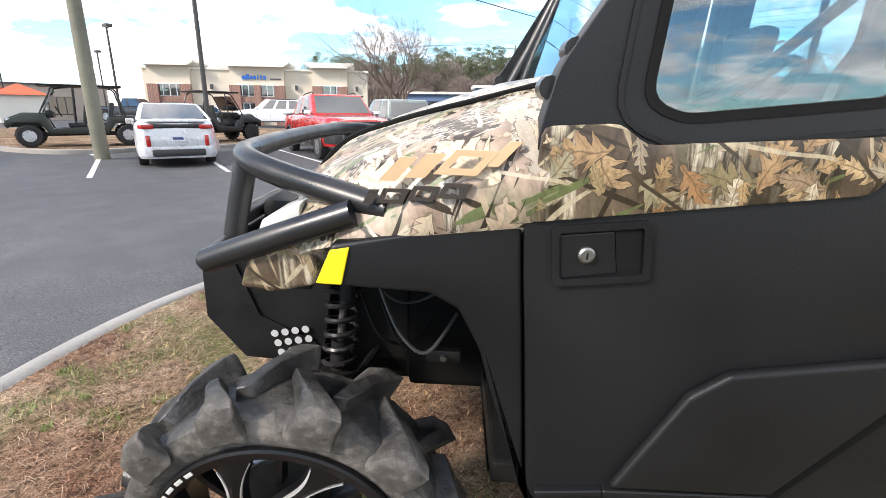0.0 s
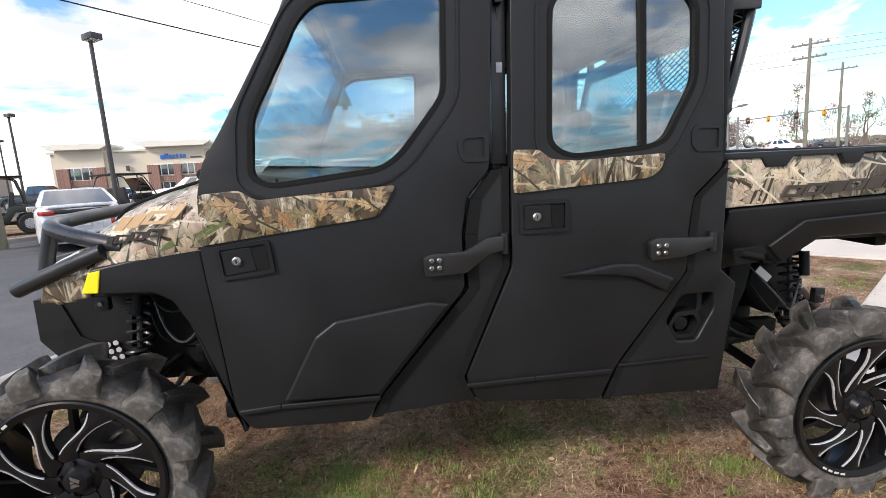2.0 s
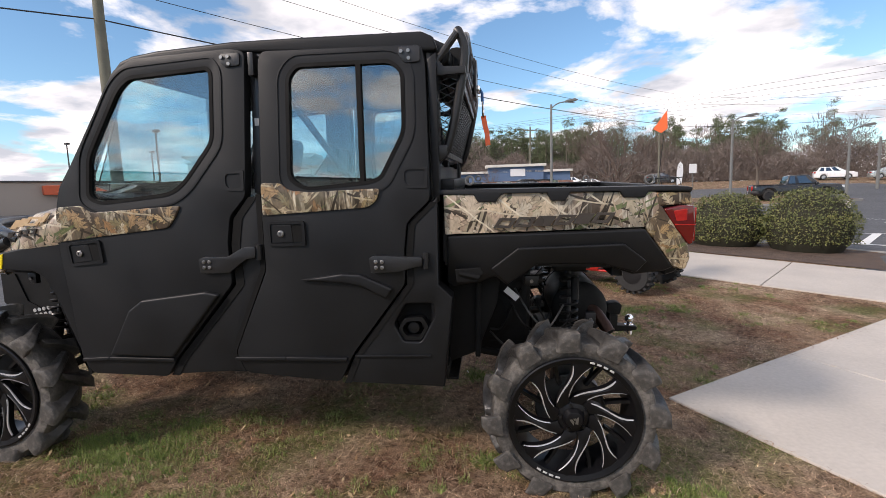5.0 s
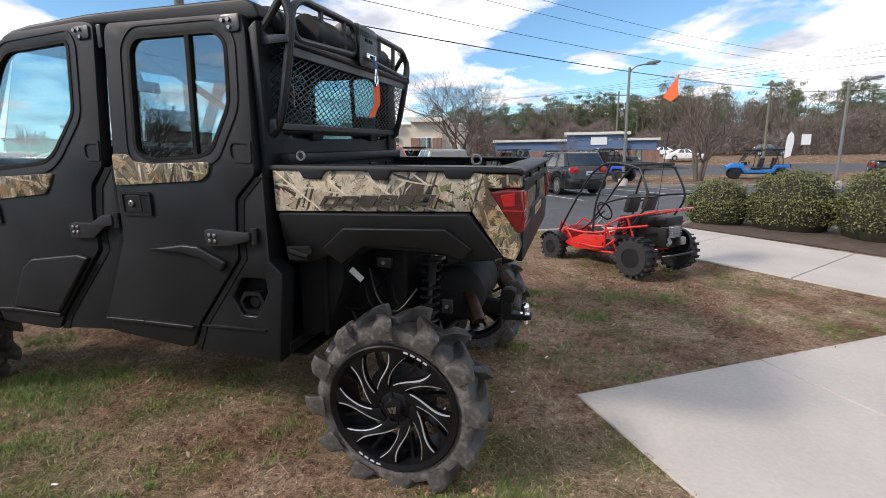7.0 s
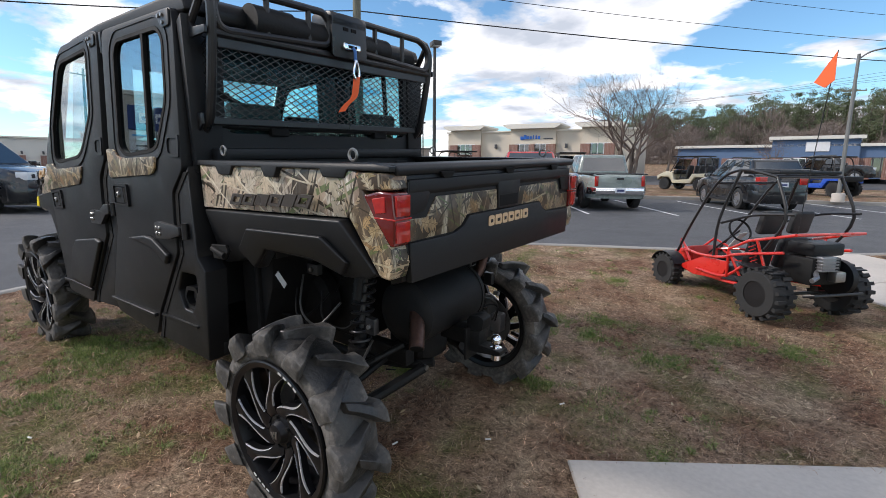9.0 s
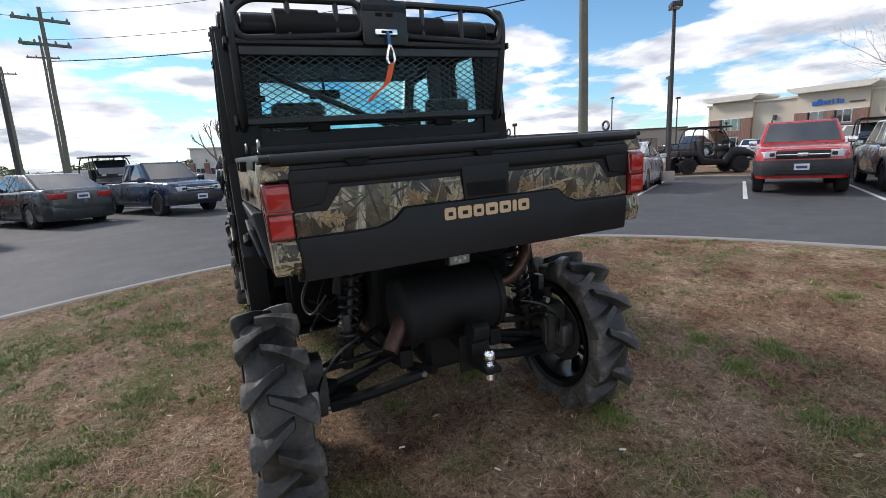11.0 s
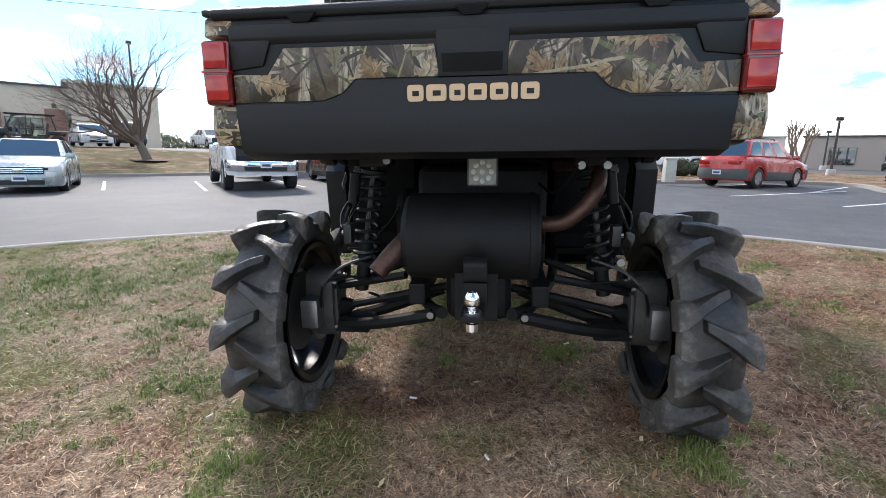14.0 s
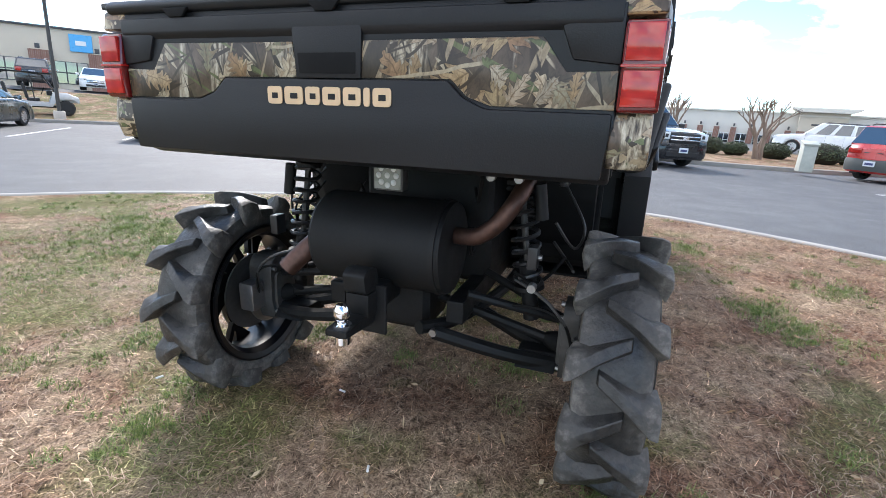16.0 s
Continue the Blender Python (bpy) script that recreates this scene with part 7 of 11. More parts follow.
# wiring and lines seen in the wheel wells
M_LINES = mat("grey_cable_sheath", (0.035, 0.035, 0.034), 0.45, var=0.2, bump=0.0)
for side in (-1, 1):
    for pts, r in (([(0.16, 0.50, 0.86), (0.22, 0.56, 0.76), (0.29, 0.58, 0.72), (0.36, 0.52, 0.80)], 0.005),
                   ([(0.10, 0.44, 0.90), (0.20, 0.50, 0.82), (0.30, 0.50, 0.84), (0.38, 0.44, 0.92)], 0.004),
                   ([(2.62, 0.50, 0.86), (2.70, 0.58, 0.74), (2.78, 0.56, 0.68), (2.86, 0.50, 0.78)], 0.005),
                   ([(2.94, 0.40, 0.60), (2.99, 0.50, 0.57), (3.00, 0.57, 0.50), (2.95, 0.60, 0.40)], 0.0055),
                   ([(2.50, 0.46, 0.62), (2.60, 0.54, 0.56), (2.72, 0.56, 0.58)], 0.006)):
        part("brake_line", tube(smooth_path([(x, YC + side * v, z) for x, v, z in pts], False, 5), r, 6), M_LINES, utv, smooth=True)
    for x, v, z, sx, sz in ((-0.04, 0.47, 0.86, 0.05, 0.06), (0.26, 0.46, 0.90, 0.06, 0.04), (0.33, 0.48, 0.66, 0.09, 0.035), (2.70, 0.50, 0.90, 0.07, 0.05), (3.00, 0.46, 0.70, 0.05, 0.07)):
        part("frame_bracket", box((x, YC + side * v, z), (sx, 0.03, sz), 0.006), M_STEEL, utv, smooth=True)
        part("bracket_bolt", cyl((x, YC + side * (v + 0.014), z), (x, YC + side * (v + 0.026), z), 0.009, 8), M_BOLT, utv, smooth=True)
    part("tie_rod", tube([(0.12, YC + side * 0.16, 0.47), (0.11, YC + side * 0.60, 0.37)], 0.012, 8), M_BOLT, utv, smooth=True)


# ---- parked cars ----
M_TYRE = mat("car_tyre", (0.020, 0.020, 0.020), 0.8, var=0.2, bump=0.2)
M_ALLOY = mat("alloy_rim", (0.48, 0.48, 0.50), 0.3, metal=0.9, var=0.1, bump=0.0)
M_DARKRIM = mat("dark_rim", (0.03, 0.03, 0.032), 0.35, metal=0.6, var=0.1, bump=0.0)
M_CARGLASS = dark_glass("car_window_glass", (0.018, 0.024, 0.028))
M_TRIM = mat("grey_black_trim", (0.022, 0.022, 0.024), 0.55, var=0.15, bump=0.1)
M_GRILLE = mat("black_grille", (0.010, 0.010, 0.011), 0.4, var=0.2, bump=0.1)
M_HEADLAMP = mat("headlamp_glass", (0.70, 0.72, 0.74), 0.12, var=0.1, bump=0.0, coat=0.5)
M_PLATE = mat("number_plate", (0.66, 0.68, 0.72), 0.4, var=0.05, bump=0.0)
M_PLATEINK = mat("plate_ink", (0.05, 0.06, 0.16), 0.5, var=0.05, bump=0.0)
M_AMBER = mat("amber_lens", (0.75, 0.28, 0.03), 0.2, var=0.05, bump=0.0)


def paint(name, color, metal=0.25):
    return mat("paint_" + name, color, 0.28, metal=metal, var=0.05, scale=3, fine=300, bump=0.02, coat=0.8, rvar=0.04)


CAR_MESH = {}


def car_wheel(parent, x, y, r, width, rim):
    key = (round(r, 3), round(width, 3), rim.name)
    if key not in CAR_MESH:
        b = bmesh.new()
        add_lathe(b, [(r * 0.66, -width / 2), (r * 0.90, -width / 2), (r * 0.985, -width * 0.40), (r, -width * 0.25), (r, width * 0.25), (r * 0.985, width * 0.40), (r * 0.90, width / 2), (r * 0.66, width / 2)], 28, "y")
        t = part("tyre", b, M_TYRE, smooth=True, angle=40)
        b = bmesh.new()
        add_lathe(b, [(r * 0.67, -width * 0.46), (r * 0.60, -width * 0.40), (r * 0.58, -width * 0.10), (0.0, -width * 0.08)], 28, "y", closed=False)
        for k in range(5):
            a = 2 * math.pi * k / 5
            add_box(b, (r * 0.36 * math.cos(a), -width * 0.36, r * 0.36 * math.sin(a)), (r * 0.58, width * 0.10, r * 0.16), 0.008, 1, (0, -math.degrees(a), 0))
        add_lathe(b, [(0.0, -width * 0.45), (r * 0.13, -width * 0.44), (r * 0.16, -width * 0.30), (0.0, -width * 0.30)], 14, "y", closed=False)
        m = part("rim", b, rim, smooth=True)
        CAR_MESH[key] = (t.data, m.data)
        bpy.data.objects.remove(t)
        bpy.data.objects.remove(m)
    t, m = CAR_MESH[key]
    w = new("wheel", t)
    w.parent = parent
    w.matrix_basis = Matrix.Translation((x, y, r)) @ (Matrix.Rotation(math.pi, 4, "Z") if y > 0 else Matrix.Identity(4))
    o = new("rim", m)
    o.parent = w
    return w


def quad_panel(p, inset, off, thick, material, name, parent, split=None):
    """A pane on the face p0..p3 (counter-clockwise seen from outside), drawn in from its edges."""
    P = [Vector(q) for q in p]
    n = (P[1] - P[0]).cross(P[3] - P[0]).normalized()

    def at(u, v):
        a, b = P[0].lerp(P[1], u), P[3].lerp(P[2], u)
        return a.lerp(b, v)
    spans = split or [(0.0, 1.0)]
    obs = []
    L = (P[1] - P[0]).length
    Hh = (P[3] - P[0]).length
    for u0, u1 in spans:
        du, dv = inset / max(L, 0.01), inset / max(Hh, 0.01)
        c = [at(u0 + du, dv), at(u1 - du, dv), at(u1 - du, 1 - dv), at(u0 + du, 1 - dv)]
        bm = bmesh.new()
        a = [bm.verts.new(q + n * off) for q in c]
        b = [bm.verts.new(q + n * (off - thick)) for q in c]
        bm.faces.new(a)
        bm.faces.new(b[::-1])
        for k in range(4):
            bm.faces.new((a[k], b[k], b[(k + 1) % 4], a[(k + 1) % 4]))
        obs.append(part(name, bm, material, parent))
    return obs


def number_plate(parent, x, z, sign, w=0.30, h=0.15):
    p = part("number_plate", box((x, 0, z), (0.012, w, h), 0.004), M_PLATE, parent, "white number plate")
    part("plate_bar", box((x + sign * 0.0075, 0, z - 0.005), (0.004, w * 0.72, h * 0.40)), M_PLATEINK, p)


def lin(pts, x):
    """Height of a polyline at x; the points run in rising x."""
    if x <= pts[0][0]:
        return pts[0][1]
    for (xa, za), (xb, zb) in zip(pts, pts[1:]):
        if x <= xb:
            return za + (zb - za) * (x - xa) / max(1e-6, xb - xa)
    return pts[-1][1]


def plan(u):
    """How wide the body is at u = -1 (tail) to 1 (nose), as a share of its width."""
    a = abs(u)
    w = 1 - 0.07 * a ** 3
    return w - (0.16 * ((a - 0.86) / 0.14) ** 2.2 if a > 0.86 else 0)


def car_body(spec):
    """Lofted lower body: rounded nose and tail in plan, wheel arches, curved sides."""
    L, W, r, gc, ax, top = spec["L"], spec["W"], spec["r"], spec["gc"], spec["axles"], spec["top"]
    # the top outline splits into nose, deck and tail
    nose, tail = top[:3], top[-3:][::-1]
    deck = sorted(top[2:-2], key=lambda p: p[0])
    xf, xr = max(p[0] for p in nose), min(p[0] for p in tail)
    us = {-1.0, -0.985, -0.955, -0.91, -0.86, 0.86, 0.91, 0.955, 0.985, 1.0}
    us |= {round(-0.84 + 0.06 * k, 3) for k in range(29)}
    ra = r * 1.15
    mid, half = (xf + xr) / 2, (xf - xr) / 2
    for xc in ax:
        us |= {round((xc + ra * math.cos(math.pi * k / 10) - mid) / half, 4) for k in range(11)}
        us |= {round((xc + ra * q - mid) / half, 4) for q in (-1.02, 1.02)}
    us = sorted(u for u in us if -1 <= u <= 1)
    fr = (0.0, 0.10, 0.24, 0.42, 0.60, 0.76, 0.88, 0.96, 1.0)
    sec = (0.955, 0.985, 1.0, 1.0, 0.995, 0.985, 0.965, 0.935, 0.88)
    bm = bmesh.new()
    cols = []
    for u in us:
        x = mid + half * u
        zt = lin(deck, x)
        zb = gc
        for xc in ax:
            if abs(x - xc) < ra:
                zb = max(zb, r + math.sqrt(ra * ra - (x - xc) ** 2))
        zb = min(zb, zt - 0.08)
        col = []
        for f, q in zip(fr, sec):
            z = zb + (zt - zb) * f
            e = max(0.0, (abs(u) - 0.80) / 0.20) ** 2
            end = lin(sorted([(p[1], p[0]) for p in (nose if u > 0 else tail)]), z)
            xx = x + e * (end - (xf if u > 0 else xr))
            y = W / 2 * plan(u) * q
            col.append((bm.verts.new((xx, -y, z)), bm.verts.new((xx, y, z))))
        yc = W / 2 * plan(u) * 0.5
        xx = col[-1][0].co.x
        col.append((bm.verts.new((xx, -yc, zt + 0.022)), bm.verts.new((xx, yc, zt + 0.022))))
        cols.append(col)
    for c0, c1 in zip(cols, cols[1:]):
        for i in range(len(c0) - 1):
            bm.faces.new((c0[i][0], c1[i][0], c1[i + 1][0], c0[i + 1][0]))
            bm.faces.new((c0[i][1], c0[i + 1][1], c1[i + 1][1], c1[i][1]))
        bm.faces.new((c0[-1][0], c1[-1][0], c1[-1][1], c0[-1][1]))
        bm.faces.new((c0[0][0], c0[0][1], c1[0][1], c1[0][0]))
    for c, k in ((cols[0], -0.035), (cols[-1], 0.035)):
        mids = []
        for l, q in c:
            row = [l]
            for t in (0.25, 0.5, 0.75):
                p = l.co.lerp(q.co, t)
                p.x += k * (1 - (2 * t - 1) ** 2)
                row.append(bm.verts.new(p))
            mids.append(row + [q])
        for m0, m1 in zip(mids, mids[1:]):
            for j in range(4):
                bm.faces.new((m0[j], m0[j + 1], m1[j + 1], m1[j]))
    bmesh.ops.remove_doubles(bm, verts=bm.verts, dist=0.0005)
    bmesh.ops.recalc_face_normals(bm, faces=bm.faces)
    return bm, mid, half


def bent(bm, mid, half):
    """Follow the body's plan."""
    for v in bm.verts:
        v.co.y *= plan(max(-0.985, min(0.985, (v.co.x - mid) / half))) * 1.01
    return bm


def end_band(spec, mid, half, sign, z0, z1, x_end, reach, thick):
    """A bumper: a strip round the nose or the tail that turns the corners."""
    W = spec["W"]
    pts = []
    n = 7
    for k in range(n + 1):
        u = 1 - reach * (1 - k / n) ** 1.6
        pts.append((mid + sign * half * u + sign * (abs(x_end) - half - sign * mid) * (k / n), -W / 2 * plan(u) - 0.012))
    for t in (0.25, 0.5, 0.75):
        y = pts[n][1] * (1 - 2 * t)
        pts.append((pts[n][0] + sign * 0.03 * (1 - (2 * t - 1) ** 2), y))
    pts += [(x, -y) for x, y in pts[:n + 1][::-1]]
    cx = mid + sign * half * 0.5
    inner = [(cx + (x - cx) * 0.93, y * 0.95) for x, y in pts]
    bm = bmesh.new()
    rows = []
    for (xo, yo), (xi, yi) in zip(pts, inner):
        rows.append([bm.verts.new(q) for q in ((xi, yi, z0), (xo + (xi - xo) * 0.25, yo + (yi - yo) * 0.25, z0), (xo, yo, z0 + (z1 - z0) * 0.3), (xo, yo, z0 + (z1 - z0) * 0.75), (xo + (xi - xo) * 0.22, yo + (yi - yo) * 0.22, z1), (xi, yi, z1))])
    for a, b in zip(rows, rows[1:]):
        for k in range(6):
            bm.faces.new((a[k], a[(k + 1) % 6], b[(k + 1) % 6], b[k]))
    bm.faces.new(rows[0])
    bm.faces.new(rows[-1])
    bmesh.ops.recalc_face_normals(bm, faces=bm.faces)
    return bm


def car(name, at, heading, spec, colour, label, category, rim=None):
    L, W, r = spec["L"], spec["W"], spec["r"]
    hx, hy = Vector(heading).normalized()
    x0, y0 = at
    z0 = hill_z(x0, y0) + spec.get("lift", 0.0)
    root = thing(name, Matrix.Translation((x0, y0, z0)) @ Matrix.Rotation(math.atan2(hy, hx), 4, "Z"), label, category)
    rim = rim or M_ALLOY
    ax = spec["axles"]
    gc = spec["gc"]
    bm, mid, half = car_body(spec)
    body = part("body", bm, colour, root, smooth=True, angle=38)
    part("underbody", box((0, 0, gc + 0.14), (L * 0.84, W * 0.78, 0.24)), M_GRILLE, root)
    # cabin
    (xa, za), (xb, zb), (xc, zc), (xd, zd) = spec["cab"]
    wb, wt = W * 0.462, W * spec.get("tum", 0.37)
    bm = bmesh.new()
    v = [bm.verts.new(q) for q in ((xa, -wb, za), (xa, wb, za), (xb, wt, zb), (xb, -wt, zb), (xd, -wb, zd), (xd, wb, zd), (xc, wt, zc), (xc, -wt, zc))]
    for f in ((0, 1, 2, 3), (5, 4, 7, 6), (3, 2, 6, 7), (0, 3, 7, 4), (1, 5, 6, 2), (0, 4, 5, 1)):
        bm.faces.new([v[i] for i in f])
    bmesh.ops.recalc_face_normals(bm, faces=bm.faces)
    bmesh.ops.bevel(bm, geom=bm.edges[:], offset=0.085, segments=4, profile=0.55, affect="EDGES")
    part("cabin", bm, colour, root, smooth=True, angle=40)
    rw = quad_panel([(xa, wb, za), (xa, -wb, za), (xb, -wt, zb), (xb, wt, zb)], spec.get("rin", 0.11), 0.006, 0.02, M_CARGLASS, "rear_window", root)
    quad_panel([(xd, -wb, zd), (xd, wb, zd), (xc, wt, zc), (xc, -wt, zc)], 0.095, 0.006, 0.02, M_CARGLASS, "windscreen", root)
    quad_panel([(xa, -wb, za), (xd, -wb, zd), (xc, -wt, zc), (xb, -wt, zb)], 0.075, 0.006, 0.02, M_CARGLASS, "side_window", root, spec["win"])
    quad_panel([(xd, wb, zd), (xa, wb, za), (xb, wt, zb), (xc, wt, zc)], 0.075, 0.006, 0.02, M_CARGLASS, "side_window", root, [(1 - b, 1 - a) for a, b in spec["win"][::-1]])
    for s in (-1, 1):
        wy = s * (W / 2 * 0.965 - 0.105)
        for xx in ax:
            car_wheel(root, xx, wy, r, spec.get("tw", 0.22), rim)
            if spec.get("flare"):
                arc = [(xx + r * 1.17 * math.cos(radians(a)), s * (W / 2 * 0.975), r + r * 1.17 * math.sin(radians(a))) for a in range(-8, 189, 14)]
                part("wheel_arch_flare", tube(arc, 0.045, 6), spec["flare"], root, smooth=True)
            else:
                arc = [(xx + r * 1.15 * math.cos(radians(a)), s * (W / 2 * 0.962), r + r * 1.15 * math.sin(radians(a))) for a in range(-4, 185, 14)]
                part("wheel_arch_lip", tube(arc, 0.014, 5), colour, root, smooth=True)
        mr = part("door_mirror", box((xd - 0.18, s * (W / 2 + 0.05), zd + 0.06), (0.11, 0.20, 0.15), 0.04, 3), spec.get("mirror", colour), root, smooth=True)
        part("mirror_glass", box((xd - 0.238, s * (W / 2 + 0.055), zd + 0.06), (0.006, 0.15, 0.10)), M_CHROME, mr)
        for k in spec.get("handles", (0.30, -0.55)):
            part("door_handle", box((k, s * (W / 2 * 0.985), za - 0.12), (0.17, 0.03, 0.028), 0.008), colour if not spec.get("trim") else M_TRIM, root)
        for k in spec.get("shut", (0.98, -0.02, -0.92)):
            pl = plan((k - mid) / half) * W / 2
            part("shut_line", tube([(k, s * (pl * 0.985 + 0.002), gc + 0.10), (k, s * (pl * 1.0 + 0.001), gc + 0.30), (k, s * (pl * 0.997 + 0.001), (gc + za) / 2 + 0.05), (k, s * (pl * 0.965 + 0.002), za - 0.06)], 0.0055, 4), M_GRILLE, root)
        part("sill_trim", box((0.5 * (ax[0] + ax[1]), s * (W / 2 * 0.965), gc + 0.03), ((ax[1] - ax[0]) - 2.5 * r, 0.03, 0.08), 0.01), M_TRIM, root)
        for c, (hxx, hyy, hz, sx, sy, sz) in (("headlight", spec["head"]), ("tail_light", spec["tail"])):
            ob = part(c, bent(box((hxx + (0.03 if c == "headlight" else -0.02), s * hyy, hz), (sx, sy, sz), 0.03, 3), mid, half), M_HEADLAMP if c == "headlight" else M_RED, root, smooth=True)
            if c == "headlight":
                part("indicator", bent(box((hxx + 0.02, s * (hyy + sy * 0.36), hz), (sx * 0.9, sy * 0.18, sz * 0.7), 0.01), mid, half), M_AMBER, ob)
                part("reflector", bent(box((hxx + 0.042, s * (hyy - sy * 0.06), hz), (sx * 0.94, sy * 0.42, sz * 0.62), 0.03), mid, half), M_TRIM, ob, smooth=True)
    fx, fz, fh = spec["front"]
    fx += 0.035
    part("grille", box((fx, 0, fz), (0.09, W * spec.get("gw", 0.5), fh), 0.02), spec.get("grille", M_GRILLE), root, smooth=True)
    for k in range(spec.get("bars", 2)):
        part("grille_bar", box((fx + 0.05, 0, fz - fh / 2 + fh * (k + 1) / (spec.get("bars", 2) + 1)), (0.02, W * spec.get("gw", 0.5) * 0.98, 0.035), 0.008), spec.get("barmat", M_CHROME), root, smooth=True)
    part("badge", box((fx + 0.065, 0, fz), (0.02, 0.20, 0.085), 0.03, 3), M_CHROME, root, smooth=True)
    bx, bz, bh = spec["bump"]
    part("front_bumper", end_band(spec, mid, half, 1, bz - bh / 2, bz + bh / 2, bx + 0.05, 0.16, 0.1), spec.get("bumpmat", colour), root, smooth=True, angle=50)
    part("lower_grille", box((bx + 0.075, 0, bz - bh * 0.25), (0.03, W * 0.55, bh * 0.35), 0.01), M_GRILLE, root)
    rx, rz, rh = spec["rbump"]
    part("rear_bumper", end_band(spec, mid, half, -1, rz - rh / 2, rz + rh / 2, rx - 0.05, 0.14, 0.1), spec.get("rbumpmat", spec.get("bumpmat", colour)), root, smooth=True, angle=50)
    number_plate(root, bx + 0.095, bz + 0.02, 1)
    number_plate(root, spec.get("rplate", (rx - 0.09, rz))[0] - 0.02, spec.get("rplate", (rx - 0.09, rz + 0.03))[1], -1)
    for nm, (x, y, z, sx, sy, sz), m in spec.get("extra", ()):
        part(nm, bent(box((x, y, z), (sx, sy, sz), min(sx, sy, sz) * 0.3, 2), mid, half), m, root, smooth=True)
    if spec.get("bed"):
        b0, b1, bzz = spec["bed"]
        part("bed_liner", box(((b0 + b1) / 2, 0, bzz + 0.012), (b1 - b0, W * 0.74, 0.03)), M_GRILLE, root)
        for s in (-1, 1):
            part("bed_rail", box(((b0 + b1) / 2, s * (W / 2 * 0.95 - 0.07), bzz + 0.02), (b1 - b0, 0.10, 0.04), 0.01), M_TRIM, root)
        part("tailgate_seam", box((b0 - 0.115, 0, bzz - 0.46), (0.01, W * 0.74, 0.012)), M_GRILLE, root)
        part("tailgate_handle", box((b0 - 0.125, 0, bzz - 0.12), (0.02, 0.22, 0.06), 0.008), M_GRILLE, root)
    if spec.get("rack"):
        for s in (-1, 1):
            part("roof_rail", tube([(xb + 0.15, s * wt * 0.86, zb + 0.02), (xb + 0.25, s * wt * 0.86, zb + 0.06), (xc - 0.3, s * wt * 0.86, zc + 0.06), (xc - 0.2, s * wt * 0.86, zc + 0.01)], 0.018, 6), M_TRIM, root, smooth=True)
    return root


SEDAN = dict(L=4.83, W=1.83, r=0.325, gc=0.20, axles=(-1.40, 1.40), top=[(2.36, 0.22), (2.41, 0.45), (2.34, 0.68), (1.95, 0.82), (0.98, 0.96), (-1.45, 1.02), (-2.20, 1.02), (-2.38, 0.92), (-2.41, 0.50), (-2.34, 0.24)],
             cab=[(-1.95, 0.99), (-0.98, 1.43), (0.20, 1.45), (1.15, 0.94)], win=[(0.26, 0.55), (0.56, 0.86)], head=(2.22, 0.70, 0.66, 0.26, 0.36, 0.15), tail=(-2.33, 0.66, 0.84, 0.16, 0.42, 0.15), front=(2.39, 0.56, 0.16), bump=(2.36, 0.40, 0.34), rbump=(-2.36, 0.44, 0.36), rplate=(-2.425, 0.82))
SPEC_FUSION = dict(SEDAN, bars=3, gw=0.56, front=(2.385, 0.62, 0.19))
SPEC_DARK = dict(SEDAN)
SPEC_HATCH = dict(SEDAN, L=4.54, W=1.76, top=[(2.20, 0.22), (2.26, 0.45), (2.15, 0.66), (1.7, 0.84), (0.95, 0.96), (-1.4, 1.00), (-2.10, 1.08), (-2.24, 0.98), (-2.27, 0.52), (-2.20, 0.26)], axles=(-1.33, 1.37), cab=[(-2.10, 1.06), (-0.75, 1.46), (0.10, 1.48), (1.30, 0.93)], win=[(0.34, 0.60), (0.61, 0.87)],
                  head=(2.08, 0.68, 0.68, 0.26, 0.36, 0.13), tail=(-2.205, 0.72, 0.92, 0.18, 0.30, 0.10), front=(2.23, 0.52, 0.12), bump=(2.20, 0.38, 0.34), rbump=(-2.21, 0.40, 0.30), rplate=(-2.285, 0.66), extra=[("tail_glass", (-2.205, 0, 0.93, 0.16, 1.30, 0.10), M_GRILLE), ("diffuser", (-2.25, 0, 0.33, 0.16, 1.36, 0.16), M_TRIM), ("spoiler", (-2.19, 0, 1.045, 0.22, 1.42, 0.05), paint("pearl_white", (0.60, 0.61, 0.63), 0.2)), ("tail_lamp_low", (-2.225, 0.74, 0.60, 0.14, 0.12, 0.26), M_RED), ("tail_lamp_low", (-2.225, -0.74, 0.60, 0.14, 0.12, 0.26), M_RED)])
M_CLAD = mat("grey_lower_cladding", (0.070, 0.076, 0.074), 0.6, var=0.15, bump=0.1)
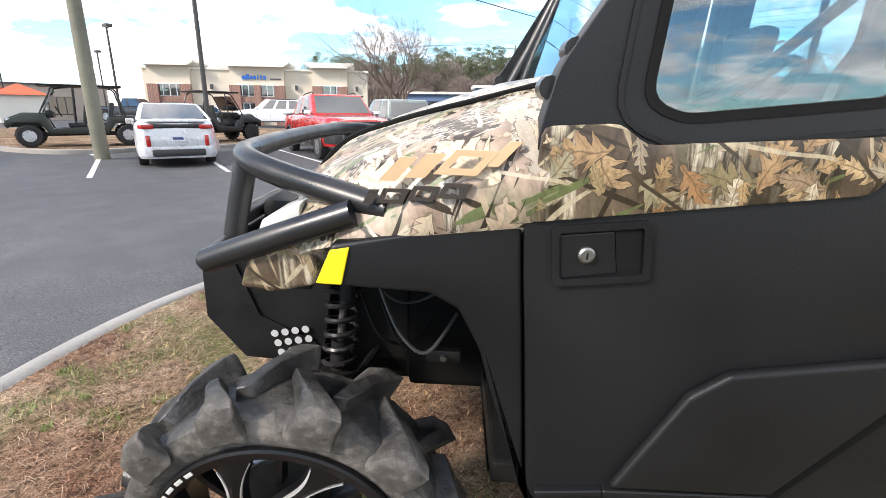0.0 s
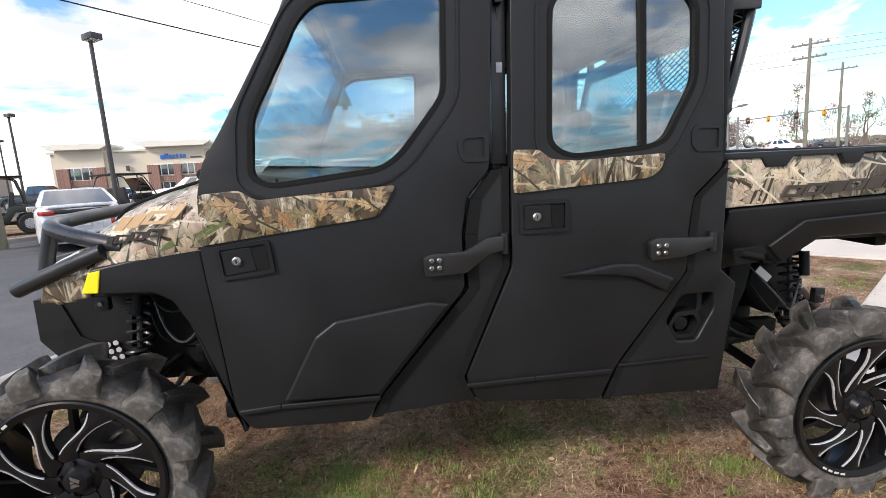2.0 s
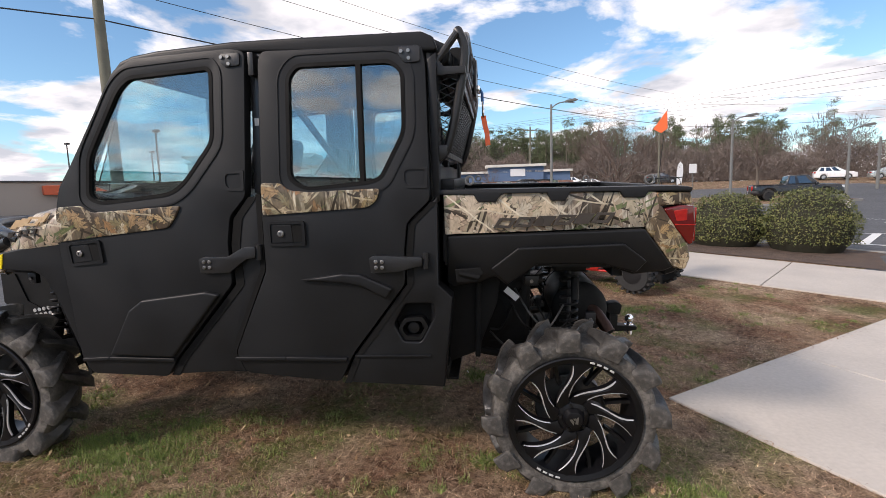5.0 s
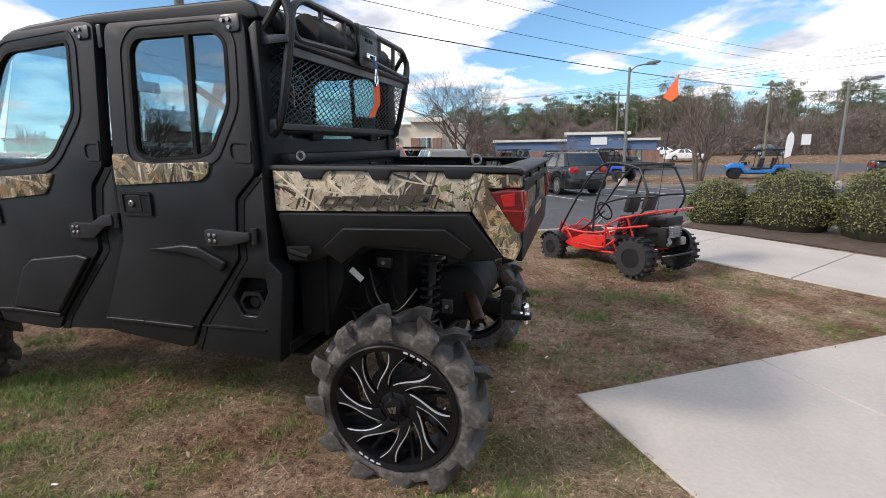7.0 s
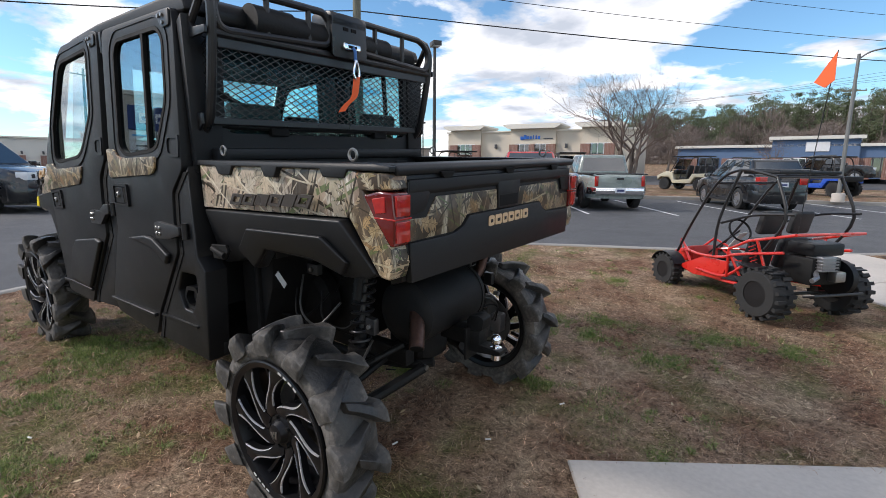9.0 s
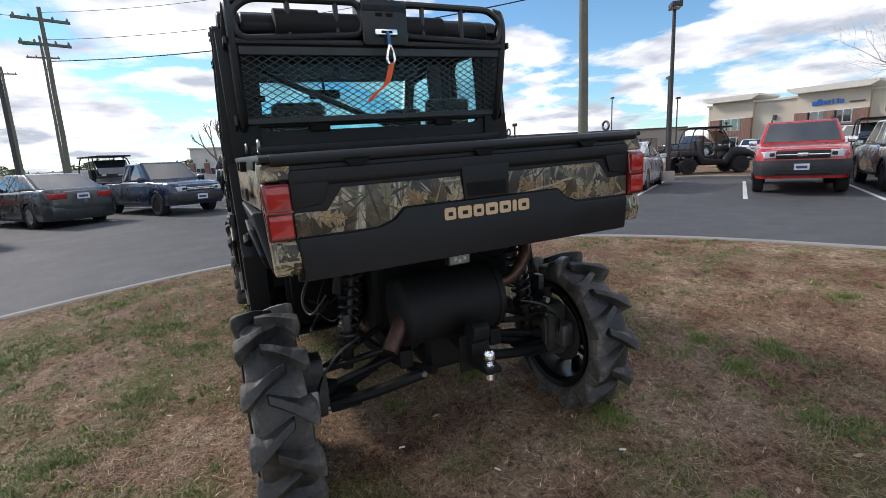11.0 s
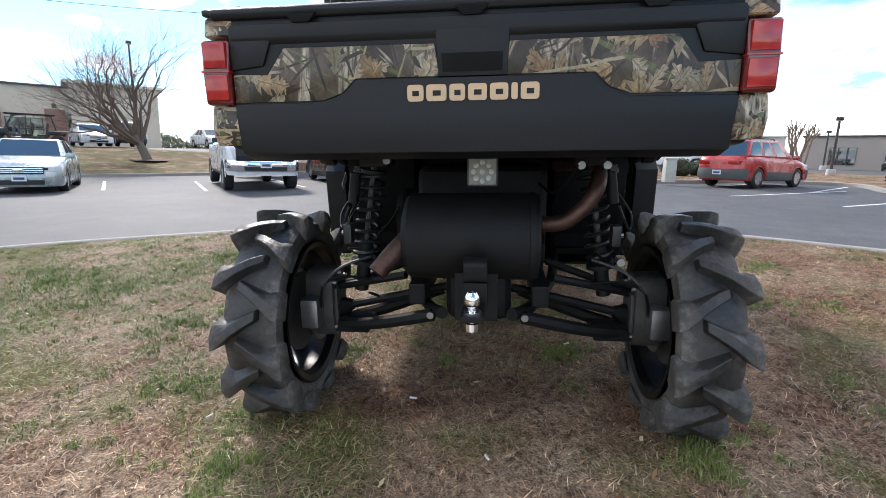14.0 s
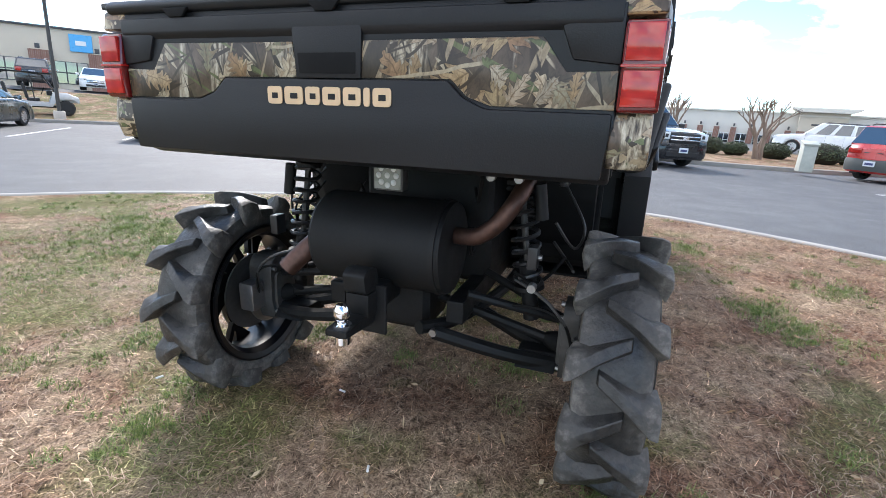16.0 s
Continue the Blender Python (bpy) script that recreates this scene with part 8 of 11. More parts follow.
SPEC_WAGON = dict(SEDAN, L=4.47, W=1.74, r=0.33, gc=0.24, top=[(2.18, 0.26), (2.23, 0.50), (2.12, 0.74), (1.75, 0.86), (1.0, 0.98), (-1.4, 1.04), (-2.12, 1.04), (-2.20, 0.90), (-2.23, 0.50), (-2.16, 0.28)], axles=(-1.30, 1.26), cab=[(-2.12, 1.00), (-1.80, 1.56), (0.05, 1.58), (0.98, 0.98)], tum=0.40, win=[(0.05, 0.32), (0.34, 0.58), (0.60, 0.86)],
                  head=(2.05, 0.66, 0.74, 0.22, 0.34, 0.15), tail=(-2.17, 0.60, 0.84, 0.14, 0.44, 0.15), front=(2.17, 0.72, 0.12), bump=(2.18, 0.46, 0.34), rbump=(-2.19, 0.46, 0.34), bumpmat=M_CLAD, rack=True, rplate=(-2.285, 0.50), rin=0.055,
                  extra=[("lower_cladding", (-0.02, 0.852, 0.40, 1.72, 0.05, 0.26), M_CLAD), ("lower_cladding", (-0.02, -0.852, 0.40, 1.72, 0.05, 0.26), M_CLAD)] + [("mud_flap", (xx, yy, 0.30, 0.025, 0.20, 0.26), M_TRIM) for xx in (-1.70, 0.86) for yy in (-0.76, 0.76)] + [("tailgate_trim", (-2.19, 0, 0.80, 0.10, 0.60, 0.035), M_TRIM)])
SPEC_SUV = dict(SEDAN, L=4.70, W=1.84, r=0.355, gc=0.25, top=[(2.28, 0.28), (2.34, 0.55), (2.26, 0.86), (1.9, 0.98), (0.95, 1.08), (-1.5, 1.12), (-2.22, 1.12), (-2.32, 0.96), (-2.35, 0.55), (-2.28, 0.30)], axles=(-1.36, 1.36), cab=[(-2.18, 1.08), (-1.75, 1.66), (0.10, 1.70), (1.12, 1.06)], tum=0.385, win=[(0.06, 0.28), (0.30, 0.56), (0.58, 0.85)],
                head=(2.18, 0.70, 0.80, 0.22, 0.34, 0.16), tail=(-2.27, 0.74, 0.98, 0.14, 0.30, 0.24), front=(2.30, 0.72, 0.24), bump=(2.29, 0.44, 0.36), rbump=(-2.30, 0.50, 0.34), rack=True, rplate=(-2.34, 0.86))
SPEC_BIGSUV = dict(SPEC_SUV, L=5.25, W=2.02, r=0.40, top=[(2.55, 0.32), (2.62, 0.62), (2.55, 1.02), (2.0, 1.12), (1.1, 1.20), (-1.8, 1.24), (-2.50, 1.24), (-2.60, 1.05), (-2.62, 0.60), (-2.55, 0.34)], axles=(-1.55, 1.55), cab=[(-2.48, 1.20), (-2.15, 1.86), (0.30, 1.90), (1.15, 1.18)], win=[(0.05, 0.32), (0.34, 0.60), (0.62, 0.86)],
                   head=(2.48, 0.78, 0.92, 0.22, 0.36, 0.20), tail=(-2.56, 0.86, 1.05, 0.14, 0.20, 0.46), front=(2.57, 0.86, 0.30), bump=(2.56, 0.50, 0.40), rbump=(-2.57, 0.58, 0.36), rplate=(-2.63, 0.92))
PICKUP = dict(L=5.40, W=1.90, r=0.385, gc=0.36, axles=(-1.62, 1.62), top=[(2.62, 0.42), (2.68, 0.65), (2.64, 0.98), (2.4, 1.08), (1.15, 1.14), (-0.72, 1.14), (-0.74, 1.10), (-2.60, 1.10), (-2.66, 1.02), (-2.66, 0.58), (-2.58, 0.46)], cab=[(-0.70, 1.10), (-0.48, 1.74), (0.62, 1.76), (1.28, 1.12)], tum=0.385, win=[(0.05, 0.34), (0.37, 0.84)],
              head=(2.57, 0.74, 0.90, 0.18, 0.34, 0.18), tail=(-2.63, 0.87, 0.90, 0.10, 0.12, 0.32), front=(2.66, 0.88, 0.20), bump=(2.66, 0.58, 0.28), rbump=(-2.68, 0.60, 0.20), rbumpmat=M_TRIM, bed=(-2.58, -0.80, 1.10), rplate=(-2.765, 0.62), tw=0.25, handles=(0.10, 0.75))
SPEC_TACOMA = dict(PICKUP, flare=M_GRILLE, rbumpmat=M_CHROME, cab=[(-0.86, 1.10), (-0.70, 1.76), (0.55, 1.78), (1.24, 1.12)])
SPEC_S10 = dict(PICKUP, L=4.90, W=1.72, r=0.33, gc=0.30, axles=(-1.42, 1.50), top=[(2.38, 0.34), (2.44, 0.55), (2.40, 0.86), (2.1, 0.94), (1.02, 1.00), (-0.62, 1.00), (-0.64, 0.97), (-2.36, 0.97), (-2.42, 0.90), (-2.42, 0.50), (-2.36, 0.36)], cab=[(-0.66, 0.97), (-0.48, 1.55), (0.45, 1.57), (1.14, 0.99)], bed=(-2.34, -0.70, 0.97),
                head=(2.36, 0.62, 0.76, 0.14, 0.34, 0.14), tail=(-2.40, 0.80, 0.78, 0.08, 0.10, 0.28), front=(2.42, 0.76, 0.13), bump=(2.43, 0.50, 0.24), bumpmat=M_TRIM, rbump=(-2.44, 0.50, 0.16), rplate=(-2.525, 0.52))
SPEC_F250 = dict(PICKUP, L=6.20, W=2.04, r=0.43, gc=0.45, axles=(-1.95, 2.00), top=[(3.02, 0.52), (3.08, 0.80), (3.06, 1.26), (2.85, 1.34), (1.45, 1.38), (-0.95, 1.38), (-0.97, 1.34), (-3.0, 1.34), (-3.06, 1.24), (-3.06, 0.70), (-2.98, 0.55)], cab=[(-0.98, 1.34), (-0.78, 1.98), (0.85, 2.00), (1.60, 1.35)], bed=(-2.96, -1.05, 1.34), win=[(0.05, 0.42), (0.45, 0.86)],
                 head=(2.98, 0.80, 1.06, 0.20, 0.36, 0.30), tail=(-3.02, 0.94, 1.08, 0.08, 0.12, 0.40), front=(3.06, 1.07, 0.44), gw=0.74, bars=2, barmat=M_TRIM, bump=(3.06, 0.72, 0.30), bumpmat=M_CHROME, rbump=(-3.08, 0.72, 0.22), rplate=(-3.17, 0.74), mirror=M_TRIM, tw=0.27)
SPEC_AVAL = dict(PICKUP, L=5.60, W=2.03, r=0.40, gc=0.40, axles=(-1.65, 1.66), top=[(2.72, 0.46), (2.78, 0.72), (2.74, 1.08), (2.45, 1.16), (1.15, 1.24), (-0.95, 1.24), (-1.5, 1.24), (-2.70, 1.22), (-2.76, 1.10), (-2.76, 0.62), (-2.68, 0.50)], cab=[(-1.45, 1.20), (-0.85, 1.80), (0.62, 1.84), (1.28, 1.22)], bed=(-2.66, -1.50, 1.22), win=[(0.12, 0.42), (0.46, 0.85)],
                 head=(2.66, 0.76, 0.98, 0.20, 0.36, 0.17), tail=(-2.73, 0.93, 1.0, 0.08, 0.12, 0.40), front=(2.75, 0.97, 0.19), gw=0.52, bars=1, flare=M_TRIM, bump=(2.76, 0.66, 0.36), bumpmat=M_TRIM, rbump=(-2.78, 0.66, 0.26), rack=True, rplate=(-2.86, 0.7), mirror=M_CHROME, tw=0.26)

car("hatchback_car", (-7.35, 11.55), (-0.55, 0.835), SPEC_HATCH, paint("pearl_white", (0.60, 0.61, 0.63), 0.2), "silver-white hybrid hatchback parked nose to the verge", "car", M_ALLOY)
car("pickup_truck", (-3.62, 14.22), (0.52, -0.855), SPEC_AVAL, paint("red", (0.50, 0.018, 0.014), 0.1), "bright red crew pickup with grey lower cladding", "pickup truck")
car("pickup_truck", (-1.62, 15.75), (-0.56, 0.83), SPEC_TACOMA, paint("grey_green", (0.24, 0.28, 0.26), 0.1), "grey-green pickup parked in a stall", "pickup truck", M_DARKRIM)
car("crossover_car", (2.78, 18.95), (-0.50, 0.866), SPEC_SUV, paint("black", (0.010, 0.011, 0.013)), "black crossover parked with its rear to the lane", "car")
car("pickup_truck", (-13.1, -2.75), (0.85, 0.53), SPEC_S10, paint("navy", (0.010, 0.022, 0.060)), "dark blue compact pickup", "pickup truck", M_DARKRIM)
car("sedan_car", (-12.9, -5.75), (-0.80, -0.60), SPEC_DARK, paint("slate", (0.035, 0.042, 0.042)), "dark grey-green sedan seen from behind", "car")
car("pickup_truck", (-10.5, -8.2), (0.80, 0.60), SPEC_F250, paint("white", (0.78, 0.78, 0.78), 0.0), "large white work pickup with a chrome bumper", "pickup truck")
car("sedan_car", (-8.2, -13.65), (0.78, 0.62), SPEC_FUSION, paint("silver", (0.40, 0.44, 0.43), 0.5), "silver sedan facing the lane", "car")
car("sedan_car", (-5.6, -19.7), (-0.80, -0.60), SPEC_DARK, paint("slate", (0.035, 0.042, 0.042)), "dark sedan at the end of the row", "car")
car("station_wagon", (-13.92, 9.12), (-0.60, 0.80), SPEC_WAGON, paint("wagon_red", (0.42, 0.022, 0.018), 0.1), "red station wagon with grey bumpers", "car")
car("large_suv", (-13.7, 1.0), (0.85, 0.53), SPEC_BIGSUV, paint("black", (0.010, 0.011, 0.013)), "black full-size sport utility car", "car")
car("large_suv", (-14.0, 36.6), (-0.96, -0.28), dict(SPEC_BIGSUV, lift=0.15), paint("white", (0.78, 0.78, 0.78), 0.0), "white sport utility car before the tan building", "car")
car("large_suv", (-32.4, 12.4), (-0.28, -0.96), dict(SPEC_BIGSUV, lift=0.05), paint("white", (0.78, 0.78, 0.78), 0.0), "white sport utility car behind the shrubs", "car")
car("pickup_truck", (-24.8, 36.6), (0.95, 0.20), dict(PICKUP, lift=0.2), paint("charcoal", (0.03, 0.03, 0.034)), "dark pickup on the far road", "pickup truck")
car("sedan_car", (-17.9, 34.2), (-0.54, 0.84), SPEC_FUSION, paint("white", (0.78, 0.78, 0.78), 0.0), "white sedan before the tan building", "car")
car("pickup_truck", (5.3, 38.4), (0.97, 0.2), dict(PICKUP, lift=0.45), paint("black", (0.010, 0.011, 0.013)), "black pickup near the blue building", "pickup truck")
car("sedan_car", (16.4, 66.0), (1, 0.1), dict(SEDAN, lift=0.0), paint("white", (0.78, 0.78, 0.78), 0.0), "white sedan on the far road", "car")
car("pickup_truck", (23.8, 33.6), (0.96, -0.28), dict(PICKUP, lift=0.12), paint("black", (0.010, 0.011, 0.013)), "black crew pickup on the far side of the lot", "pickup truck", M_DARKRIM)
car("sedan_car", (18.8, 13.6), (-0.80, 0.60), SEDAN, paint("sky_blue", (0.09, 0.22, 0.40), 0.3), "blue electric sedan across the lot", "car")
for k, (x, y, c) in enumerate(((-17.2, -35.4, "charcoal"), (-19.6, -33.4, "white"), (-22.2, -32.2, "silver"), (-25.4, -27.6, "white"), (-27.6, -26.9, "charcoal"), (-31.8, -22.9, "white"))):
    car("sedan_car" if k % 2 else "crossover_car", (x, y), (0.6, 0.8) if k % 2 else (-0.6, -0.8), dict(SEDAN if k % 2 else SPEC_SUV, lift=0.05), MATS["paint_" + c], {"white": "white", "silver": "silver", "charcoal": "dark grey"}[c] + " car parked before the brick building", "car")
for k, (x, y, c) in enumerate(((49, 68, "white"), (54, 65, "silver"), (58, 62, "white"), (17, 84, "white"), (30, 78, "charcoal"), (63, 60, "charcoal"))):
    car("sedan_car" if k % 2 else "crossover_car", (x, y), (0.93, -0.35), SEDAN if k % 2 else SPEC_SUV, MATS["paint_" + c], {"white": "white", "silver": "silver", "charcoal": "dark grey"}[c] + " car on the rising road", "car")


# ---- side-by-side vehicles on the verge ----
def knob_tyre(parent, x, y, r, w, rim, lugs_apart=False):
    key = ("knob", round(r, 3), rim.name, lugs_apart)
    if key not in CAR_MESH:
        b = bmesh.new()
        add_lathe(b, [(r * 0.5, -w / 2), (r * 0.85, -w / 2), (r * 0.94, -w * 0.36), (r * 0.95, w * 0.36), (r * 0.85, w / 2), (r * 0.5, w / 2)], 24, "y")
        lugs = []
        for k in range(18):
            a = 2 * math.pi * k / 18
            for s in (-1, 1):
                q = bmesh.new() if lugs_apart else b
                add_box(q, (r * 0.945 * math.cos(a + 0.1 * s), s * w * 0.25, r * 0.945 * math.sin(a + 0.1 * s)), (0.042, w * 0.40, r * 0.14), 0, 1, (0, -math.degrees(a), 0))
                if lugs_apart:
                    lugs.append(q)
        t = part("tyre", b, M_TYRE, smooth=True)
        b = bmesh.new()
        add_lathe(b, [(r * 0.52, -w * 0.47), (r * 0.46, -w * 0.42), (r * 0.43, -w * 0.15), (0.0, -w * 0.12)], 20, "y", closed=False)
        for k in range(6):
            a = 2 * math.pi * k / 6
            add_box(b, (r * 0.26 * math.cos(a), -w * 0.34, r * 0.26 * math.sin(a)), (r * 0.44, w * 0.10, r * 0.10), 0, 1, (0, -math.degrees(a), 0))
        m = part("rim", b, rim, smooth=True)
        obs = [part("tread_lug", q, M_TYRE) for q in lugs]
        CAR_MESH[key] = (t.data, m.data, [o.data for o in obs])
        for o in [t, m] + obs:
            bpy.data.objects.remove(o)
    t, m, lugs = CAR_MESH[key]
    wh = new("wheel", t)
    wh.parent = parent
    wh.matrix_basis = Matrix.Translation((x, y, r)) @ (Matrix.Rotation(math.pi, 4, "Z") if y > 0 else Matrix.Identity(4))
    for nm, d in [("rim", m)] + [("tread_lug", q) for q in lugs]:
        o = new(nm, d)
        o.parent = wh


def sxs(at, heading, colour, label, wb=1.9, crew=False, roofed=True, rim=None, lift=0.12):
    hx, hy = heading
    x0, y0 = at
    root = thing("side_by_side", Matrix.Translation((x0, y0, hill_z(x0, y0) + lift)) @ Matrix.Rotation(math.atan2(hy, hx), 4, "Z"), label, "off-road vehicle")
    h = wb / 2
    rim = rim or M_DARKRIM
    for s in (-1, 1):
        for x in (-h, h):
            knob_tyre(root, x, s * 0.62, 0.34, 0.24, rim)
        part("body_side", prism([(-h - 0.35, 0.62), (-h - 0.30, 0.92), (-h + 0.45, 0.90), (-h + 0.60, 0.62), (h - 0.60, 0.55), (h - 0.45, 0.98), (h + 0.10, 0.98), (h + 0.50, 0.78), (h + 0.48, 0.55), (h + 0.30, 0.72), (h - 0.28, 0.72), (h - 0.50, 0.38), (-h + 0.52, 0.38), (-h + 0.30, 0.72), (-h - 0.2, 0.72)], "y", s * 0.46, s * 0.70, 0.02), colour, root, smooth=True)
        part("headlight", box((h + 0.44, s * 0.42, 0.80), (0.10, 0.22, 0.10), 0.02), M_HEADLAMP, root)
        part("tail_light", box((-h - 0.34, s * 0.58, 0.84), (0.05, 0.10, 0.07), 0.01), M_RED, root)
        part("cage_tube", tube(smooth_path([(h - 0.30, s * 0.66, 0.95), (h - 0.62, s * 0.62, 1.55), (h - 0.85, s * 0.58, 1.78), (-h + 0.35, s * 0.58, 1.80), (-h + 0.12, s * 0.62, 1.45), (-h + 0.02, s * 0.64, 0.92)], False, 5), 0.024, 8), M_STEEL, root, smooth=True)
        part("cage_tube", tube([(0.10, s * 0.64, 0.60), (0.02, s * 0.60, 1.78)], 0.022, 8), M_STEEL, root, smooth=True)
        part("suspension_arm", tube([(h, s * 0.2, 0.42), (h, s * 0.55, 0.34)], 0.03, 6), M_CHASSIS, root)
        part("suspension_arm", tube([(-h, s * 0.2, 0.42), (-h, s * 0.55, 0.34)], 0.03, 6), M_CHASSIS, root)
        rows = (0.05, -0.62) if crew else (-0.15,)
        for x in rows:
            se = part("seat", box((x, s * 0.30, 0.66), (0.46, 0.42, 0.14), 0.04), M_SEAT, root, smooth=True)
            part("seat_back", box((x - 0.26, s * 0.30, 1.02), (0.12, 0.42, 0.66), 0.05, 3, (0, -10, 0)), M_SEAT, se, smooth=True)
    part("hood", prism([(h - 0.50, 1.02), (h + 0.10, 1.02), (h + 0.52, 0.84), (h + 0.55, 0.60), (h - 0.5, 0.60)], "y", -0.50, 0.50, 0.04), colour, root, smooth=True)
    part("dash", box((h - 0.55, 0, 0.98), (0.20, 1.20, 0.22), 0.04), M_PLASTIC, root, smooth=True)
    part("floor_pan", box((0, 0, 0.38), (wb + 0.2, 1.16, 0.10), 0.02), M_CHASSIS, root)
    part("cargo_box", box((-h - 0.05, 0, 0.82), (0.70, 1.20, 0.24), 0.03), M_PLASTIC, root, smooth=True)
    part("steering_wheel", tube([(h - 0.78 + 0.06 * math.cos(a), 0.30 + 0.16 * math.cos(a + 1.57), 1.05 + 0.15 * math.cos(a)) for a in [2 * math.pi * k / 16 for k in range(16)]], 0.014, 6, True), M_SEAL_SHADE, root, smooth=True)
    if roofed:
        part("roof", box((-0.18, 0, 1.83), (wb - 0.35, 1.22, 0.06), 0.025, 3), M_PLASTIC, root, smooth=True)
        part("windshield", box((h - 0.58, 0, 1.42), (0.012, 1.12, 0.62), 0, 1, (0, -32, 0)), M_CARGLASS, root)
    return root


M_BODYBLK = mat("sxs_black", (0.016, 0.016, 0.017), 0.4, var=0.2, bump=0.1)
sxs((-11.75, 14.0), (-0.80, -0.60), mat("sxs_green", (0.018, 0.024, 0.019), 0.4, bump=0.1), "dark green crew side-by-side with black roof", 2.5, True, rim=M_ALLOY)
sxs((-9.0, 17.6), (0.5, 0.85), M_BODYBLK, "black side-by-side with roof and mud tyres", 2.0)
sxs((-4.6, 20.6), (0.5, -0.86), M_BODYBLK, "black roofed side-by-side behind the pickups", 2.2)
sxs((-0.6, 28.0), (-0.9, 0.43), mat("sxs_cream", (0.50, 0.46, 0.34), 0.4, bump=0.1), "cream side-by-side with black roof", 2.1, True)
sxs((5.2, 28.0), (-0.8, 0.6), mat("sxs_blue", (0.02, 0.08, 0.42), 0.35, bump=0.1), "blue and black sport side-by-side", 2.1)
sxs((14.6, 33.2), (-0.97, 0.12), mat("sxs_bright_blue", (0.02, 0.22, 0.62), 0.35, bump=0.1), "bright blue sport side-by-side on the far verge", 2.6, True)
sxs((-18.0, -4.9), (0.85, 0.53), M_BODYBLK, "black side-by-side with open cage", 2.1)
sxs((-20.6, -27.1), (0.73, -0.69), M_BODYBLK, "black roofed crew side-by-side on the grass rise", 2.6, True)
sxs((-10.6, -25.0), (-0.86, 0.5), mat("sxs_white", (0.50, 0.50, 0.50), 0.4, bump=0.1), "white and black sport side-by-side by the kerb", 2.4, True)
sxs((-15.6, -10.4), (0.6, 0.8), mat("sxs_red", (0.45, 0.02, 0.015), 0.4, bump=0.1), "red and black side-by-side behind the work pickup", 2.1)


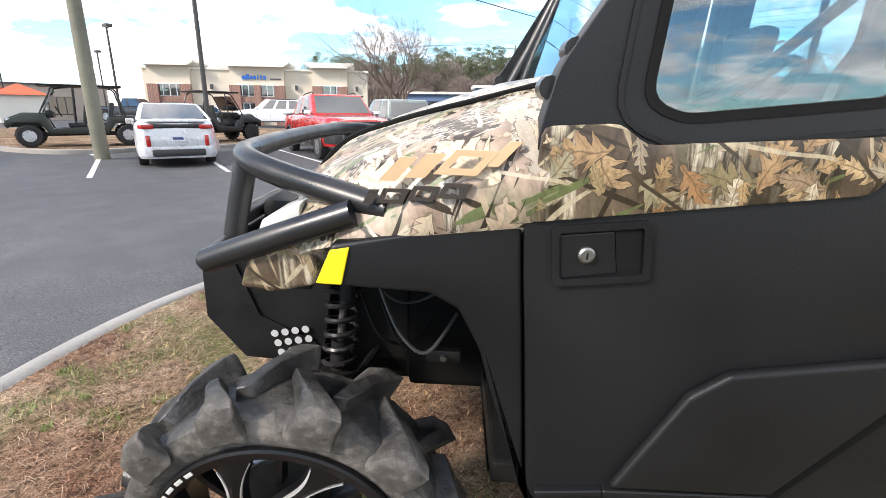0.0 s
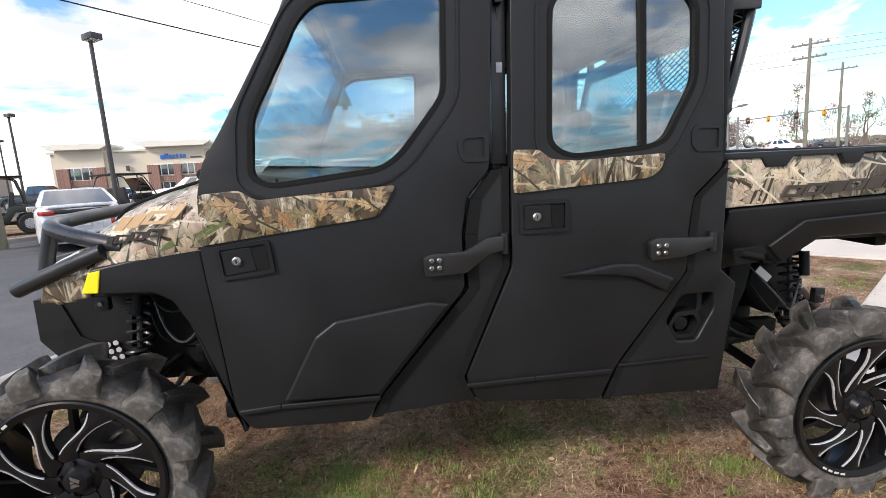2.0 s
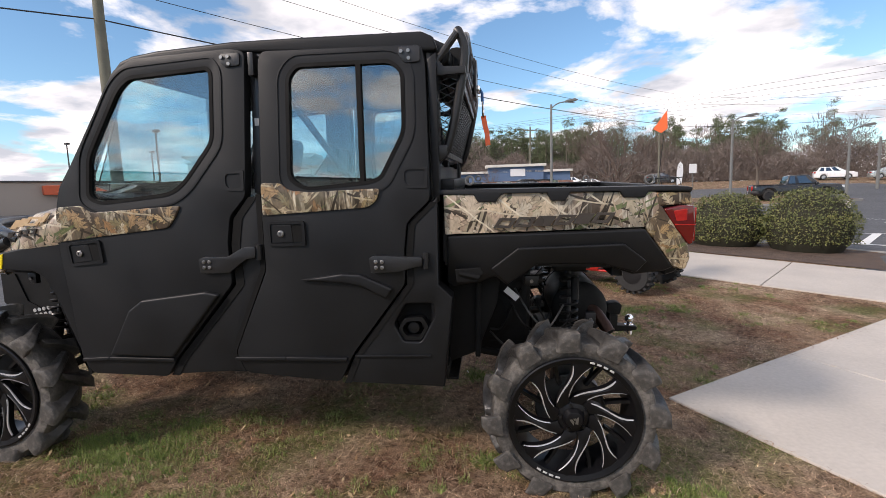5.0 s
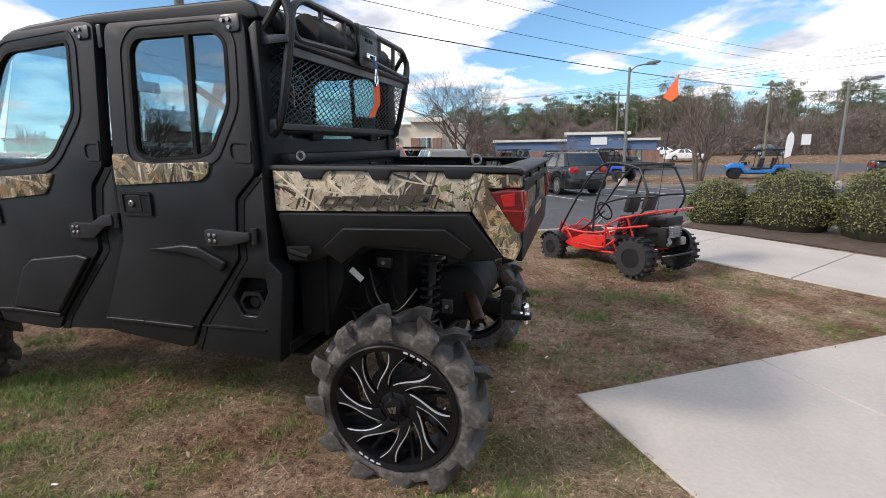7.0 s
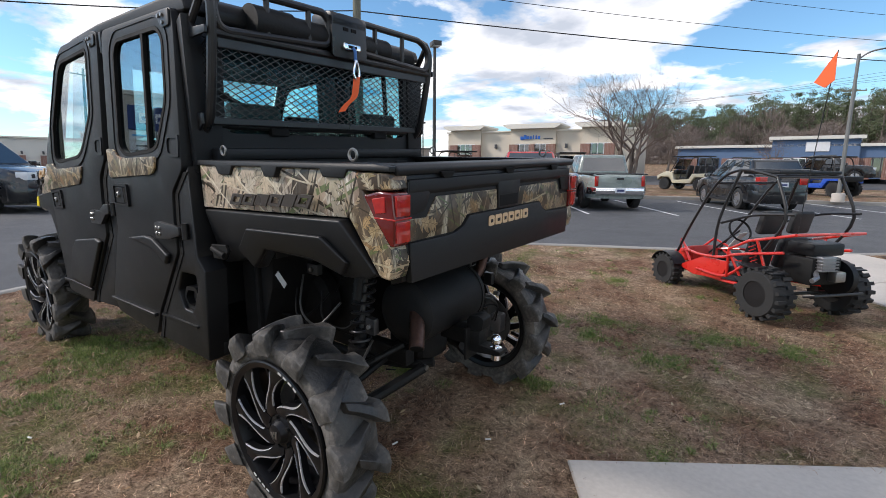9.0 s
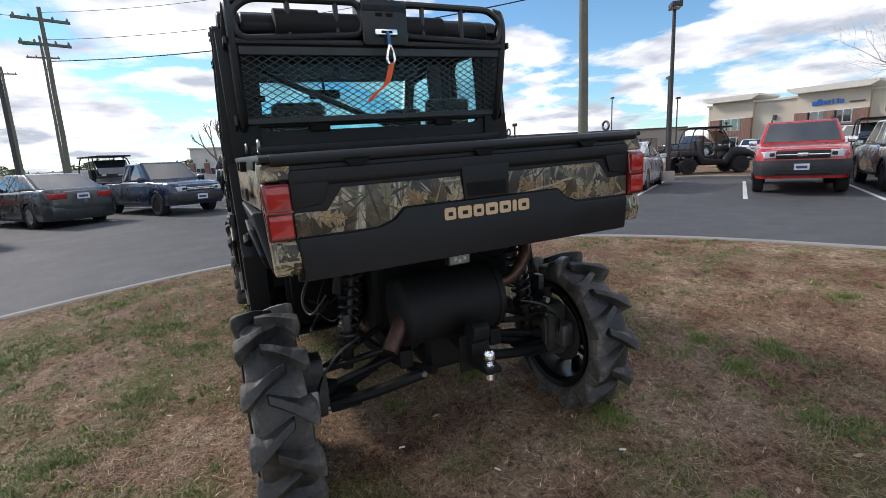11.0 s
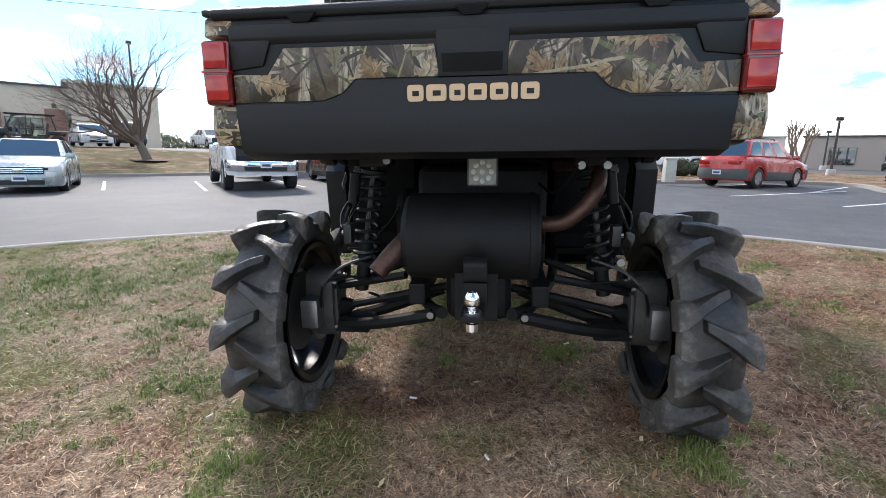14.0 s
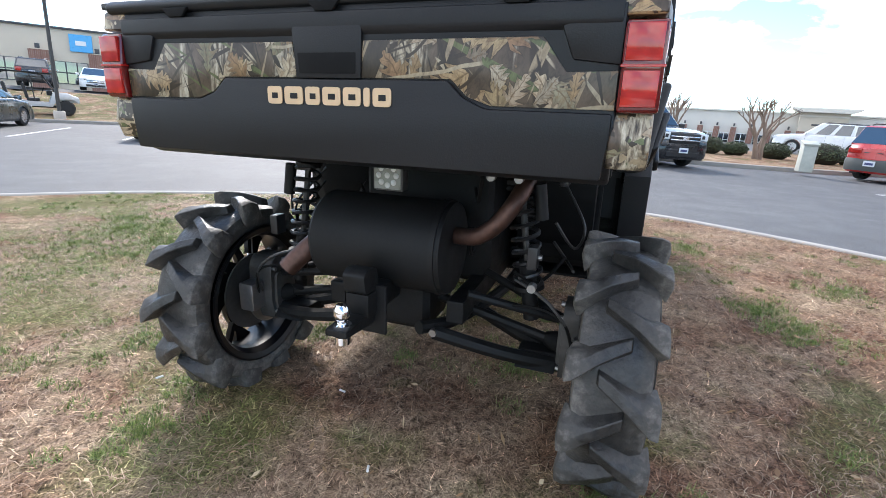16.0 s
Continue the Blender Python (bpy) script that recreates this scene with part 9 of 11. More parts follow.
# ---- go-kart ----
def go_kart():
    f = Vector((-0.757, 0.653)).normalized()
    c = (4.02, 3.66)
    root = thing("go_kart", Matrix.Translation((c[0], c[1], turf_z(*c))) @ Matrix.Rotation(math.atan2(f.y, f.x), 4, "Z") @ Matrix.Scale(0.87, 4), "red tube-frame off-road go-kart with black roll cage", "go-kart")
    RED = mat("kart_red", (0.60, 0.026, 0.018), 0.3, var=0.06, bump=0.0, coat=0.5)
    wb = 1.40
    for x, r, w in ((0.70, 0.20, 0.15), (-0.70, 0.25, 0.23)):
        for s in (-1, 1):
            knob_tyre(root, x, s * (0.46 if x < 0 else 0.44), r, w, M_DARKRIM, True)
    T = lambda pts, r, m, n, lab="": part(n, tube(smooth_path(pts, False, 4), r, 8), m, root, lab, smooth=True)
    for s in (-1, 1):
        T([(0.92, s * 0.10, 0.30), (0.70, s * 0.20, 0.28), (0.30, s * 0.34, 0.24), (-0.30, s * 0.36, 0.24), (-0.80, s * 0.30, 0.30)], 0.017, RED, "frame_tube")
        T([(0.90, s * 0.12, 0.36), (0.55, s * 0.30, 0.46), (0.20, s * 0.42, 0.47), (-0.12, s * 0.43, 0.50), (-0.30, s * 0.43, 0.56), (-0.80, s * 0.40, 0.66)], 0.015, RED, "side_rail")
        T([(0.50, s * 0.30, 0.26), (0.20, s * 0.42, 0.30), (-0.15, s * 0.42, 0.30), (-0.35, s * 0.40, 0.44)], 0.015, RED, "nerf_bar")
        part("side_panel", prism([(0.56, 0.28), (0.18, 0.45), (-0.20, 0.46), (-0.10, 0.25), (0.30, 0.22)], "y", s * 0.395, s * 0.408, 0.004), RED, root, "glossy red side panel", smooth=True)
        part("rail_post", tube([(-0.20, s * 0.43, 0.30), (-0.20, s * 0.43, 0.60), (-0.42, s * 0.42, 0.72), (-0.90, s * 0.40, 0.84)], 0.015, 8), RED, root, smooth=True)
        T([(0.72, s * 0.30, 0.42), (0.45, s * 0.36, 0.80), (0.10, s * 0.38, 1.28), (-0.20, s * 0.38, 1.42), (-0.62, s * 0.38, 1.36)], 0.015, M_STEEL, "cage_tube")
        T([(-0.20, s * 0.38, 1.42), (-0.02, s * 0.42, 0.90), (0.0, s * 0.43, 0.48)], 0.015, M_STEEL, "cage_tube")
        T([(-0.62, s * 0.38, 1.36), (-0.78, s * 0.40, 0.98), (-0.60, s * 0.41, 0.66)], 0.015, M_STEEL, "cage_tube")
        T([(-0.05, s * 0.42, 0.86), (-0.45, s * 0.42, 0.98), (-0.85, s * 0.38, 1.02)], 0.013, M_STEEL, "cage_tube")
        fe = bmesh.new()
        prev = None
        for i in range(9):
            a = radians(25 + i * 16)
            row = [fe.verts.new((0.70 + 0.235 * math.cos(a), s * 0.44 + q, 0.19 + 0.235 * math.sin(a) + h)) for q, h in ((-0.085, 0), (0.085, 0), (0.085, 0.006), (-0.085, 0.006))]
            if prev:
                for k in range(4):
                    fe.faces.new((prev[k], prev[(k + 1) % 4], row[(k + 1) % 4], row[k]))
            else:
                fe.faces.new(row)
            prev = row
        fe.faces.new(prev[::-1])
        part("mudguard", fe, M_PLASTIC, root, smooth=True)
        part("rear_mudguard", box((-0.66, s * 0.46, 0.485), (0.40, 0.20, 0.012), 0.004, 1, (0, -4, 0)), M_PLASTIC, root)
        st = part("seat", box((-0.12, s * 0.19, 0.36), (0.40, 0.33, 0.10), 0.04, 3), M_SEAT, root, "black padded kart seat", smooth=True)
        part("seat_back", box((-0.34, s * 0.19, 0.58), (0.09, 0.31, 0.34), 0.05, 3, (0, -14, 0)), M_SEAT, st, smooth=True)
        part("headrest", box((-0.42, s * 0.19, 0.90), (0.08, 0.24, 0.24), 0.04, 3, (0, -14, 0)), M_SEAT, st, smooth=True)
        sh = part("shock_absorber", tube([(-0.48, s * 0.36, 0.40), (-0.40, s * 0.37, 0.72)], 0.016, 8), M_STEEL, root, smooth=True)
        part("coil_spring", coil((-0.47, s * 0.36, 0.44), (-0.41, s * 0.37, 0.69), 0.030, 7, 0.006), RED, sh, smooth=True)
        part("front_arm", tube([(0.70, s * 0.14, 0.28), (0.70, s * 0.38, 0.20)], 0.014, 8), RED, root)
    for x, z in ((-0.20, 1.42), (-0.62, 1.36), (0.10, 1.28)):
        part("cross_tube", tube([(x, -0.38, z), (x, 0.38, z)], 0.015, 8), M_STEEL, root, smooth=True)
    part("cross_tube", tube([(-0.90, -0.40, 0.84), (-0.90, 0.40, 0.84)], 0.015, 8), RED, root, smooth=True)
    part("roof_tray", box((-0.42, 0, 1.40), (0.42, 0.74, 0.035), 0.012), M_PLASTIC, root, "flat black roof tray", smooth=True)
    part("floor_pan", box((0.25, 0, 0.22), (1.10, 0.62, 0.012)), M_CHASSIS, root)
    part("nose_cone", prism([(0.60, 0.30), (0.98, 0.28), (0.96, 0.38), (0.62, 0.50)], "y", -0.20, 0.20, 0.02), RED, root, smooth=True)
    part("side_badge", box((0.16, -0.411, 0.385), (0.26, 0.005, 0.06), 0.002), M_LETTER, root)
    part("number_board", box((0.36, -0.22, 0.60), (0.012, 0.16, 0.22), 0.006, 2, (0, -35, 20)), M_LETTER, root, "white paper tag board")
    part("steering_wheel", tube([(0.30 + 0.07 * math.sin(a), -0.18 + 0.14 * math.cos(a), 0.72 + 0.12 * math.sin(a)) for a in [2 * math.pi * k / 20 for k in range(20)]], 0.012, 6, True), M_SEAL_SHADE, root, smooth=True)
    part("steering_column", tube([(0.30, -0.18, 0.72), (0.66, -0.05, 0.36)], 0.012, 6), M_STEEL, root)
    en = part("engine", box((-0.80, 0.06, 0.50), (0.30, 0.34, 0.26), 0.03), M_CHASSIS, root, "small black and silver petrol engine", smooth=True)
    part("cylinder_head", box((-0.93, 0.10, 0.58), (0.14, 0.16, 0.14), 0.015), M_GREYCAST, en, smooth=True)
    for k in range(5):
        part("fin", box((-0.93, 0.10, 0.52 + k * 0.028), (0.17, 0.19, 0.008)), M_GREYCAST, en)
    part("fuel_tank", box((-0.80, 0.04, 0.70), (0.28, 0.36, 0.12), 0.03), M_PLASTIC, en, smooth=True)
    part("carburettor", box((-0.98, -0.02, 0.46), (0.10, 0.12, 0.10), 0.02), M_BOLT, en, smooth=True)
    part("chain_guard", lathe([(0.0, -0.03), (0.17, -0.03), (0.17, 0.03), (0.0, 0.03)], 24, "y", (-0.86, -0.20, 0.42), closed=False), M_PLASTIC, en, smooth=True)
    for s in (-1, 1):
        part("frame_tube", tube([(-0.20, s * 0.43, 0.58), (-0.36, s * 0.38, 0.28)], 0.014, 8), RED, root, smooth=True)
        part("frame_tube", tube([(-0.52, s * 0.42, 0.74), (-0.62, s * 0.34, 0.34)], 0.014, 8), RED, root, smooth=True)
        part("frame_tube", tube([(0.62, s * 0.26, 0.44), (0.36, s * 0.36, 0.26)], 0.014, 8), RED, root, smooth=True)
        part("frame_tube", tube([(0.90, s * 0.12, 0.36), (0.74, s * 0.24, 0.56), (0.52, s * 0.32, 0.46)], 0.014, 8), RED, root, smooth=True)
    part("exhaust", tube([(-0.92, 0.16, 0.52), (-1.00, 0.22, 0.46), (-1.02, 0.30, 0.44)], 0.022, 8), M_GREYCAST, en, smooth=True)
    part("rear_axle", tube([(-0.70, -0.46, 0.23), (-0.70, 0.46, 0.23)], 0.016, 10), M_STEEL, root, smooth=True)
    part("rear_bumper", tube([(-0.96, -0.30, 0.28), (-1.04, -0.28, 0.30), (-1.04, 0.28, 0.30), (-0.96, 0.30, 0.28)], 0.014, 8), M_STEEL, root, smooth=True)
    wh = part("flag_whip", tube(smooth_path([(-0.90, 0.39, 0.82), (-0.96, 0.39, 1.6), (-1.05, 0.40, 2.40)], False, 5), 0.004, 6), M_STEEL, root, "thin whip with an orange safety flag", smooth=True)
    bm = prism([(-1.05, 2.39), (-1.06, 2.16), (-0.98, 2.11), (-0.88, 2.17)], "y", 0.405, 0.408)
    part("flag", bm, M_ORANGE, wh, "orange pennant")


go_kart()


# ---- poles and wires ----
M_POLEWOOD = mat("weathered_pole_wood", (0.17, 0.165, 0.125), 0.9, var=0.3, scale=2, fine=30, bump=0.5, dist=0.01)
M_BRONZE = mat("bronze_lamp_post", (0.045, 0.042, 0.040), 0.5, var=0.15, bump=0.05)
M_GALV = mat("galvanised_post", (0.20, 0.20, 0.19), 0.5, metal=0.4, var=0.15, bump=0.05)
M_WIRE = mat("wire", (0.015, 0.015, 0.016), 0.6, var=0.1, bump=0.0)


def wood_pole(at, h, r, arms, label):
    x, y = at
    z = hill_z(x, y)
    root = thing("utility_pole", Matrix.Translation((x, y, z)), label, "utility pole")
    n = 8
    part("pole", tube([(0.01 * math.sin(i), 0.01 * math.cos(2 * i), -0.3 + (h + 0.3) * i / n) for i in range(n + 1)], [r * (1 - 0.35 * i / n) for i in range(n + 1)], 14), M_POLEWOOD, root, smooth=True)
    for zz, ang, ln in arms:
        d = Vector((math.cos(ang), math.sin(ang), 0))
        bm = box((0, 0, zz), (ln, 0.10, 0.12), 0.01, 1, (0, 0, math.degrees(ang)))
        a = part("crossarm", bm, M_POLEWOOD, root)
        for k in (-0.45, -0.2, 0.2, 0.45):
            p = d * ln * k
            part("insulator", lathe([(0.0, 0.0), (0.04, 0.0), (0.05, 0.05), (0.03, 0.12), (0.0, 0.14)], 10, "z", (p.x, p.y, zz + 0.06), closed=False), M_GALV, a, smooth=True)
    return root


wood_pole((-9.07, 11.1), 10.5, 0.185, [(9.6, -0.6, 2.2)], "tall greenish weathered wooden utility pole on the verge")
wood_pole((-22.1, -7.1), 8.4, 0.115, [(7.9, 1.9, 2.0), (6.9, 1.9, 1.8)], "wooden utility pole with two crossarms")
wood_pole((-46, -13), 11, 0.13, [(10.3, 1.6, 2.4), (9.3, 1.6, 2.2)], "far wooden utility pole with crossarms")
wood_pole((-60, -20), 11, 0.17, [(10.3, 1.6, 2.4)], "far wooden utility pole")
wood_pole((31.5, 30.2), 9.3, 0.15, [(8.9, 2.3, 2.2), (8.0, 2.3, 2.0)], "wooden utility pole with crossarms beyond the lot")
wood_pole((43.9, 39.8), 9.0, 0.15, [(8.4, 2.3, 2.2)], "wooden utility pole beyond the lot")
wood_pole((8, 66), 9.0, 0.15, [(8.5, 0.2, 2.0)], "far utility pole before the trees")
wood_pole((24, 62), 9.0, 0.15, [(8.5, 0.2, 2.0)], "far utility pole before the trees")


def lamp_post(at, h, kind, ang=0.0, label="dark bronze parking lot lamp post"):
    x, y = at
    root = thing("street_lamp", Matrix.Translation((x, y, hill_z(x, y) + 0.12)) @ Matrix.Rotation(ang, 4, "Z"), label, "lamp post")
    part("base", lathe([(0.0, 0.0), (0.22, 0.0), (0.22, 0.30), (0.20, 0.34), (0.0, 0.34)], 18, "z", closed=False), M_CONCRETE, root, smooth=True)
    part("post", tube([(0, 0, 0.3), (0, 0, h)], [0.075, 0.055], 10), M_BRONZE if kind == "box" else M_GALV, root, smooth=True)
    if kind == "box":
        hd2 = part("lamp_head", box((0.10, 0, h + 0.05), (0.50, 0.32, 0.17), 0.02), M_BRONZE, root, smooth=True)
        part("lens", box((0.12, 0, h - 0.04), (0.40, 0.26, 0.02)), M_LAMPFACE, hd2)
    else:
        part("arm", tube(smooth_path([(0, 0, h - 0.2), (0.35, 0, h + 0.05), (0.9, 0, h + 0.16)], False, 5), 0.030, 8), M_GALV, root, smooth=True)
        hd2 = part("lamp_head", prism([(0.80, h + 0.10), (1.35, h + 0.18), (1.42, h + 0.24), (1.25, h + 0.30), (0.80, h + 0.22)], "y", -0.12, 0.12, 0.02), M_GALV, root, smooth=True)
        part("lens", box((1.10, 0, h + 0.11), (0.35, 0.16, 0.03), 0.01), M_LAMPFACE, hd2)
    return root


lamp_post((-7.08, 13.1), 5.55, "box", -0.6)
lamp_post((-15.4, -6.9), 6.8, "box", 0.9)
lamp_post((-10.0, -22.3), 8.5, "box", 0.7)
lamp_post((-19.7, 27.6), 5.6, "box", -0.5)
lamp_post((-29.5, 40.2), 5.5, "box", -0.5)
lamp_post((-38.0, 40.0), 6.5, "box", -0.5)
lamp_post((-24.2, 18.05), 2.95, "box", -0.5)
lamp_post((-30.3, 15.5), 3.75, "box", -2.4)
lamp_post((-38.1, 26.05), 2.95, "box", -0.5)
lamp_post((-26.0, -24.6), 6.6, "box", 0.7)
lamp_post((5.64, 22.7), 5.55, "cobra", 0.25, "grey cobra-head street lamp")
lamp_post((14.8, 23.4), 4.6, "cobra", 0.25, "grey cobra-head street lamp")
lamp_post((20.5, 23.6), 3.95, "cobra", 0.25, "grey cobra-head street lamp")


def wire(a, b, sag, r=0.012):
    a, b = Vector(a), Vector(b)
    pts = []
    for i in range(25):
        t = i / 24
        p = a.lerp(b, t)
        p.z -= sag * 4 * t * (1 - t)
        pts.append(p)
    bm = tube(pts, r, 5)
    return tagged(part("overhead_wire", bm, M_WIRE, smooth=True), "thin black overhead wire strung between the poles", "wire", "overhead wires")


PT = (-9.07, 11.1)
for z, sag, r in ((6.75, 0.5, 0.022), (7.75, 0.6, 0.012), (9.0, 0.7, 0.010), (9.75, 0.8, 0.010)):
    wire((PT[0], PT[1], z), (22, 46, z * 0.93 + 0.5), sag, r)
    wire((22, 46, z * 0.93 + 0.5), (70, 70, z + 4), sag, r)
    wire((PT[0], PT[1], z), (-22.1, -7.1, z * 0.88 + 0.2), sag, r)
for k in range(4):
    wire((31.5, 30.2, 8.9 - 0.5 * k), (-30 + 4 * k, 78, 10 + 0.5 * k), 0.8, 0.011)
    wire((31.5, 30.2, 8.9 - 0.5 * k), (70, 4, 10 + 0.3 * k), 0.8, 0.011)
wire((-22.1, -7.1, 7.9), (-46, -13, 10.4), 0.4, 0.012)
wire((-22.1, -7.1, 6.9), (-46, -13, 9.4), 0.4, 0.012)
wire((-22.1, -7.1, 7.9), (-14, -40, 9.5), 0.7, 0.012)


def traffic_signal():
    """A span between two posts with hanging three-lamp heads, over the far crossing."""
    a, b = Vector((38.5, 46.2, 1.6)), Vector((44.6, 39.6, 1.6))
    root = thing("traffic_signal", Matrix.Translation(a), "dark traffic signal heads on a mast arm over the far road", "traffic light")
    d = b - a
    for p in (Vector((0, 0, 0)), d):
        part("post", tube([p + Vector((0, 0, -1.5)), p + Vector((0, 0, 3.6))], [0.14, 0.10], 10), M_GALV, root, smooth=True)
    part("mast_arm", tube([(0, 0, 3.2), (d.x, d.y, 3.45)], 0.06, 8), M_GALV, root, smooth=True)
    amber = mat("signal_yellow", (0.62, 0.36, 0.03), 0.5, bump=0.0)
    for k, t in enumerate((0.10, 0.30, 0.56, 0.80)):
        p = d * t
        hd3 = part("signal_head", box((p.x, p.y, 3.12), (0.26, 0.24, 0.66), 0.03), M_GRILLE if k % 2 == 0 else amber, root, smooth=True)
        for q, m in enumerate((M_RED, M_AMBER, M_GRILLE)):
            part("signal_lens", cyl((p.x - 0.10, p.y - 0.12, 3.32 - 0.2 * q), (p.x - 0.11, p.y - 0.135, 3.32 - 0.2 * q), 0.075, 12), m, hd3)


traffic_signal()


# ---- buildings ----
M_STUCCO = mat("tan_stucco", (0.60, 0.53, 0.43), 0.9, var=0.06, scale=0.6, fine=30, bump=0.2)
M_STUCCO2 = mat("pale_stucco", (0.66, 0.63, 0.57), 0.9, var=0.06, scale=0.6, fine=30, bump=0.2)
M_CORNICE = mat("cornice", (0.70, 0.66, 0.58), 0.8, var=0.05, bump=0.05)
M_BLUEWALL = mat("blue_grey_wall", (0.10, 0.16, 0.27), 0.8, var=0.08, bump=0.1)
M_ROOFDARK = mat("dark_metal_edge", (0.06, 0.06, 0.065), 0.5, var=0.1, bump=0.05)
M_SIGNBLUE = mat("sign_blue", (0.02, 0.13, 0.50), 0.35, var=0.05, bump=0.0)
M_SKYSIGN = mat("sign_sky_blue", (0.08, 0.38, 0.72), 0.35, var=0.05, bump=0.0)
M_NAVY = mat("sign_navy", (0.012, 0.030, 0.16), 0.35, var=0.05, bump=0.0)
M_WHITE = mat("sign_white", (0.75, 0.75, 0.75), 0.4, var=0.05, bump=0.0)
M_ORANGEROOF = mat("orange_roof", (0.62, 0.12, 0.05), 0.6, var=0.1, bump=0.05)
M_BRICK = brick_mat()


def facade_window(root, s, z, w, h, cols, rows):
    """A window on the front (-y) face at run s: frame, mullions and panes."""
    win = part("window", box((s, -0.03, z), (w, 0.06, h)), M_ROOFDARK, root)
    pw, ph = w / cols, h / rows
    for i in range(cols):
        for j in range(rows):
            part("pane", box((s - w / 2 + pw * (i + 0.5), -0.066, z - h / 2 + ph * (j + 0.5)), (pw - 0.09, 0.02, ph - 0.09)), M_CARGLASS, win)


def building(name, origin, direction, base, label):
    d = Vector(direction).normalized()
    return thing(name, Matrix.Translation((origin[0], origin[1], base)) @ Matrix.Rotation(math.atan2(d.y, d.x), 4, "Z"), label, "building")


CLINIC_TOWERS = ((2.1, 3.3), (9.05, 4.4), (15.05, 2.9))
CLINIC_GAPS = (5.3, 12.2, 17.3)
# tan clinic with raised parapets
CL = 18.2
b = building("clinic_building", (-25.4, 39.3), (0.985, 0.17), 0.55, "tan stucco clinic building with brick piers and flared parapets")
part("wall", box((CL / 2, 6, 1.7), (CL, 12, 4.8)), M_STUCCO, b)
part("roof", box((CL / 2, 6, 4.17), (CL + 0.3, 12.3, 0.14)), M_CORNICE, b)
part("plinth", box((CL / 2, -0.04, 0.0), (CL, 0.1, 0.9)), M_BRICK, b)
for s, w in CLINIC_TOWERS:
    t = part("parapet_tower", box((s, 1.2, 2.0), (w, 3.0, 5.4), 0.02), M_STUCCO, b)
    part("cornice", prism([(s - w / 2 - 0.05, 4.34), (s + w / 2 + 0.05, 4.34), (s + w / 2 + 0.55, 4.62), (s + w / 2 + 0.55, 4.76), (s - w / 2 - 0.55, 4.76), (s - w / 2 - 0.55, 4.62)], "y", -0.95, 3.2), M_CORNICE, t)
    for q in (-0.5, 0.5):
        part("brick_pier", box((s + q * (w - 0.8), -0.42, 1.25), (0.85, 0.35, 3.3), 0.01), M_BRICK, t)
    part("brick_band", box((s, -0.36, 1.72), (w, 0.18, 0.45)), M_BRICK, t)
    if s != CLINIC_TOWERS[1][0]:
        wn = 2.1
        win = part("window", box((s, -0.34, 2.45), (wn, 0.06, 1.05)), M_WHITE, t)
        for i in range(4):
            part("pane", box((s - wn / 2 + wn / 4 * (i + 0.5), -0.38, 2.45), (wn / 4 - 0.09, 0.03, 0.92)), M_CARGLASS, win)
        win = part("window", box((s, -0.34, 0.75), (wn, 0.06, 1.35)), M_WHITE, t)
        for i in range(4):
            part("pane", box((s - wn / 2 + wn / 4 * (i + 0.5), -0.38, 0.75), (wn / 4 - 0.09, 0.03, 1.2)), M_CARGLASS, win)
    else:
        for q in (-1.0, 1.0):
            win = part("window", box((s + q, -0.34, 2.48), (1.5, 0.06, 0.95)), M_WHITE, t)
            for i in range(3):
                part("pane", box((s + q - 0.75 + 0.5 * (i + 0.5), -0.38, 2.48), (0.42, 0.03, 0.84)), M_CARGLASS, win)
            win = part("door_glazing", box((s + q, -0.34, 0.75), (1.5, 0.06, 1.5)), M_WHITE, t)
            for i in range(3):
                part("pane", box((s + q - 0.75 + 0.5 * (i + 0.5), -0.38, 0.75), (0.42, 0.03, 1.38)), M_CARGLASS, win)
        part("brick_pier", box((s, -0.42, 1.25), (0.55, 0.35, 3.3), 0.01), M_BRICK, t)
        sg = part("sign", box((s - 1.02, -0.36, 3.50), (0.34, 0.10, 0.30), 0.12, 3), M_SIGNBLUE, t, "blue shop sign, wordmark as plain bars", smooth=True)
        for k, (w2, h2) in enumerate(((0.42, 0.62), (0.32, 0.44), (0.34, 0.44), (0.14, 0.56), (0.22, 0.54), (0.34, 0.44))):
            part("sign_bar", box((s - 0.72 + k * 0.27, -0.36, 3.38 + h2 * 0.32), (w2 * 0.62, 0.10, h2 * 0.64), 0.02), M_SIGNBLUE, sg)
        part("sign_small", box((s + 1.5, -0.34, 3.42), (0.9, 0.04, 0.10)), M_ROOFDARK, sg)
for s in CLINIC_GAPS:
    part("wall_sconce", box((s, -0.12, 2.75), (0.22, 0.2, 0.4), 0.02), M_ROOFDARK, b)

# blue and brick shop
b = building("shop_building", (-4.6, 46.9), (1.0, 0.03), 0.75, "low shop with blue-grey walls, pale cornices and brick panels")
part("wall", box((7.4, 4, 1.2), (15.4, 8, 2.6)), M_BLUEWALL, b)
part("cornice", box((7.4, 3.9, 2.45), (15.8, 8.4, 0.22), 0.02), M_STUCCO2, b)
t = part("raised_bay", box((9.6, 1.0, 1.5), (5.6, 2.6, 3.0)), M_BLUEWALL, b)
part("cornice", box((9.6, 0.9, 3.05), (6.1, 3.0, 0.26), 0.02), M_STUCCO2, t)
part("sign", box((9.8, -0.34, 2.35), (1.5, 0.06, 0.75), 0.01), M_WHITE, t, "white shop sign panel")
for s in (0.6, 4.0, 6.9, 12.4, 14.6):
    part("brick_panel", box((s, -0.06, 0.65), (1.5, 0.12, 1.6)), M_BRICK, b)
part("brick_panel", box((9.6, -0.36, 0.75), (5.6, 0.12, 1.5)), M_BRICK, t)
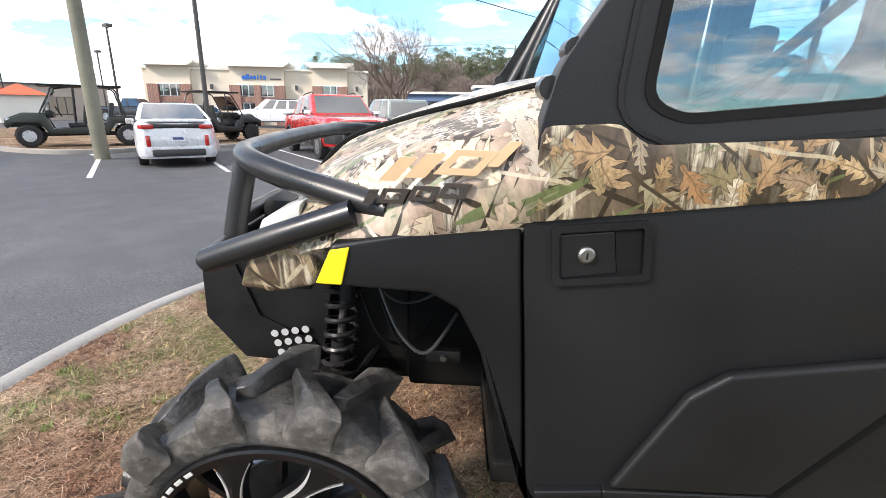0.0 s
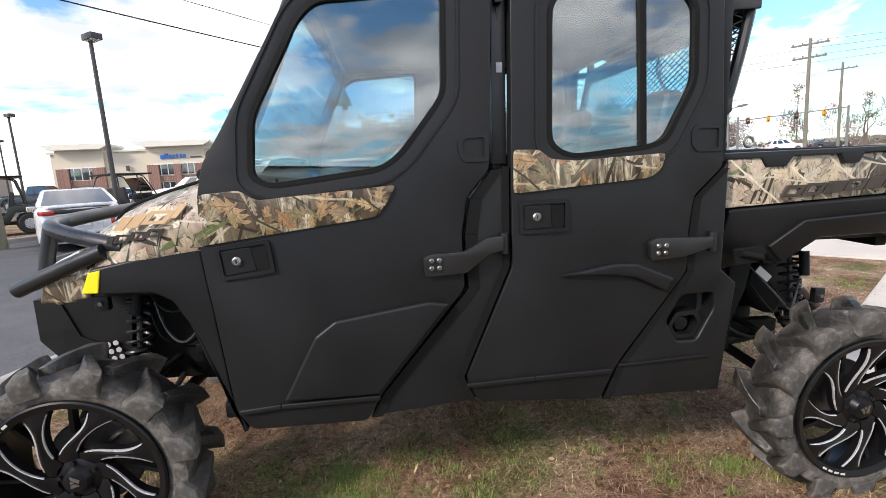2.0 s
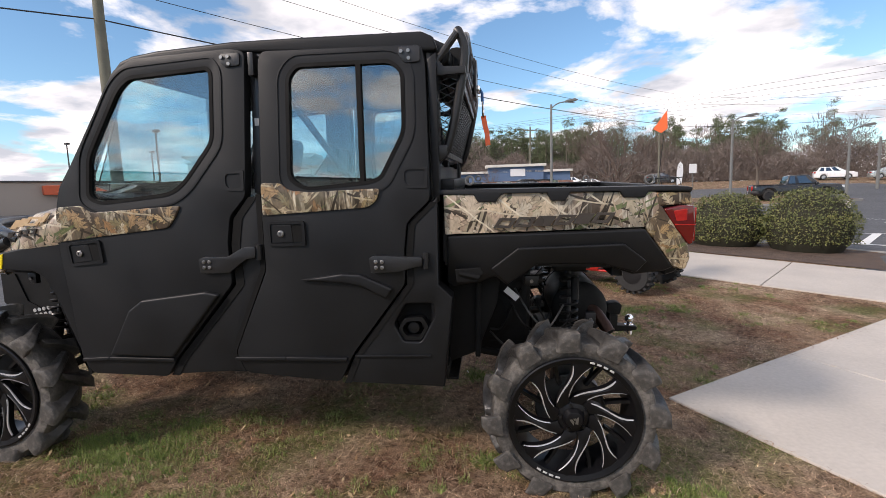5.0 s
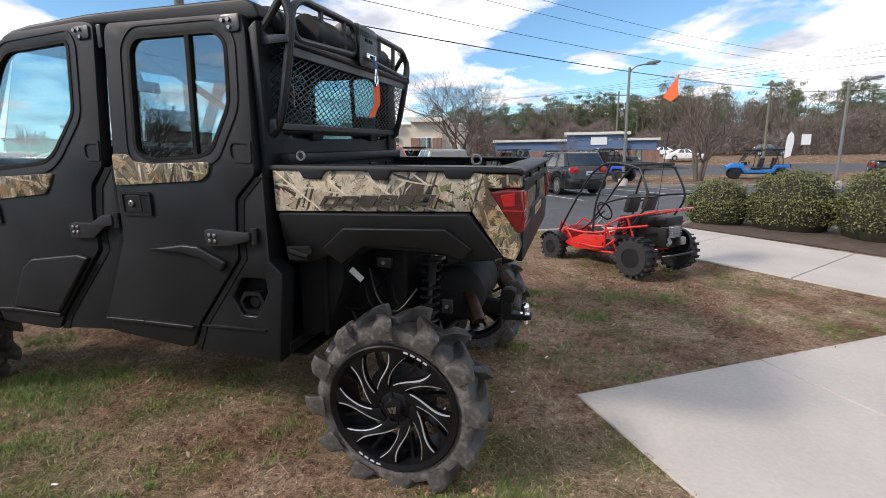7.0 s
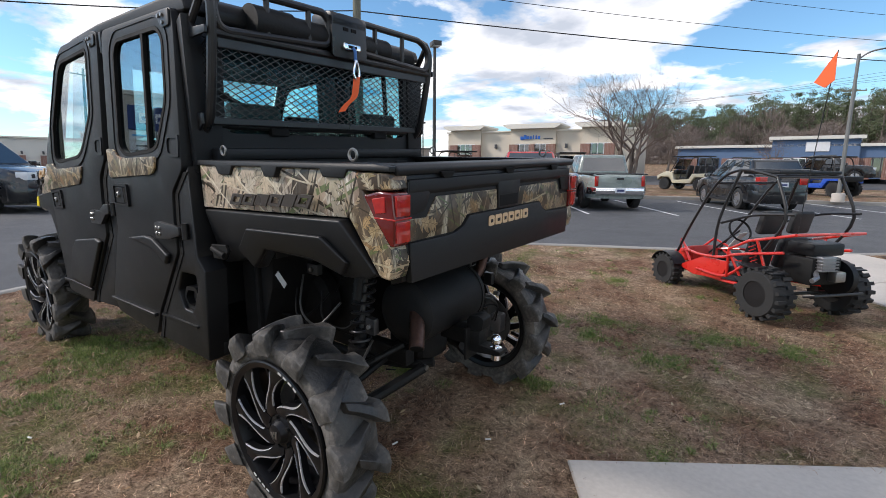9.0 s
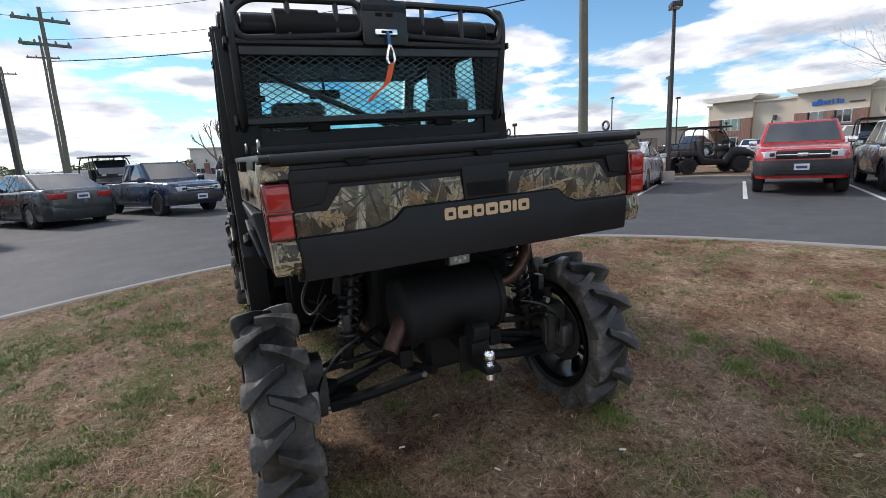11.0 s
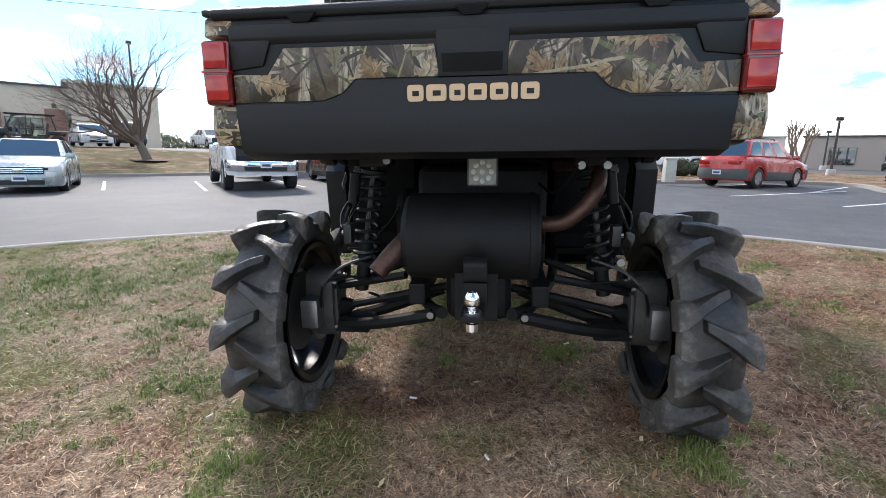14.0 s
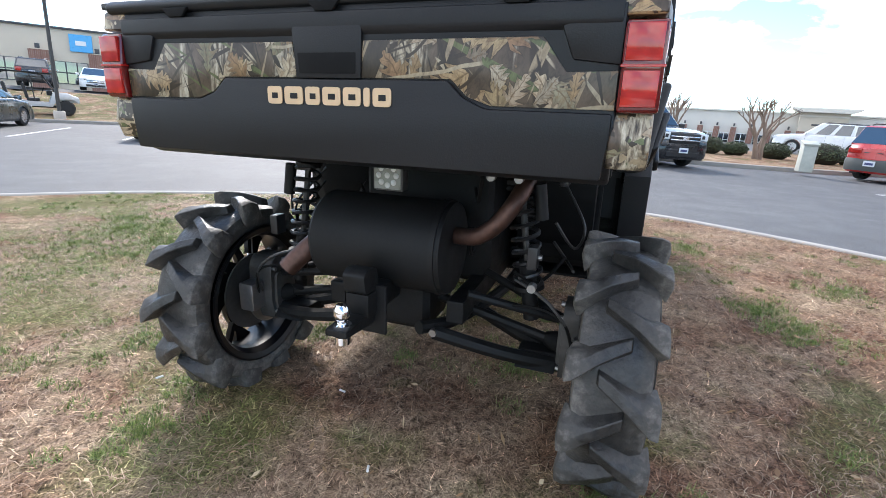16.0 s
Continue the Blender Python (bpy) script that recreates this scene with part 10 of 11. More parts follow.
for s in (2.3, 5.5, 13.5):
    facade_window(b, s, 0.75, 1.5, 1.5, 3, 1)
for s in (8.4, 10.8):
    win = part("window", box((s, -0.44, 0.8), (1.5, 0.06, 1.3)), M_WHITE, t)
    for i in range(3):
        part("pane", box((s - 0.75 + 0.5 * (i + 0.5), -0.48, 0.8), (0.42, 0.03, 1.2)), M_CARGLASS, win)

# long brick and stucco building south-west
b = building("office_building", (8.0, -73.0), (-0.71, 0.71), 1.0, "long pale office building with brick piers and strip windows")
part("wall", box((28, 6, 2.1), (62, 12, 4.8)), M_STUCCO, b)
part("roof_edge", box((28, 6, 4.45), (62.4, 12.4, 0.14)), M_ROOFDARK, b)
for k in range(16):
    s = 0.8 + k * 3.8
    pr = part("brick_pier", box((s, -0.30, 1.25), (1.25, 0.60, 2.9), 0.01), M_BRICK, b)
    part("pier_lamp", box((s, -0.64, 2.95), (0.3, 0.12, 0.35), 0.02), M_ROOFDARK, pr)
    if k < 15:
        facade_window(b, s + 1.9, 1.15, 2.2, 1.7, 3, 2)
for s in (45.3, 22.0):
    sg = part("sign", box((s, -0.10, 3.45), (1.5, 0.16, 1.3), 0.02), M_SKYSIGN, b, "square sky-blue shop sign")
    part("sign_bar", box((s, -0.20, 3.45), (0.7, 0.04, 0.35), 0.05), M_WHITE, sg)
t = part("entrance_tower", box((58.0, 0.6, 2.2), (6.0, 3.0, 5.2)), M_STUCCO, b)
part("cornice", box((58.0, 0.6, 4.85), (6.8, 3.8, 0.22), 0.02), M_CORNICE, t)

# white building with a flared entrance, west
b = building("office_building", (-57.2, -2.0), (0.236, 0.972), -0.3, "pale single-storey office building with a flared entrance canopy")
part("wall", box((15, 6, 1.8), (34, 12, 4.2)), M_STUCCO2, b)
part("roof_edge", box((15, 6, 3.95), (34.4, 12.4, 0.14)), M_CORNICE, b)
for k in range(18):
    s = -3.4 + k * 1.55
    if 18.4 < s < 23.2:
        continue
    pr = part("brick_pier", box((s, -0.20, 0.95), (0.50, 0.40, 2.7), 0.01), M_BRICK, b)
    part("pier_lamp", box((s, -0.16, 2.55), (0.16, 0.16, 0.3), 0.02), M_ROOFDARK, pr)
    win = part("window", box((s + 0.78, -0.03, 1.0), (0.96, 0.08, 1.5)), M_WHITE, b)
    for i in range(2):
        for j in range(2):
            part("pane", box((s + 0.55 + 0.46 * i, -0.08, 0.64 + j * 0.72), (0.40, 0.03, 0.64)), M_CARGLASS, win)
for s in (20.8,):
    t = part("entrance_tower", box((s, -0.2, 2.0), (3.7, 2.4, 4.5)), M_STUCCO, b)
    part("cornice", prism([(s - 1.9, 4.05), (s + 1.9, 4.05), (s + 2.6, 4.34), (s + 2.6, 4.44), (s - 2.6, 4.44), (s - 2.6, 4.34)], "y", -2.2, 1.4), M_CORNICE, t)
    part("soffit_band", box((s, -1.43, 3.75), (3.8, 0.06, 0.14)), M_CORNICE, t)
    for q in (-1.5, 1.5):
        part("brick_pier", box((s + q, -1.5, 0.95), (0.75, 0.4, 2.7), 0.01), M_BRICK, t)
    win = part("window", box((s, -1.42, 1.4), (2.1, 0.08, 1.9)), M_WHITE, t)
    for i in range(3):
        for j in range(2):
            part("pane", box((s - 1.05 + 0.7 * (i + 0.5), -1.47, 0.93 + j * 0.94), (0.6, 0.03, 0.84)), M_CARGLASS, win)
    part("sign_bar", box((s - 0.2, -1.44, 2.95), (1.3, 0.05, 0.14), 0.02), M_ROOFDARK, t)

# feather banner and small sign beyond the road
def feather_banner(at):
    x, y = at
    b = thing("feather_banner", Matrix.Translation((x, y, hill_z(x, y))), "white feather banner on a thin pole by the far road", "banner")
    part("pole", tube([(0, 0, -0.2), (0, 0, 2.2), (0.10, 0, 2.9), (0.35, 0, 3.3)], 0.02, 6), M_GALV, b)
    part("cloth", prism([(0.02, 0.7), (0.55, 0.9), (0.72, 2.2), (0.66, 3.0), (0.38, 3.32), (0.12, 2.95), (0.03, 2.2)], "y", -0.012, 0.012), M_WHITE, b)


feather_banner((23.4, 54.3))
b = thing("road_sign", Matrix.Translation((24.9, 53.7, hill_z(24.9, 53.7))), "small white road sign on a post", "sign")
part("post", tube([(0, 0, -0.2), (0, 0, 2.6)], 0.03, 6), M_GALV, b)
part("panel", box((0, -0.04, 2.5), (0.8, 0.02, 1.0), 0.004), M_WHITE, b)

# far sheds, one with an orange roof
for (x, y, w, h, c, lab) in ((-30.5, 33.0, 2.6, 1.9, M_STUCCO2, "small pale kiosk with an orange hipped roof"),):
    b = building("kiosk", (x, y), (0.7, 0.7), 0.4, lab)
    part("wall", box((0, 0, h / 2), (w, w, h)), c, b)
    bm = bmesh.new()
    add_prism(bm, [(-w * 0.62, -w * 0.62), (w * 0.62, -w * 0.62), (w * 0.62, w * 0.62), (-w * 0.62, w * 0.62)], "z", h - 0.02, h + 0.75, 0, 1, [(-0.1, -0.1), (0.1, -0.1), (0.1, 0.1), (-0.1, 0.1)])
    part("roof", bm, M_ORANGEROOF, b)
b = building("shop_building", (-46, 30), (0.55, 0.83), 0.5, "low red-brown shop with an orange entrance roof")
part("wall", box((10, 3, 1.4), (22, 6, 3.2)), M_BRICK, b)
part("canopy", box((12, -0.3, 2.2), (2.6, 0.8, 0.9), 0.05), M_ORANGEROOF, b)
part("roof", box((10, 3, 3.05), (22.4, 6.4, 0.14)), M_ROOFDARK, b)
for s in (2, 6, 17):
    facade_window(b, s, 1.2, 2.0, 1.6, 3, 1)


# ---- pylon sign ----
def pylon():
    a, c = Vector((-20.1, -12.95)), Vector((-21.65, -9.4))
    mid = (a + c) / 2
    d = (c - a).normalized()
    root = thing("pylon_sign", Matrix.Translation((mid.x, mid.y, hill_z(mid.x, mid.y))) @ Matrix.Rotation(math.atan2(d.y, d.x), 4, "Z"), "tall stucco shopping-centre sign with tenant panels", "sign")
    w = 3.75
    part("body", box((0, 0.35, 2.55), (w, 0.7, 5.1), 0.02), M_STUCCO, root)
    part("cap", box((0, 0.35, 5.18), (w + 0.3, 1.0, 0.20), 0.03), M_CORNICE, root)
    p = part("main_panel", box((0, -0.06, 4.05), (w * 0.92, 0.12, 1.15), 0.02), M_NAVY, root, "navy blue main panel with white bars")
    x = -1.42
    for k, (ww, hh) in enumerate(((0.42, 0.62), (0.44, 0.46), (0.56, 0.46), (0.38, 0.46), (0.12, 0.22), (0.40, 0.46))):
        part("sign_bar", box((x + ww / 2, -0.14, 3.82 + hh / 2 if ww > 0.2 else 4.25), (ww, 0.05, hh), 0.03), M_WHITE, p)
        if ww > 0.3:
            part("sign_gap", box((x + ww * 0.58, -0.168, 3.80 + hh / 2), (ww * 0.34, 0.012, hh * 0.42)), M_NAVY, p)
        x += ww + 0.07
    rnd = random.Random(4)
    for r in range(5):
        for cidx in range(3):
            cx = -w * 0.92 / 2 + w * 0.92 / 3 * (cidx + 0.5)
            t = part("tenant_panel", box((cx, -0.05, 3.22 - r * 0.48), (w * 0.92 / 3 - 0.05, 0.10, 0.43), 0.01), M_WHITE if not (r == 0 and cidx == 0) else M_TRIM, root, "white tenant panel with unreadable bars")
            part("tenant_bar", box((cx + rnd.uniform(-0.1, 0.1), -0.11, 3.22 - r * 0.48), (rnd.uniform(0.4, 0.8), 0.02, rnd.uniform(0.06, 0.14))), rnd.choice([M_SIGNBLUE, M_RED, M_TRIM, M_WHITE, M_SKYSIGN]), t)
    part("plinth", box((0, 0.35, 0.25), (w + 0.2, 0.9, 0.55), 0.02), M_BRICK, root)


pylon()


# ---- trees and shrubs ----
M_BARK = mat("grey_bark", (0.14, 0.115, 0.095), 0.9, var=0.3, scale=6, fine=50, bump=0.5, dist=0.01)
M_TWIG = mat("bare_twigs", (0.13, 0.095, 0.078), 0.9, var=0.25, scale=3, bump=0.0)
M_MYRTLE = mat("smooth_tan_bark", (0.22, 0.165, 0.125), 0.8, var=0.25, scale=5, bump=0.2)


def bare_tree(at, h, spread, seed, label, lift=0.12, trunk=0.14, levels=5, multi=1, bark=None, knobby=False, tip=(0.05, 0.02), first=1.0):
    rnd = random.Random(seed)
    x, y = at
    root = thing("tree", Matrix.Translation((x, y, hill_z(x, y) + lift)), label, "tree")
    tb, cb = bmesh.new(), bmesh.new()

    def grow_branch(p, d, ln, r, lev):
        n = 3
        pts = [p]
        for i in range(n):
            d = (d + Vector((rnd.uniform(-0.22, 0.22), rnd.uniform(-0.22, 0.22), rnd.uniform(-0.05, 0.16)))).normalized()
            pts.append(pts[-1] + d * ln / n)
        r1 = r * (0.62 if not knobby else 0.8)
        add_tube(tb if lev == 0 else cb, pts, [r + (r1 - r) * i / n for i in range(n + 1)], 8 if lev == 0 else (5 if lev < 3 else 3), caps=False)
        if lev >= levels:
            return
        k = 11 if lev == 0 and first > 1 and multi == 1 else rnd.choice((3, 4)) if lev < (3 if levels < 6 else 4) else rnd.choice((2, 3, 3))
        if knobby:
            k = 2 if lev < levels - 1 else 4
        for i in range(k):
            a = 2 * math.pi * (i + rnd.random() * 0.7) / k
            tilt = rnd.uniform(0.35, 0.85) * spread if not knobby else rnd.uniform(0.15, 0.42)
            o = d.orthogonal().normalized()
            o2 = d.cross(o)
            nd = (d * math.cos(tilt) + (o * math.cos(a) + o2 * math.sin(a)) * math.sin(tilt)).normalized()
            grow_branch(pts[-1] if i < 2 else pts[-2], nd, ln * rnd.uniform(0.58, 0.80) * (first if lev == 0 else 1.0) if not knobby else ln * rnd.uniform(0.55, 0.75), r1 * 0.72 if not knobby else r1 * 0.80, lev + 1)
    for m in range(multi):
        a = 2 * math.pi * m / max(1, multi)
        d0 = Vector((0.25 * math.cos(a), 0.25 * math.sin(a), 1 if not knobby else 1.7)) if multi > 1 else Vector((*tip, 1))
        grow_branch(Vector((0.12 * math.cos(a) * (multi > 1), 0.12 * math.sin(a) * (multi > 1), -0.1)), d0.normalized(), h * (0.34 if multi > 1 else 0.30 if first == 1 else 0.20), trunk, 0)
    part("trunk", tb, bark or M_BARK, root, smooth=True)
    part("crown", cb, M_TWIG if not bark else bark, root, "bare leafless branches and twigs")
    return root


bare_tree((-2.6, 23.2), 6.4, 1.15, 3, "bare leafless ornamental tree on the verge", 0.1, 0.12, 6, 5, first=1.25)
bare_tree((10.2, 28.4), 6.0, 1.15, 11, "bare dark-trunked tree on the verge", 0.1, 0.11, 6, 5, first=1.35)
TREE_L = (-20.8, -19.8)
bare_tree(TREE_L, 8.6, 1.0, 21, "bare leaning tree with a wide crown and a mulch ring", 0.0, 0.27, 6, 1, tip=(0.34, -0.42), first=2.0)
bare_tree((-26.5, -15.0), 6.2, 0.9, 23, "bare leafless tree by the road", 0.12, 0.11, 5)
bare_tree((-33, -16), 7.0, 0.9, 25, "bare leafless tree by the road", 0.12, 0.12, 5)
bare_tree((-18.6, 5.9), 2.75, 0.8, 31, "pruned multi-stem crepe myrtle with knobby ends", 0.12, 0.080, 4, 5, M_MYRTLE, True)
bare_tree((-29.2, -0.6), 5.2, 0.8, 33, "pruned multi-stem crepe myrtle with knobby ends", 0.12, 0.10, 3, 5, M_MYRTLE, True)
bare_tree((-27.5, 3.2), 3.6, 0.8, 35, "pruned multi-stem crepe myrtle with knobby ends", 0.12, 0.09, 3, 5, M_MYRTLE, True)
bare_tree((-23.6, 15.9), 3.5, 0.8, 37, "pruned multi-stem crepe myrtle with knobby ends", 0.12, 0.09, 3, 5, M_MYRTLE, True)
bare_tree((-5.0, 43.5), 5.5, 0.95, 41, "bare leafless tree by the tan building", 0.3, 0.13, 5)
bare_tree((2.5, 44.0), 4.5, 0.95, 43, "bare leafless tree by the blue shop", 0.3, 0.12, 5)
bare_tree((34, 58), 8.5, 0.95, 45, "bare leafless tree on the rise", 0.1, 0.18, 5)
bare_tree((60, 52), 8.5, 0.95, 47, "bare leafless tree on the rise", 0.1, 0.18, 5)


def leaf_cloud(n, rx, ry, rz, seed, size, shell=0.80, flat=0.0):
    rng = np.random.default_rng(seed)
    d = rng.normal(size=(n, 3))
    d /= np.linalg.norm(d, axis=1)[:, None]
    d[:, 2] = np.where(d[:, 2] < -0.35, -d[:, 2] * 0.6, d[:, 2])
    bump = 1 + 0.05 * np.sin(d[:, 0] * 9 + seed) * np.sin(d[:, 1] * 8 + 1) + 0.04 * np.sin(d[:, 2] * 11)
    rad = rng.uniform(shell, 1.0, n) * bump * (1 + (rng.random(n) > 0.96) * 0.05)
    p = d * rad[:, None] * np.array([rx, ry, rz])
    u = rng.normal(size=(n, 3))
    u /= np.linalg.norm(u, axis=1)[:, None]
    v = np.cross(u, d + 0.35 * rng.normal(size=(n, 3)))
    v /= np.linalg.norm(v, axis=1)[:, None] + 1e-9
    s = size * rng.uniform(0.6, 1.4, n)[:, None]
    V = np.empty((n, 4, 3))
    V[:, 0], V[:, 1], V[:, 2], V[:, 3] = p - u * s, p - v * s * 0.5, p + u * s, p + v * s * 0.5
    return V.reshape(-1, 3), np.arange(n * 4).reshape(n, 4)


M_BOX = leaf_mat("clipped_box_leaves", (0.050, 0.066, 0.018), (0.12, 0.135, 0.040), (0.23, 0.22, 0.075))
M_HOLLY = leaf_mat("dark_hedge_leaves", (0.015, 0.028, 0.010), (0.045, 0.065, 0.024), (0.10, 0.115, 0.05))
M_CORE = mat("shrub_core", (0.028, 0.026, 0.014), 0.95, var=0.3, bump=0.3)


def shrub(at, rx, ry, rz, seed, material, label, zf, n=9000, size=0.020):
    x, y = at
    root = thing("shrub", Matrix.Translation((x, y, zf(x, y) + rz * 0.66)), label, "shrub", "clipped shrubs")
    bm = bmesh.new()
    bmesh.ops.create_icosphere(bm, subdivisions=3, radius=0.86)
    for v in bm.verts:
        v.co.x *= rx
        v.co.y *= ry
        v.co.z *= rz
        v.co *= 1 + 0.05 * noise.noise(v.co * 3)
    # near-black ball added inside, standing in for the shade among the leaves
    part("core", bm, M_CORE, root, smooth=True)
    V, F = leaf_cloud(n, rx, ry, rz, seed, size)
    tagged(mesh_np("foliage", V, F, material, root), kind="stuff")
    for k in range(4):
        a = k * 1.6
        part("stem", tube([(0.12 * math.cos(a), 0.12 * math.sin(a), -rz * 0.85), (0.2 * math.cos(a), 0.2 * math.sin(a), -rz * 0.3)], 0.02, 6), M_BARK, root)
    return root


bz = lambda x, y: turf_z(x, min(y, 7)) - 0.11
shrub((6.20, 7.85), 0.60, 0.58, 0.60, 1, M_BOX, "rounded clipped olive-green shrub in a mulch bed", bz)
shrub((7.30, 7.42), 0.76, 0.70, 0.74, 2, M_BOX, "large rounded clipped olive-green shrub in a mulch bed", bz, 12000)
shrub((8.42, 6.72), 0.82, 0.70, 0.80, 3, M_BOX, "large rounded clipped olive-green shrub in a mulch bed", bz, 13000)
shrub((9.75, 5.25), 0.60, 0.55, 0.50, 4, M_BOX, "small ragged olive-green shrub in a mulch bed", bz, 5000)
vz = lambda x, y: hill_z(x, y) + 0.12
for k, (x, y, r) in enumerate(((-20.4, 2.9, 0.62), (-20.6, 4.3, 0.66), (-20.9, 5.5, 0.50), (-20.3, 6.9, 0.58), (-19.0, 8.2, 0.70), (-20.6, 1.6, 0.6), (-19.7, 9.5, 0.58), (-19.2, 10.8, 0.70))):
    shrub((x, y), r * 1.1, r * 1.1, r * 0.72, 20 + k, M_HOLLY, "dark green clipped hedge shrub", vz, 3200, 0.035)

# mulch rings
for x, y in ((10.2, 28.4), TREE_L, (-2.85, 23.2)):
    bm = lathe([(0.0, 0.06), (0.55, 0.05), (0.95, 0.0), (0.0, -0.02)], 20, "z", (x, y, hill_z(x, y) + 0.125), closed=False)
    tagged(part("mulch_ring", bm, M_MULCH, smooth=True), "dark brown mulch ring round a tree", "mulch", kind="structure")


def woods():
    """Pines and bare hardwoods along the rise."""
    rng = np.random.default_rng(8)
    need, bare, stems = [], [], []
    for i in range(390):
        t = rng.random() * 0.63 if i < 372 else rng.uniform(0.64, 1.0)
        x = -34 + 150 * t + rng.normal(0, 2)
        y = 112 - 45 * t + rng.uniform(-5, 18)
        z = hill_z(x, y)
        pine = rng.random() < (0.62 if i < 372 else 0.15)
        h = rng.uniform(8.5, 12.5) if pine else rng.uniform(6.0, 10.5)
        if pine:
            stems.append((x, y, z, h, 0.15))
            k = rng.integers(13, 20)
            u = rng.uniform(0.38, 1.0, k)
            cz, cr = z + h * u, rng.uniform(0.8, 1.5, k) * (1.30 - 0.62 * u)
            cx, cy = x + rng.normal(0, 1.25, k) * (1.25 - u), y + rng.normal(0, 1.25, k) * (1.25 - u)
            n = 2000
            j = rng.integers(0, k, n)
            d = rng.normal(size=(n, 3))
            d /= np.linalg.norm(d, axis=1)[:, None]
            p = np.stack([cx[j], cy[j], cz[j]], 1) + d * (cr[j] * rng.uniform(0.2, 1, n) ** 0.6)[:, None] * np.array([1, 1, 0.55])
            s = rng.uniform(0.05, 0.13, n)[:, None]
            a, b = rng.normal(size=(n, 3)), rng.normal(size=(n, 3))
            need.append(np.stack([p - a * s, p + a * s * 0.6 + b * s * 0.5, p + b * s], 1))
        else:
            # upright limbs with a haze of fine twigs at the rim
            n = 1000
            d = rng.normal(size=(n, 3))
            d /= np.linalg.norm(d, axis=1)[:, None]
            c = np.array([x, y, z + h * 0.58])
            p = c + d * (rng.uniform(0.25, 1, n) ** 0.5)[:, None] * np.array([h * 0.26, h * 0.26, h * 0.42])
            up = d * 0.5 + np.array([0, 0, 0.9]) + 0.45 * rng.normal(size=(n, 3))
            e = p + up * (rng.uniform(0.25, 0.8, n))[:, None]
            w = rng.normal(size=(n, 3)) * 0.028
            bare.append(np.stack([p - w, p + w, e], 1))
            stems.append((x, y, z, h * 0.7, 0.07))
    # tangled brush at the foot
    n = 230000
    t = rng.random(n) ** 1.0
    t = np.where(rng.random(n) < 0.9, t * 0.64, 0.64 + t * 0.36)
    x = -34 + 150 * t
    y = 106 - 45 * t + rng.normal(0, 3, n)
    z = np.array([hill_z(a, b) for a, b in zip(x, y)]) + rng.uniform(0, 1, n) ** 1.4 * np.where(t < 0.64, 4.6 + 1.4 * np.sin(x * 0.35) + np.sin(x * 0.9 + 1), 1.3)
    st = np.stack([x, y, z], 1)
    en = st + np.stack([rng.normal(0, 0.45, n), rng.normal(0, 0.45, n), rng.uniform(0.1, 0.9, n)], 1)
    w = rng.normal(size=(n, 3)) * 0.022
    bare.append(np.stack([st - w, st + w, en], 1))
    M_PINE = leaf_mat("pine_needles", (0.058, 0.080, 0.036), (0.105, 0.132, 0.062), (0.175, 0.195, 0.105))
    M_BRUSH = leaf_mat("winter_brush", (0.120, 0.092, 0.078), (0.172, 0.134, 0.114), (0.24, 0.195, 0.168))
    for nm, arr, material, lab in (("pine_woods", need, M_PINE, "belt of tall pines along the rise"), ("winter_woods", bare, M_BRUSH, "belt of bare brown winter hardwoods")):
        V = np.concatenate(arr).reshape(-1, 3)
        tagged(mesh_np(nm, V, np.arange(len(V)).reshape(-1, 3), material), lab, "trees", kind="stuff")
    bm = bmesh.new()
    for x, y, z, h, r in stems:
        add_tube(bm, [(x, y, z - 0.3), (x, y, z + h * 0.85)], [r, r * 0.4], 5, caps=False)
    tagged(part("woods_trunks", bm, M_BARK), "tall straight grey-brown tree trunks", "trees", kind="stuff")
    # far tree line west
    rng = np.random.default_rng(18)
    n = 42000
    ang = rng.uniform(radians(140), radians(235), n)
    d = rng.uniform(120, 140, n)
    p = np.stack([d * np.cos(ang), d * np.sin(ang), rng.uniform(0.0, 4.2, n) * (0.7 + 0.3 * np.sin(ang * 40))], 1)
    a, b = rng.normal(size=(n, 3)) * 0.32, rng.normal(size=(n, 3)) * 0.32
    V = np.stack([p - a, p + a * 0.5 + b * 0.4, p + b], 1).reshape(-1, 3)
    tagged(mesh_np("far_woods", V, np.arange(len(V)).reshape(-1, 3), M_PINE), "low distant line of trees", "trees", kind="stuff")


woods()

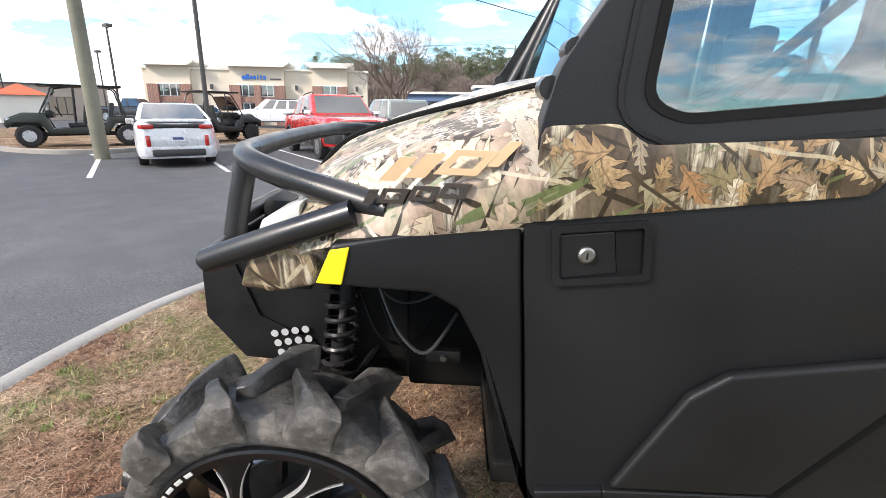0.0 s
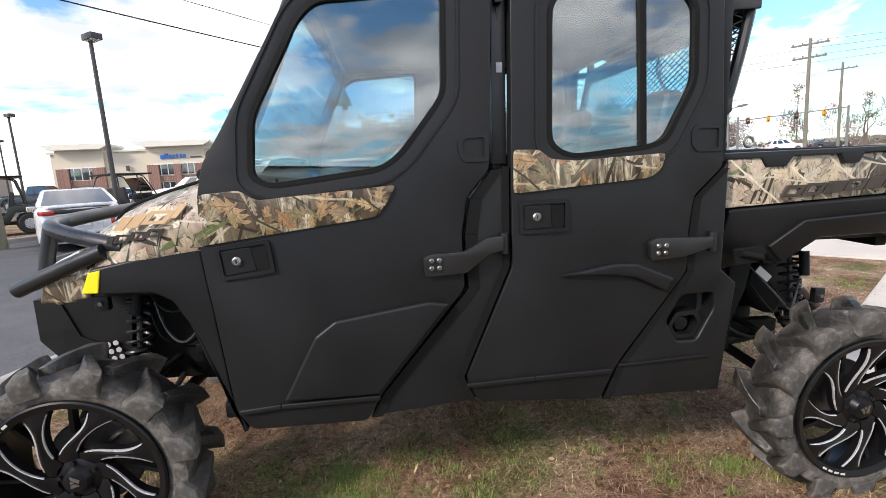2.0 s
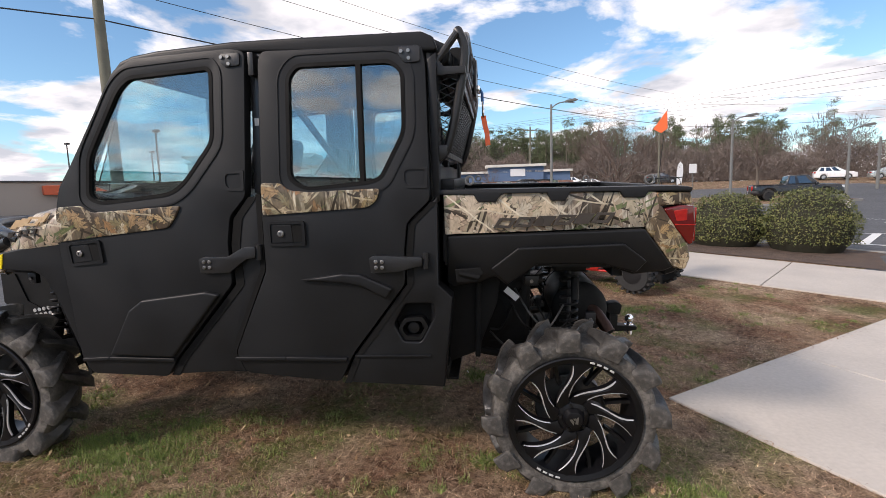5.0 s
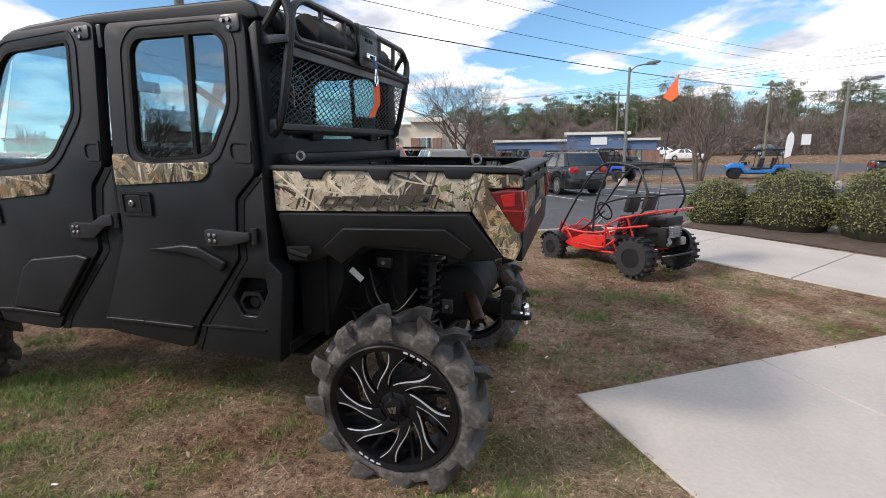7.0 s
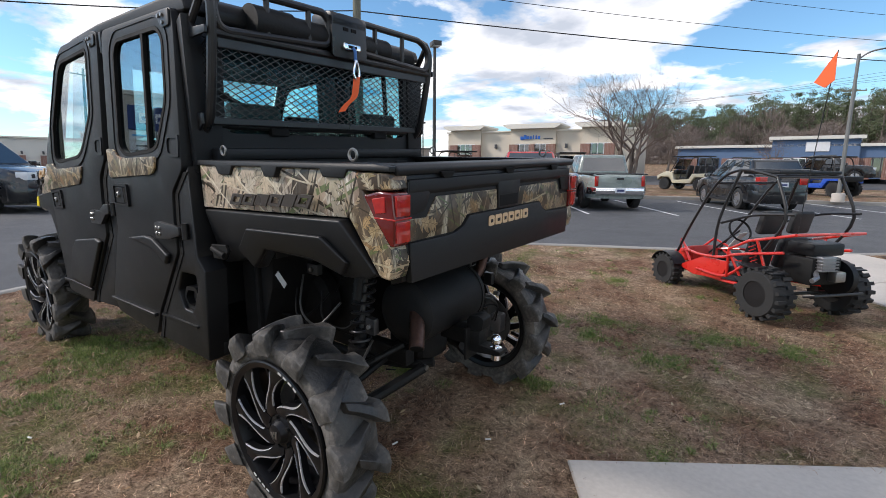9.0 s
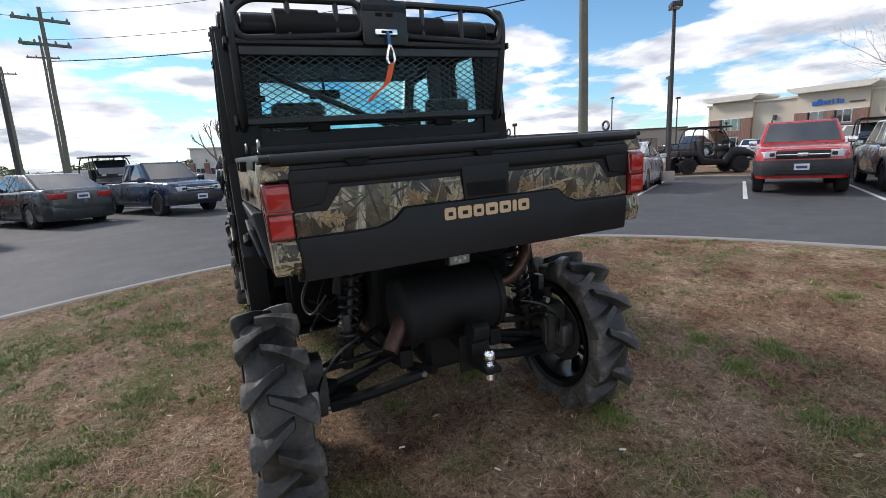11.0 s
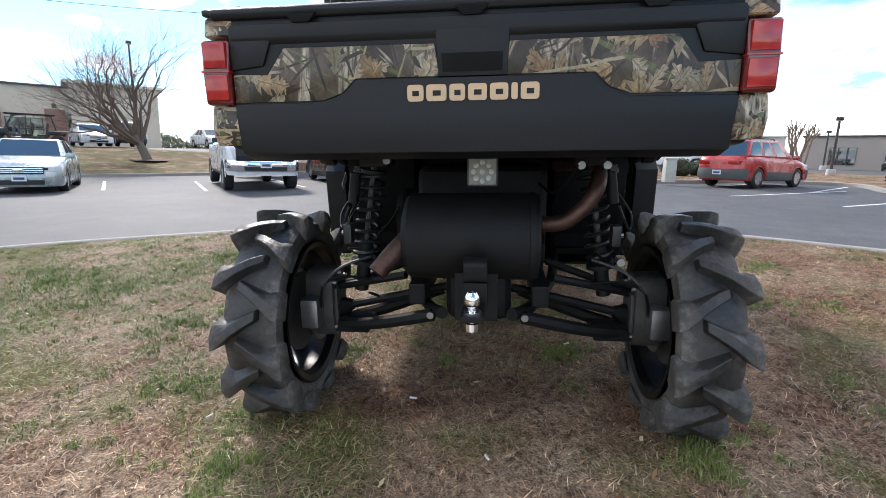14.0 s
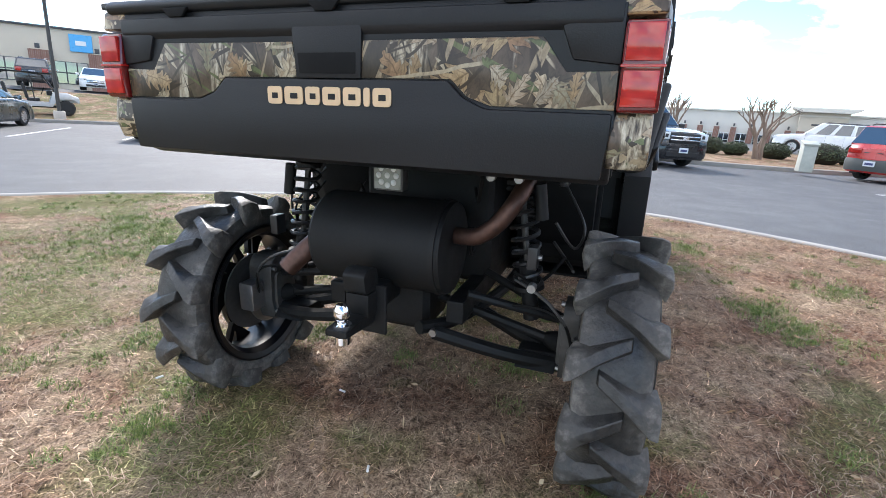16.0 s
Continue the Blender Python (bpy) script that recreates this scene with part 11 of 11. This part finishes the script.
# ---- small things about the lawn ----
box_root = thing("utility_box", Matrix.Translation((-13.1, 5.95, hill_z(-13.1, 5.95) + 0.12)), "pale grey-green utility pedestal on the verge", "utility box")
part("cabinet", prism([(-0.20, 0.0), (0.20, 0.0), (0.17, 0.78), (-0.17, 0.86)], "y", -0.18, 0.18, 0.02), mat("pedestal_grey", (0.42, 0.43, 0.38), 0.6, bump=0.05), box_root, smooth=True)
part("lid", box((0, 0, 0.84), (0.42, 0.42, 0.06), 0.02, 2, (0, 13, 0)), MATS["pedestal_grey"], box_root, smooth=True)
M_BUTT = mat("paper_white", (0.78, 0.77, 0.74), 0.8, bump=0.1)
for x, y, a in ((3.26, 0.09, 0.4), (2.93, -0.22, 1.3), (2.35, 0.45, 2.0), (3.42, 0.62, 0.9), (1.5, -1.25, 0.2), (3.15, -0.95, 2.6)):
    bm = tube([(0, 0, 0), (0.028, 0, 0.003)], 0.004, 8)
    xf(bm, Matrix.Translation((x, y, turf_z(x, y) + 0.022)) @ Matrix.Rotation(a, 4, "Z"))
    tagged(part("cigarette_end", bm, M_BUTT, smooth=True), "white cigarette end lying in the grass", "litter", "litter in the grass")
M_DRYLEAF = leaf_mat("dry_leaves", (0.20, 0.10, 0.045), (0.34, 0.20, 0.09), (0.52, 0.40, 0.24))


def dry_leaves():
    rng = np.random.default_rng(5)
    n = 2600
    ang = rng.uniform(0, 2 * np.pi, n)
    rr = 4.2 * np.sqrt(rng.random(n))
    x, y = 2.0 + rr * np.cos(ang), -0.2 + rr * np.sin(ang)
    keep = np.array([inside([(p.x, p.y) for p in ISLE], a, b) and not ((a - 3.63) * 0.815 + (b - 0.2) * 0.58 > 0 and (a - 3.63) * 0.56 - (b - 0.2) * 0.83 > 0) for a, b in zip(x, y)])
    x, y = x[keep], y[keep]
    n = len(x)
    p = np.stack([x, y, 0.033 * y - 0.030 * x + rng.uniform(0.006, 0.03, n)], 1)
    az = rng.uniform(0, 2 * np.pi, n)
    u = np.stack([np.cos(az), np.sin(az), rng.normal(0, 0.35, n)], 1) * rng.uniform(0.008, 0.022, n)[:, None]
    v = np.stack([-np.sin(az), np.cos(az), rng.normal(0, 0.35, n)], 1) * rng.uniform(0.003, 0.009, n)[:, None]
    V = np.stack([p - u, p - v, p + u, p + v], 1).reshape(-1, 3)
    tagged(mesh_np("leaf_litter", V, np.arange(n * 4).reshape(n, 4), M_DRYLEAF), "scattered small dry leaves and thatch bits", "leaf litter", kind="stuff")


dry_leaves()
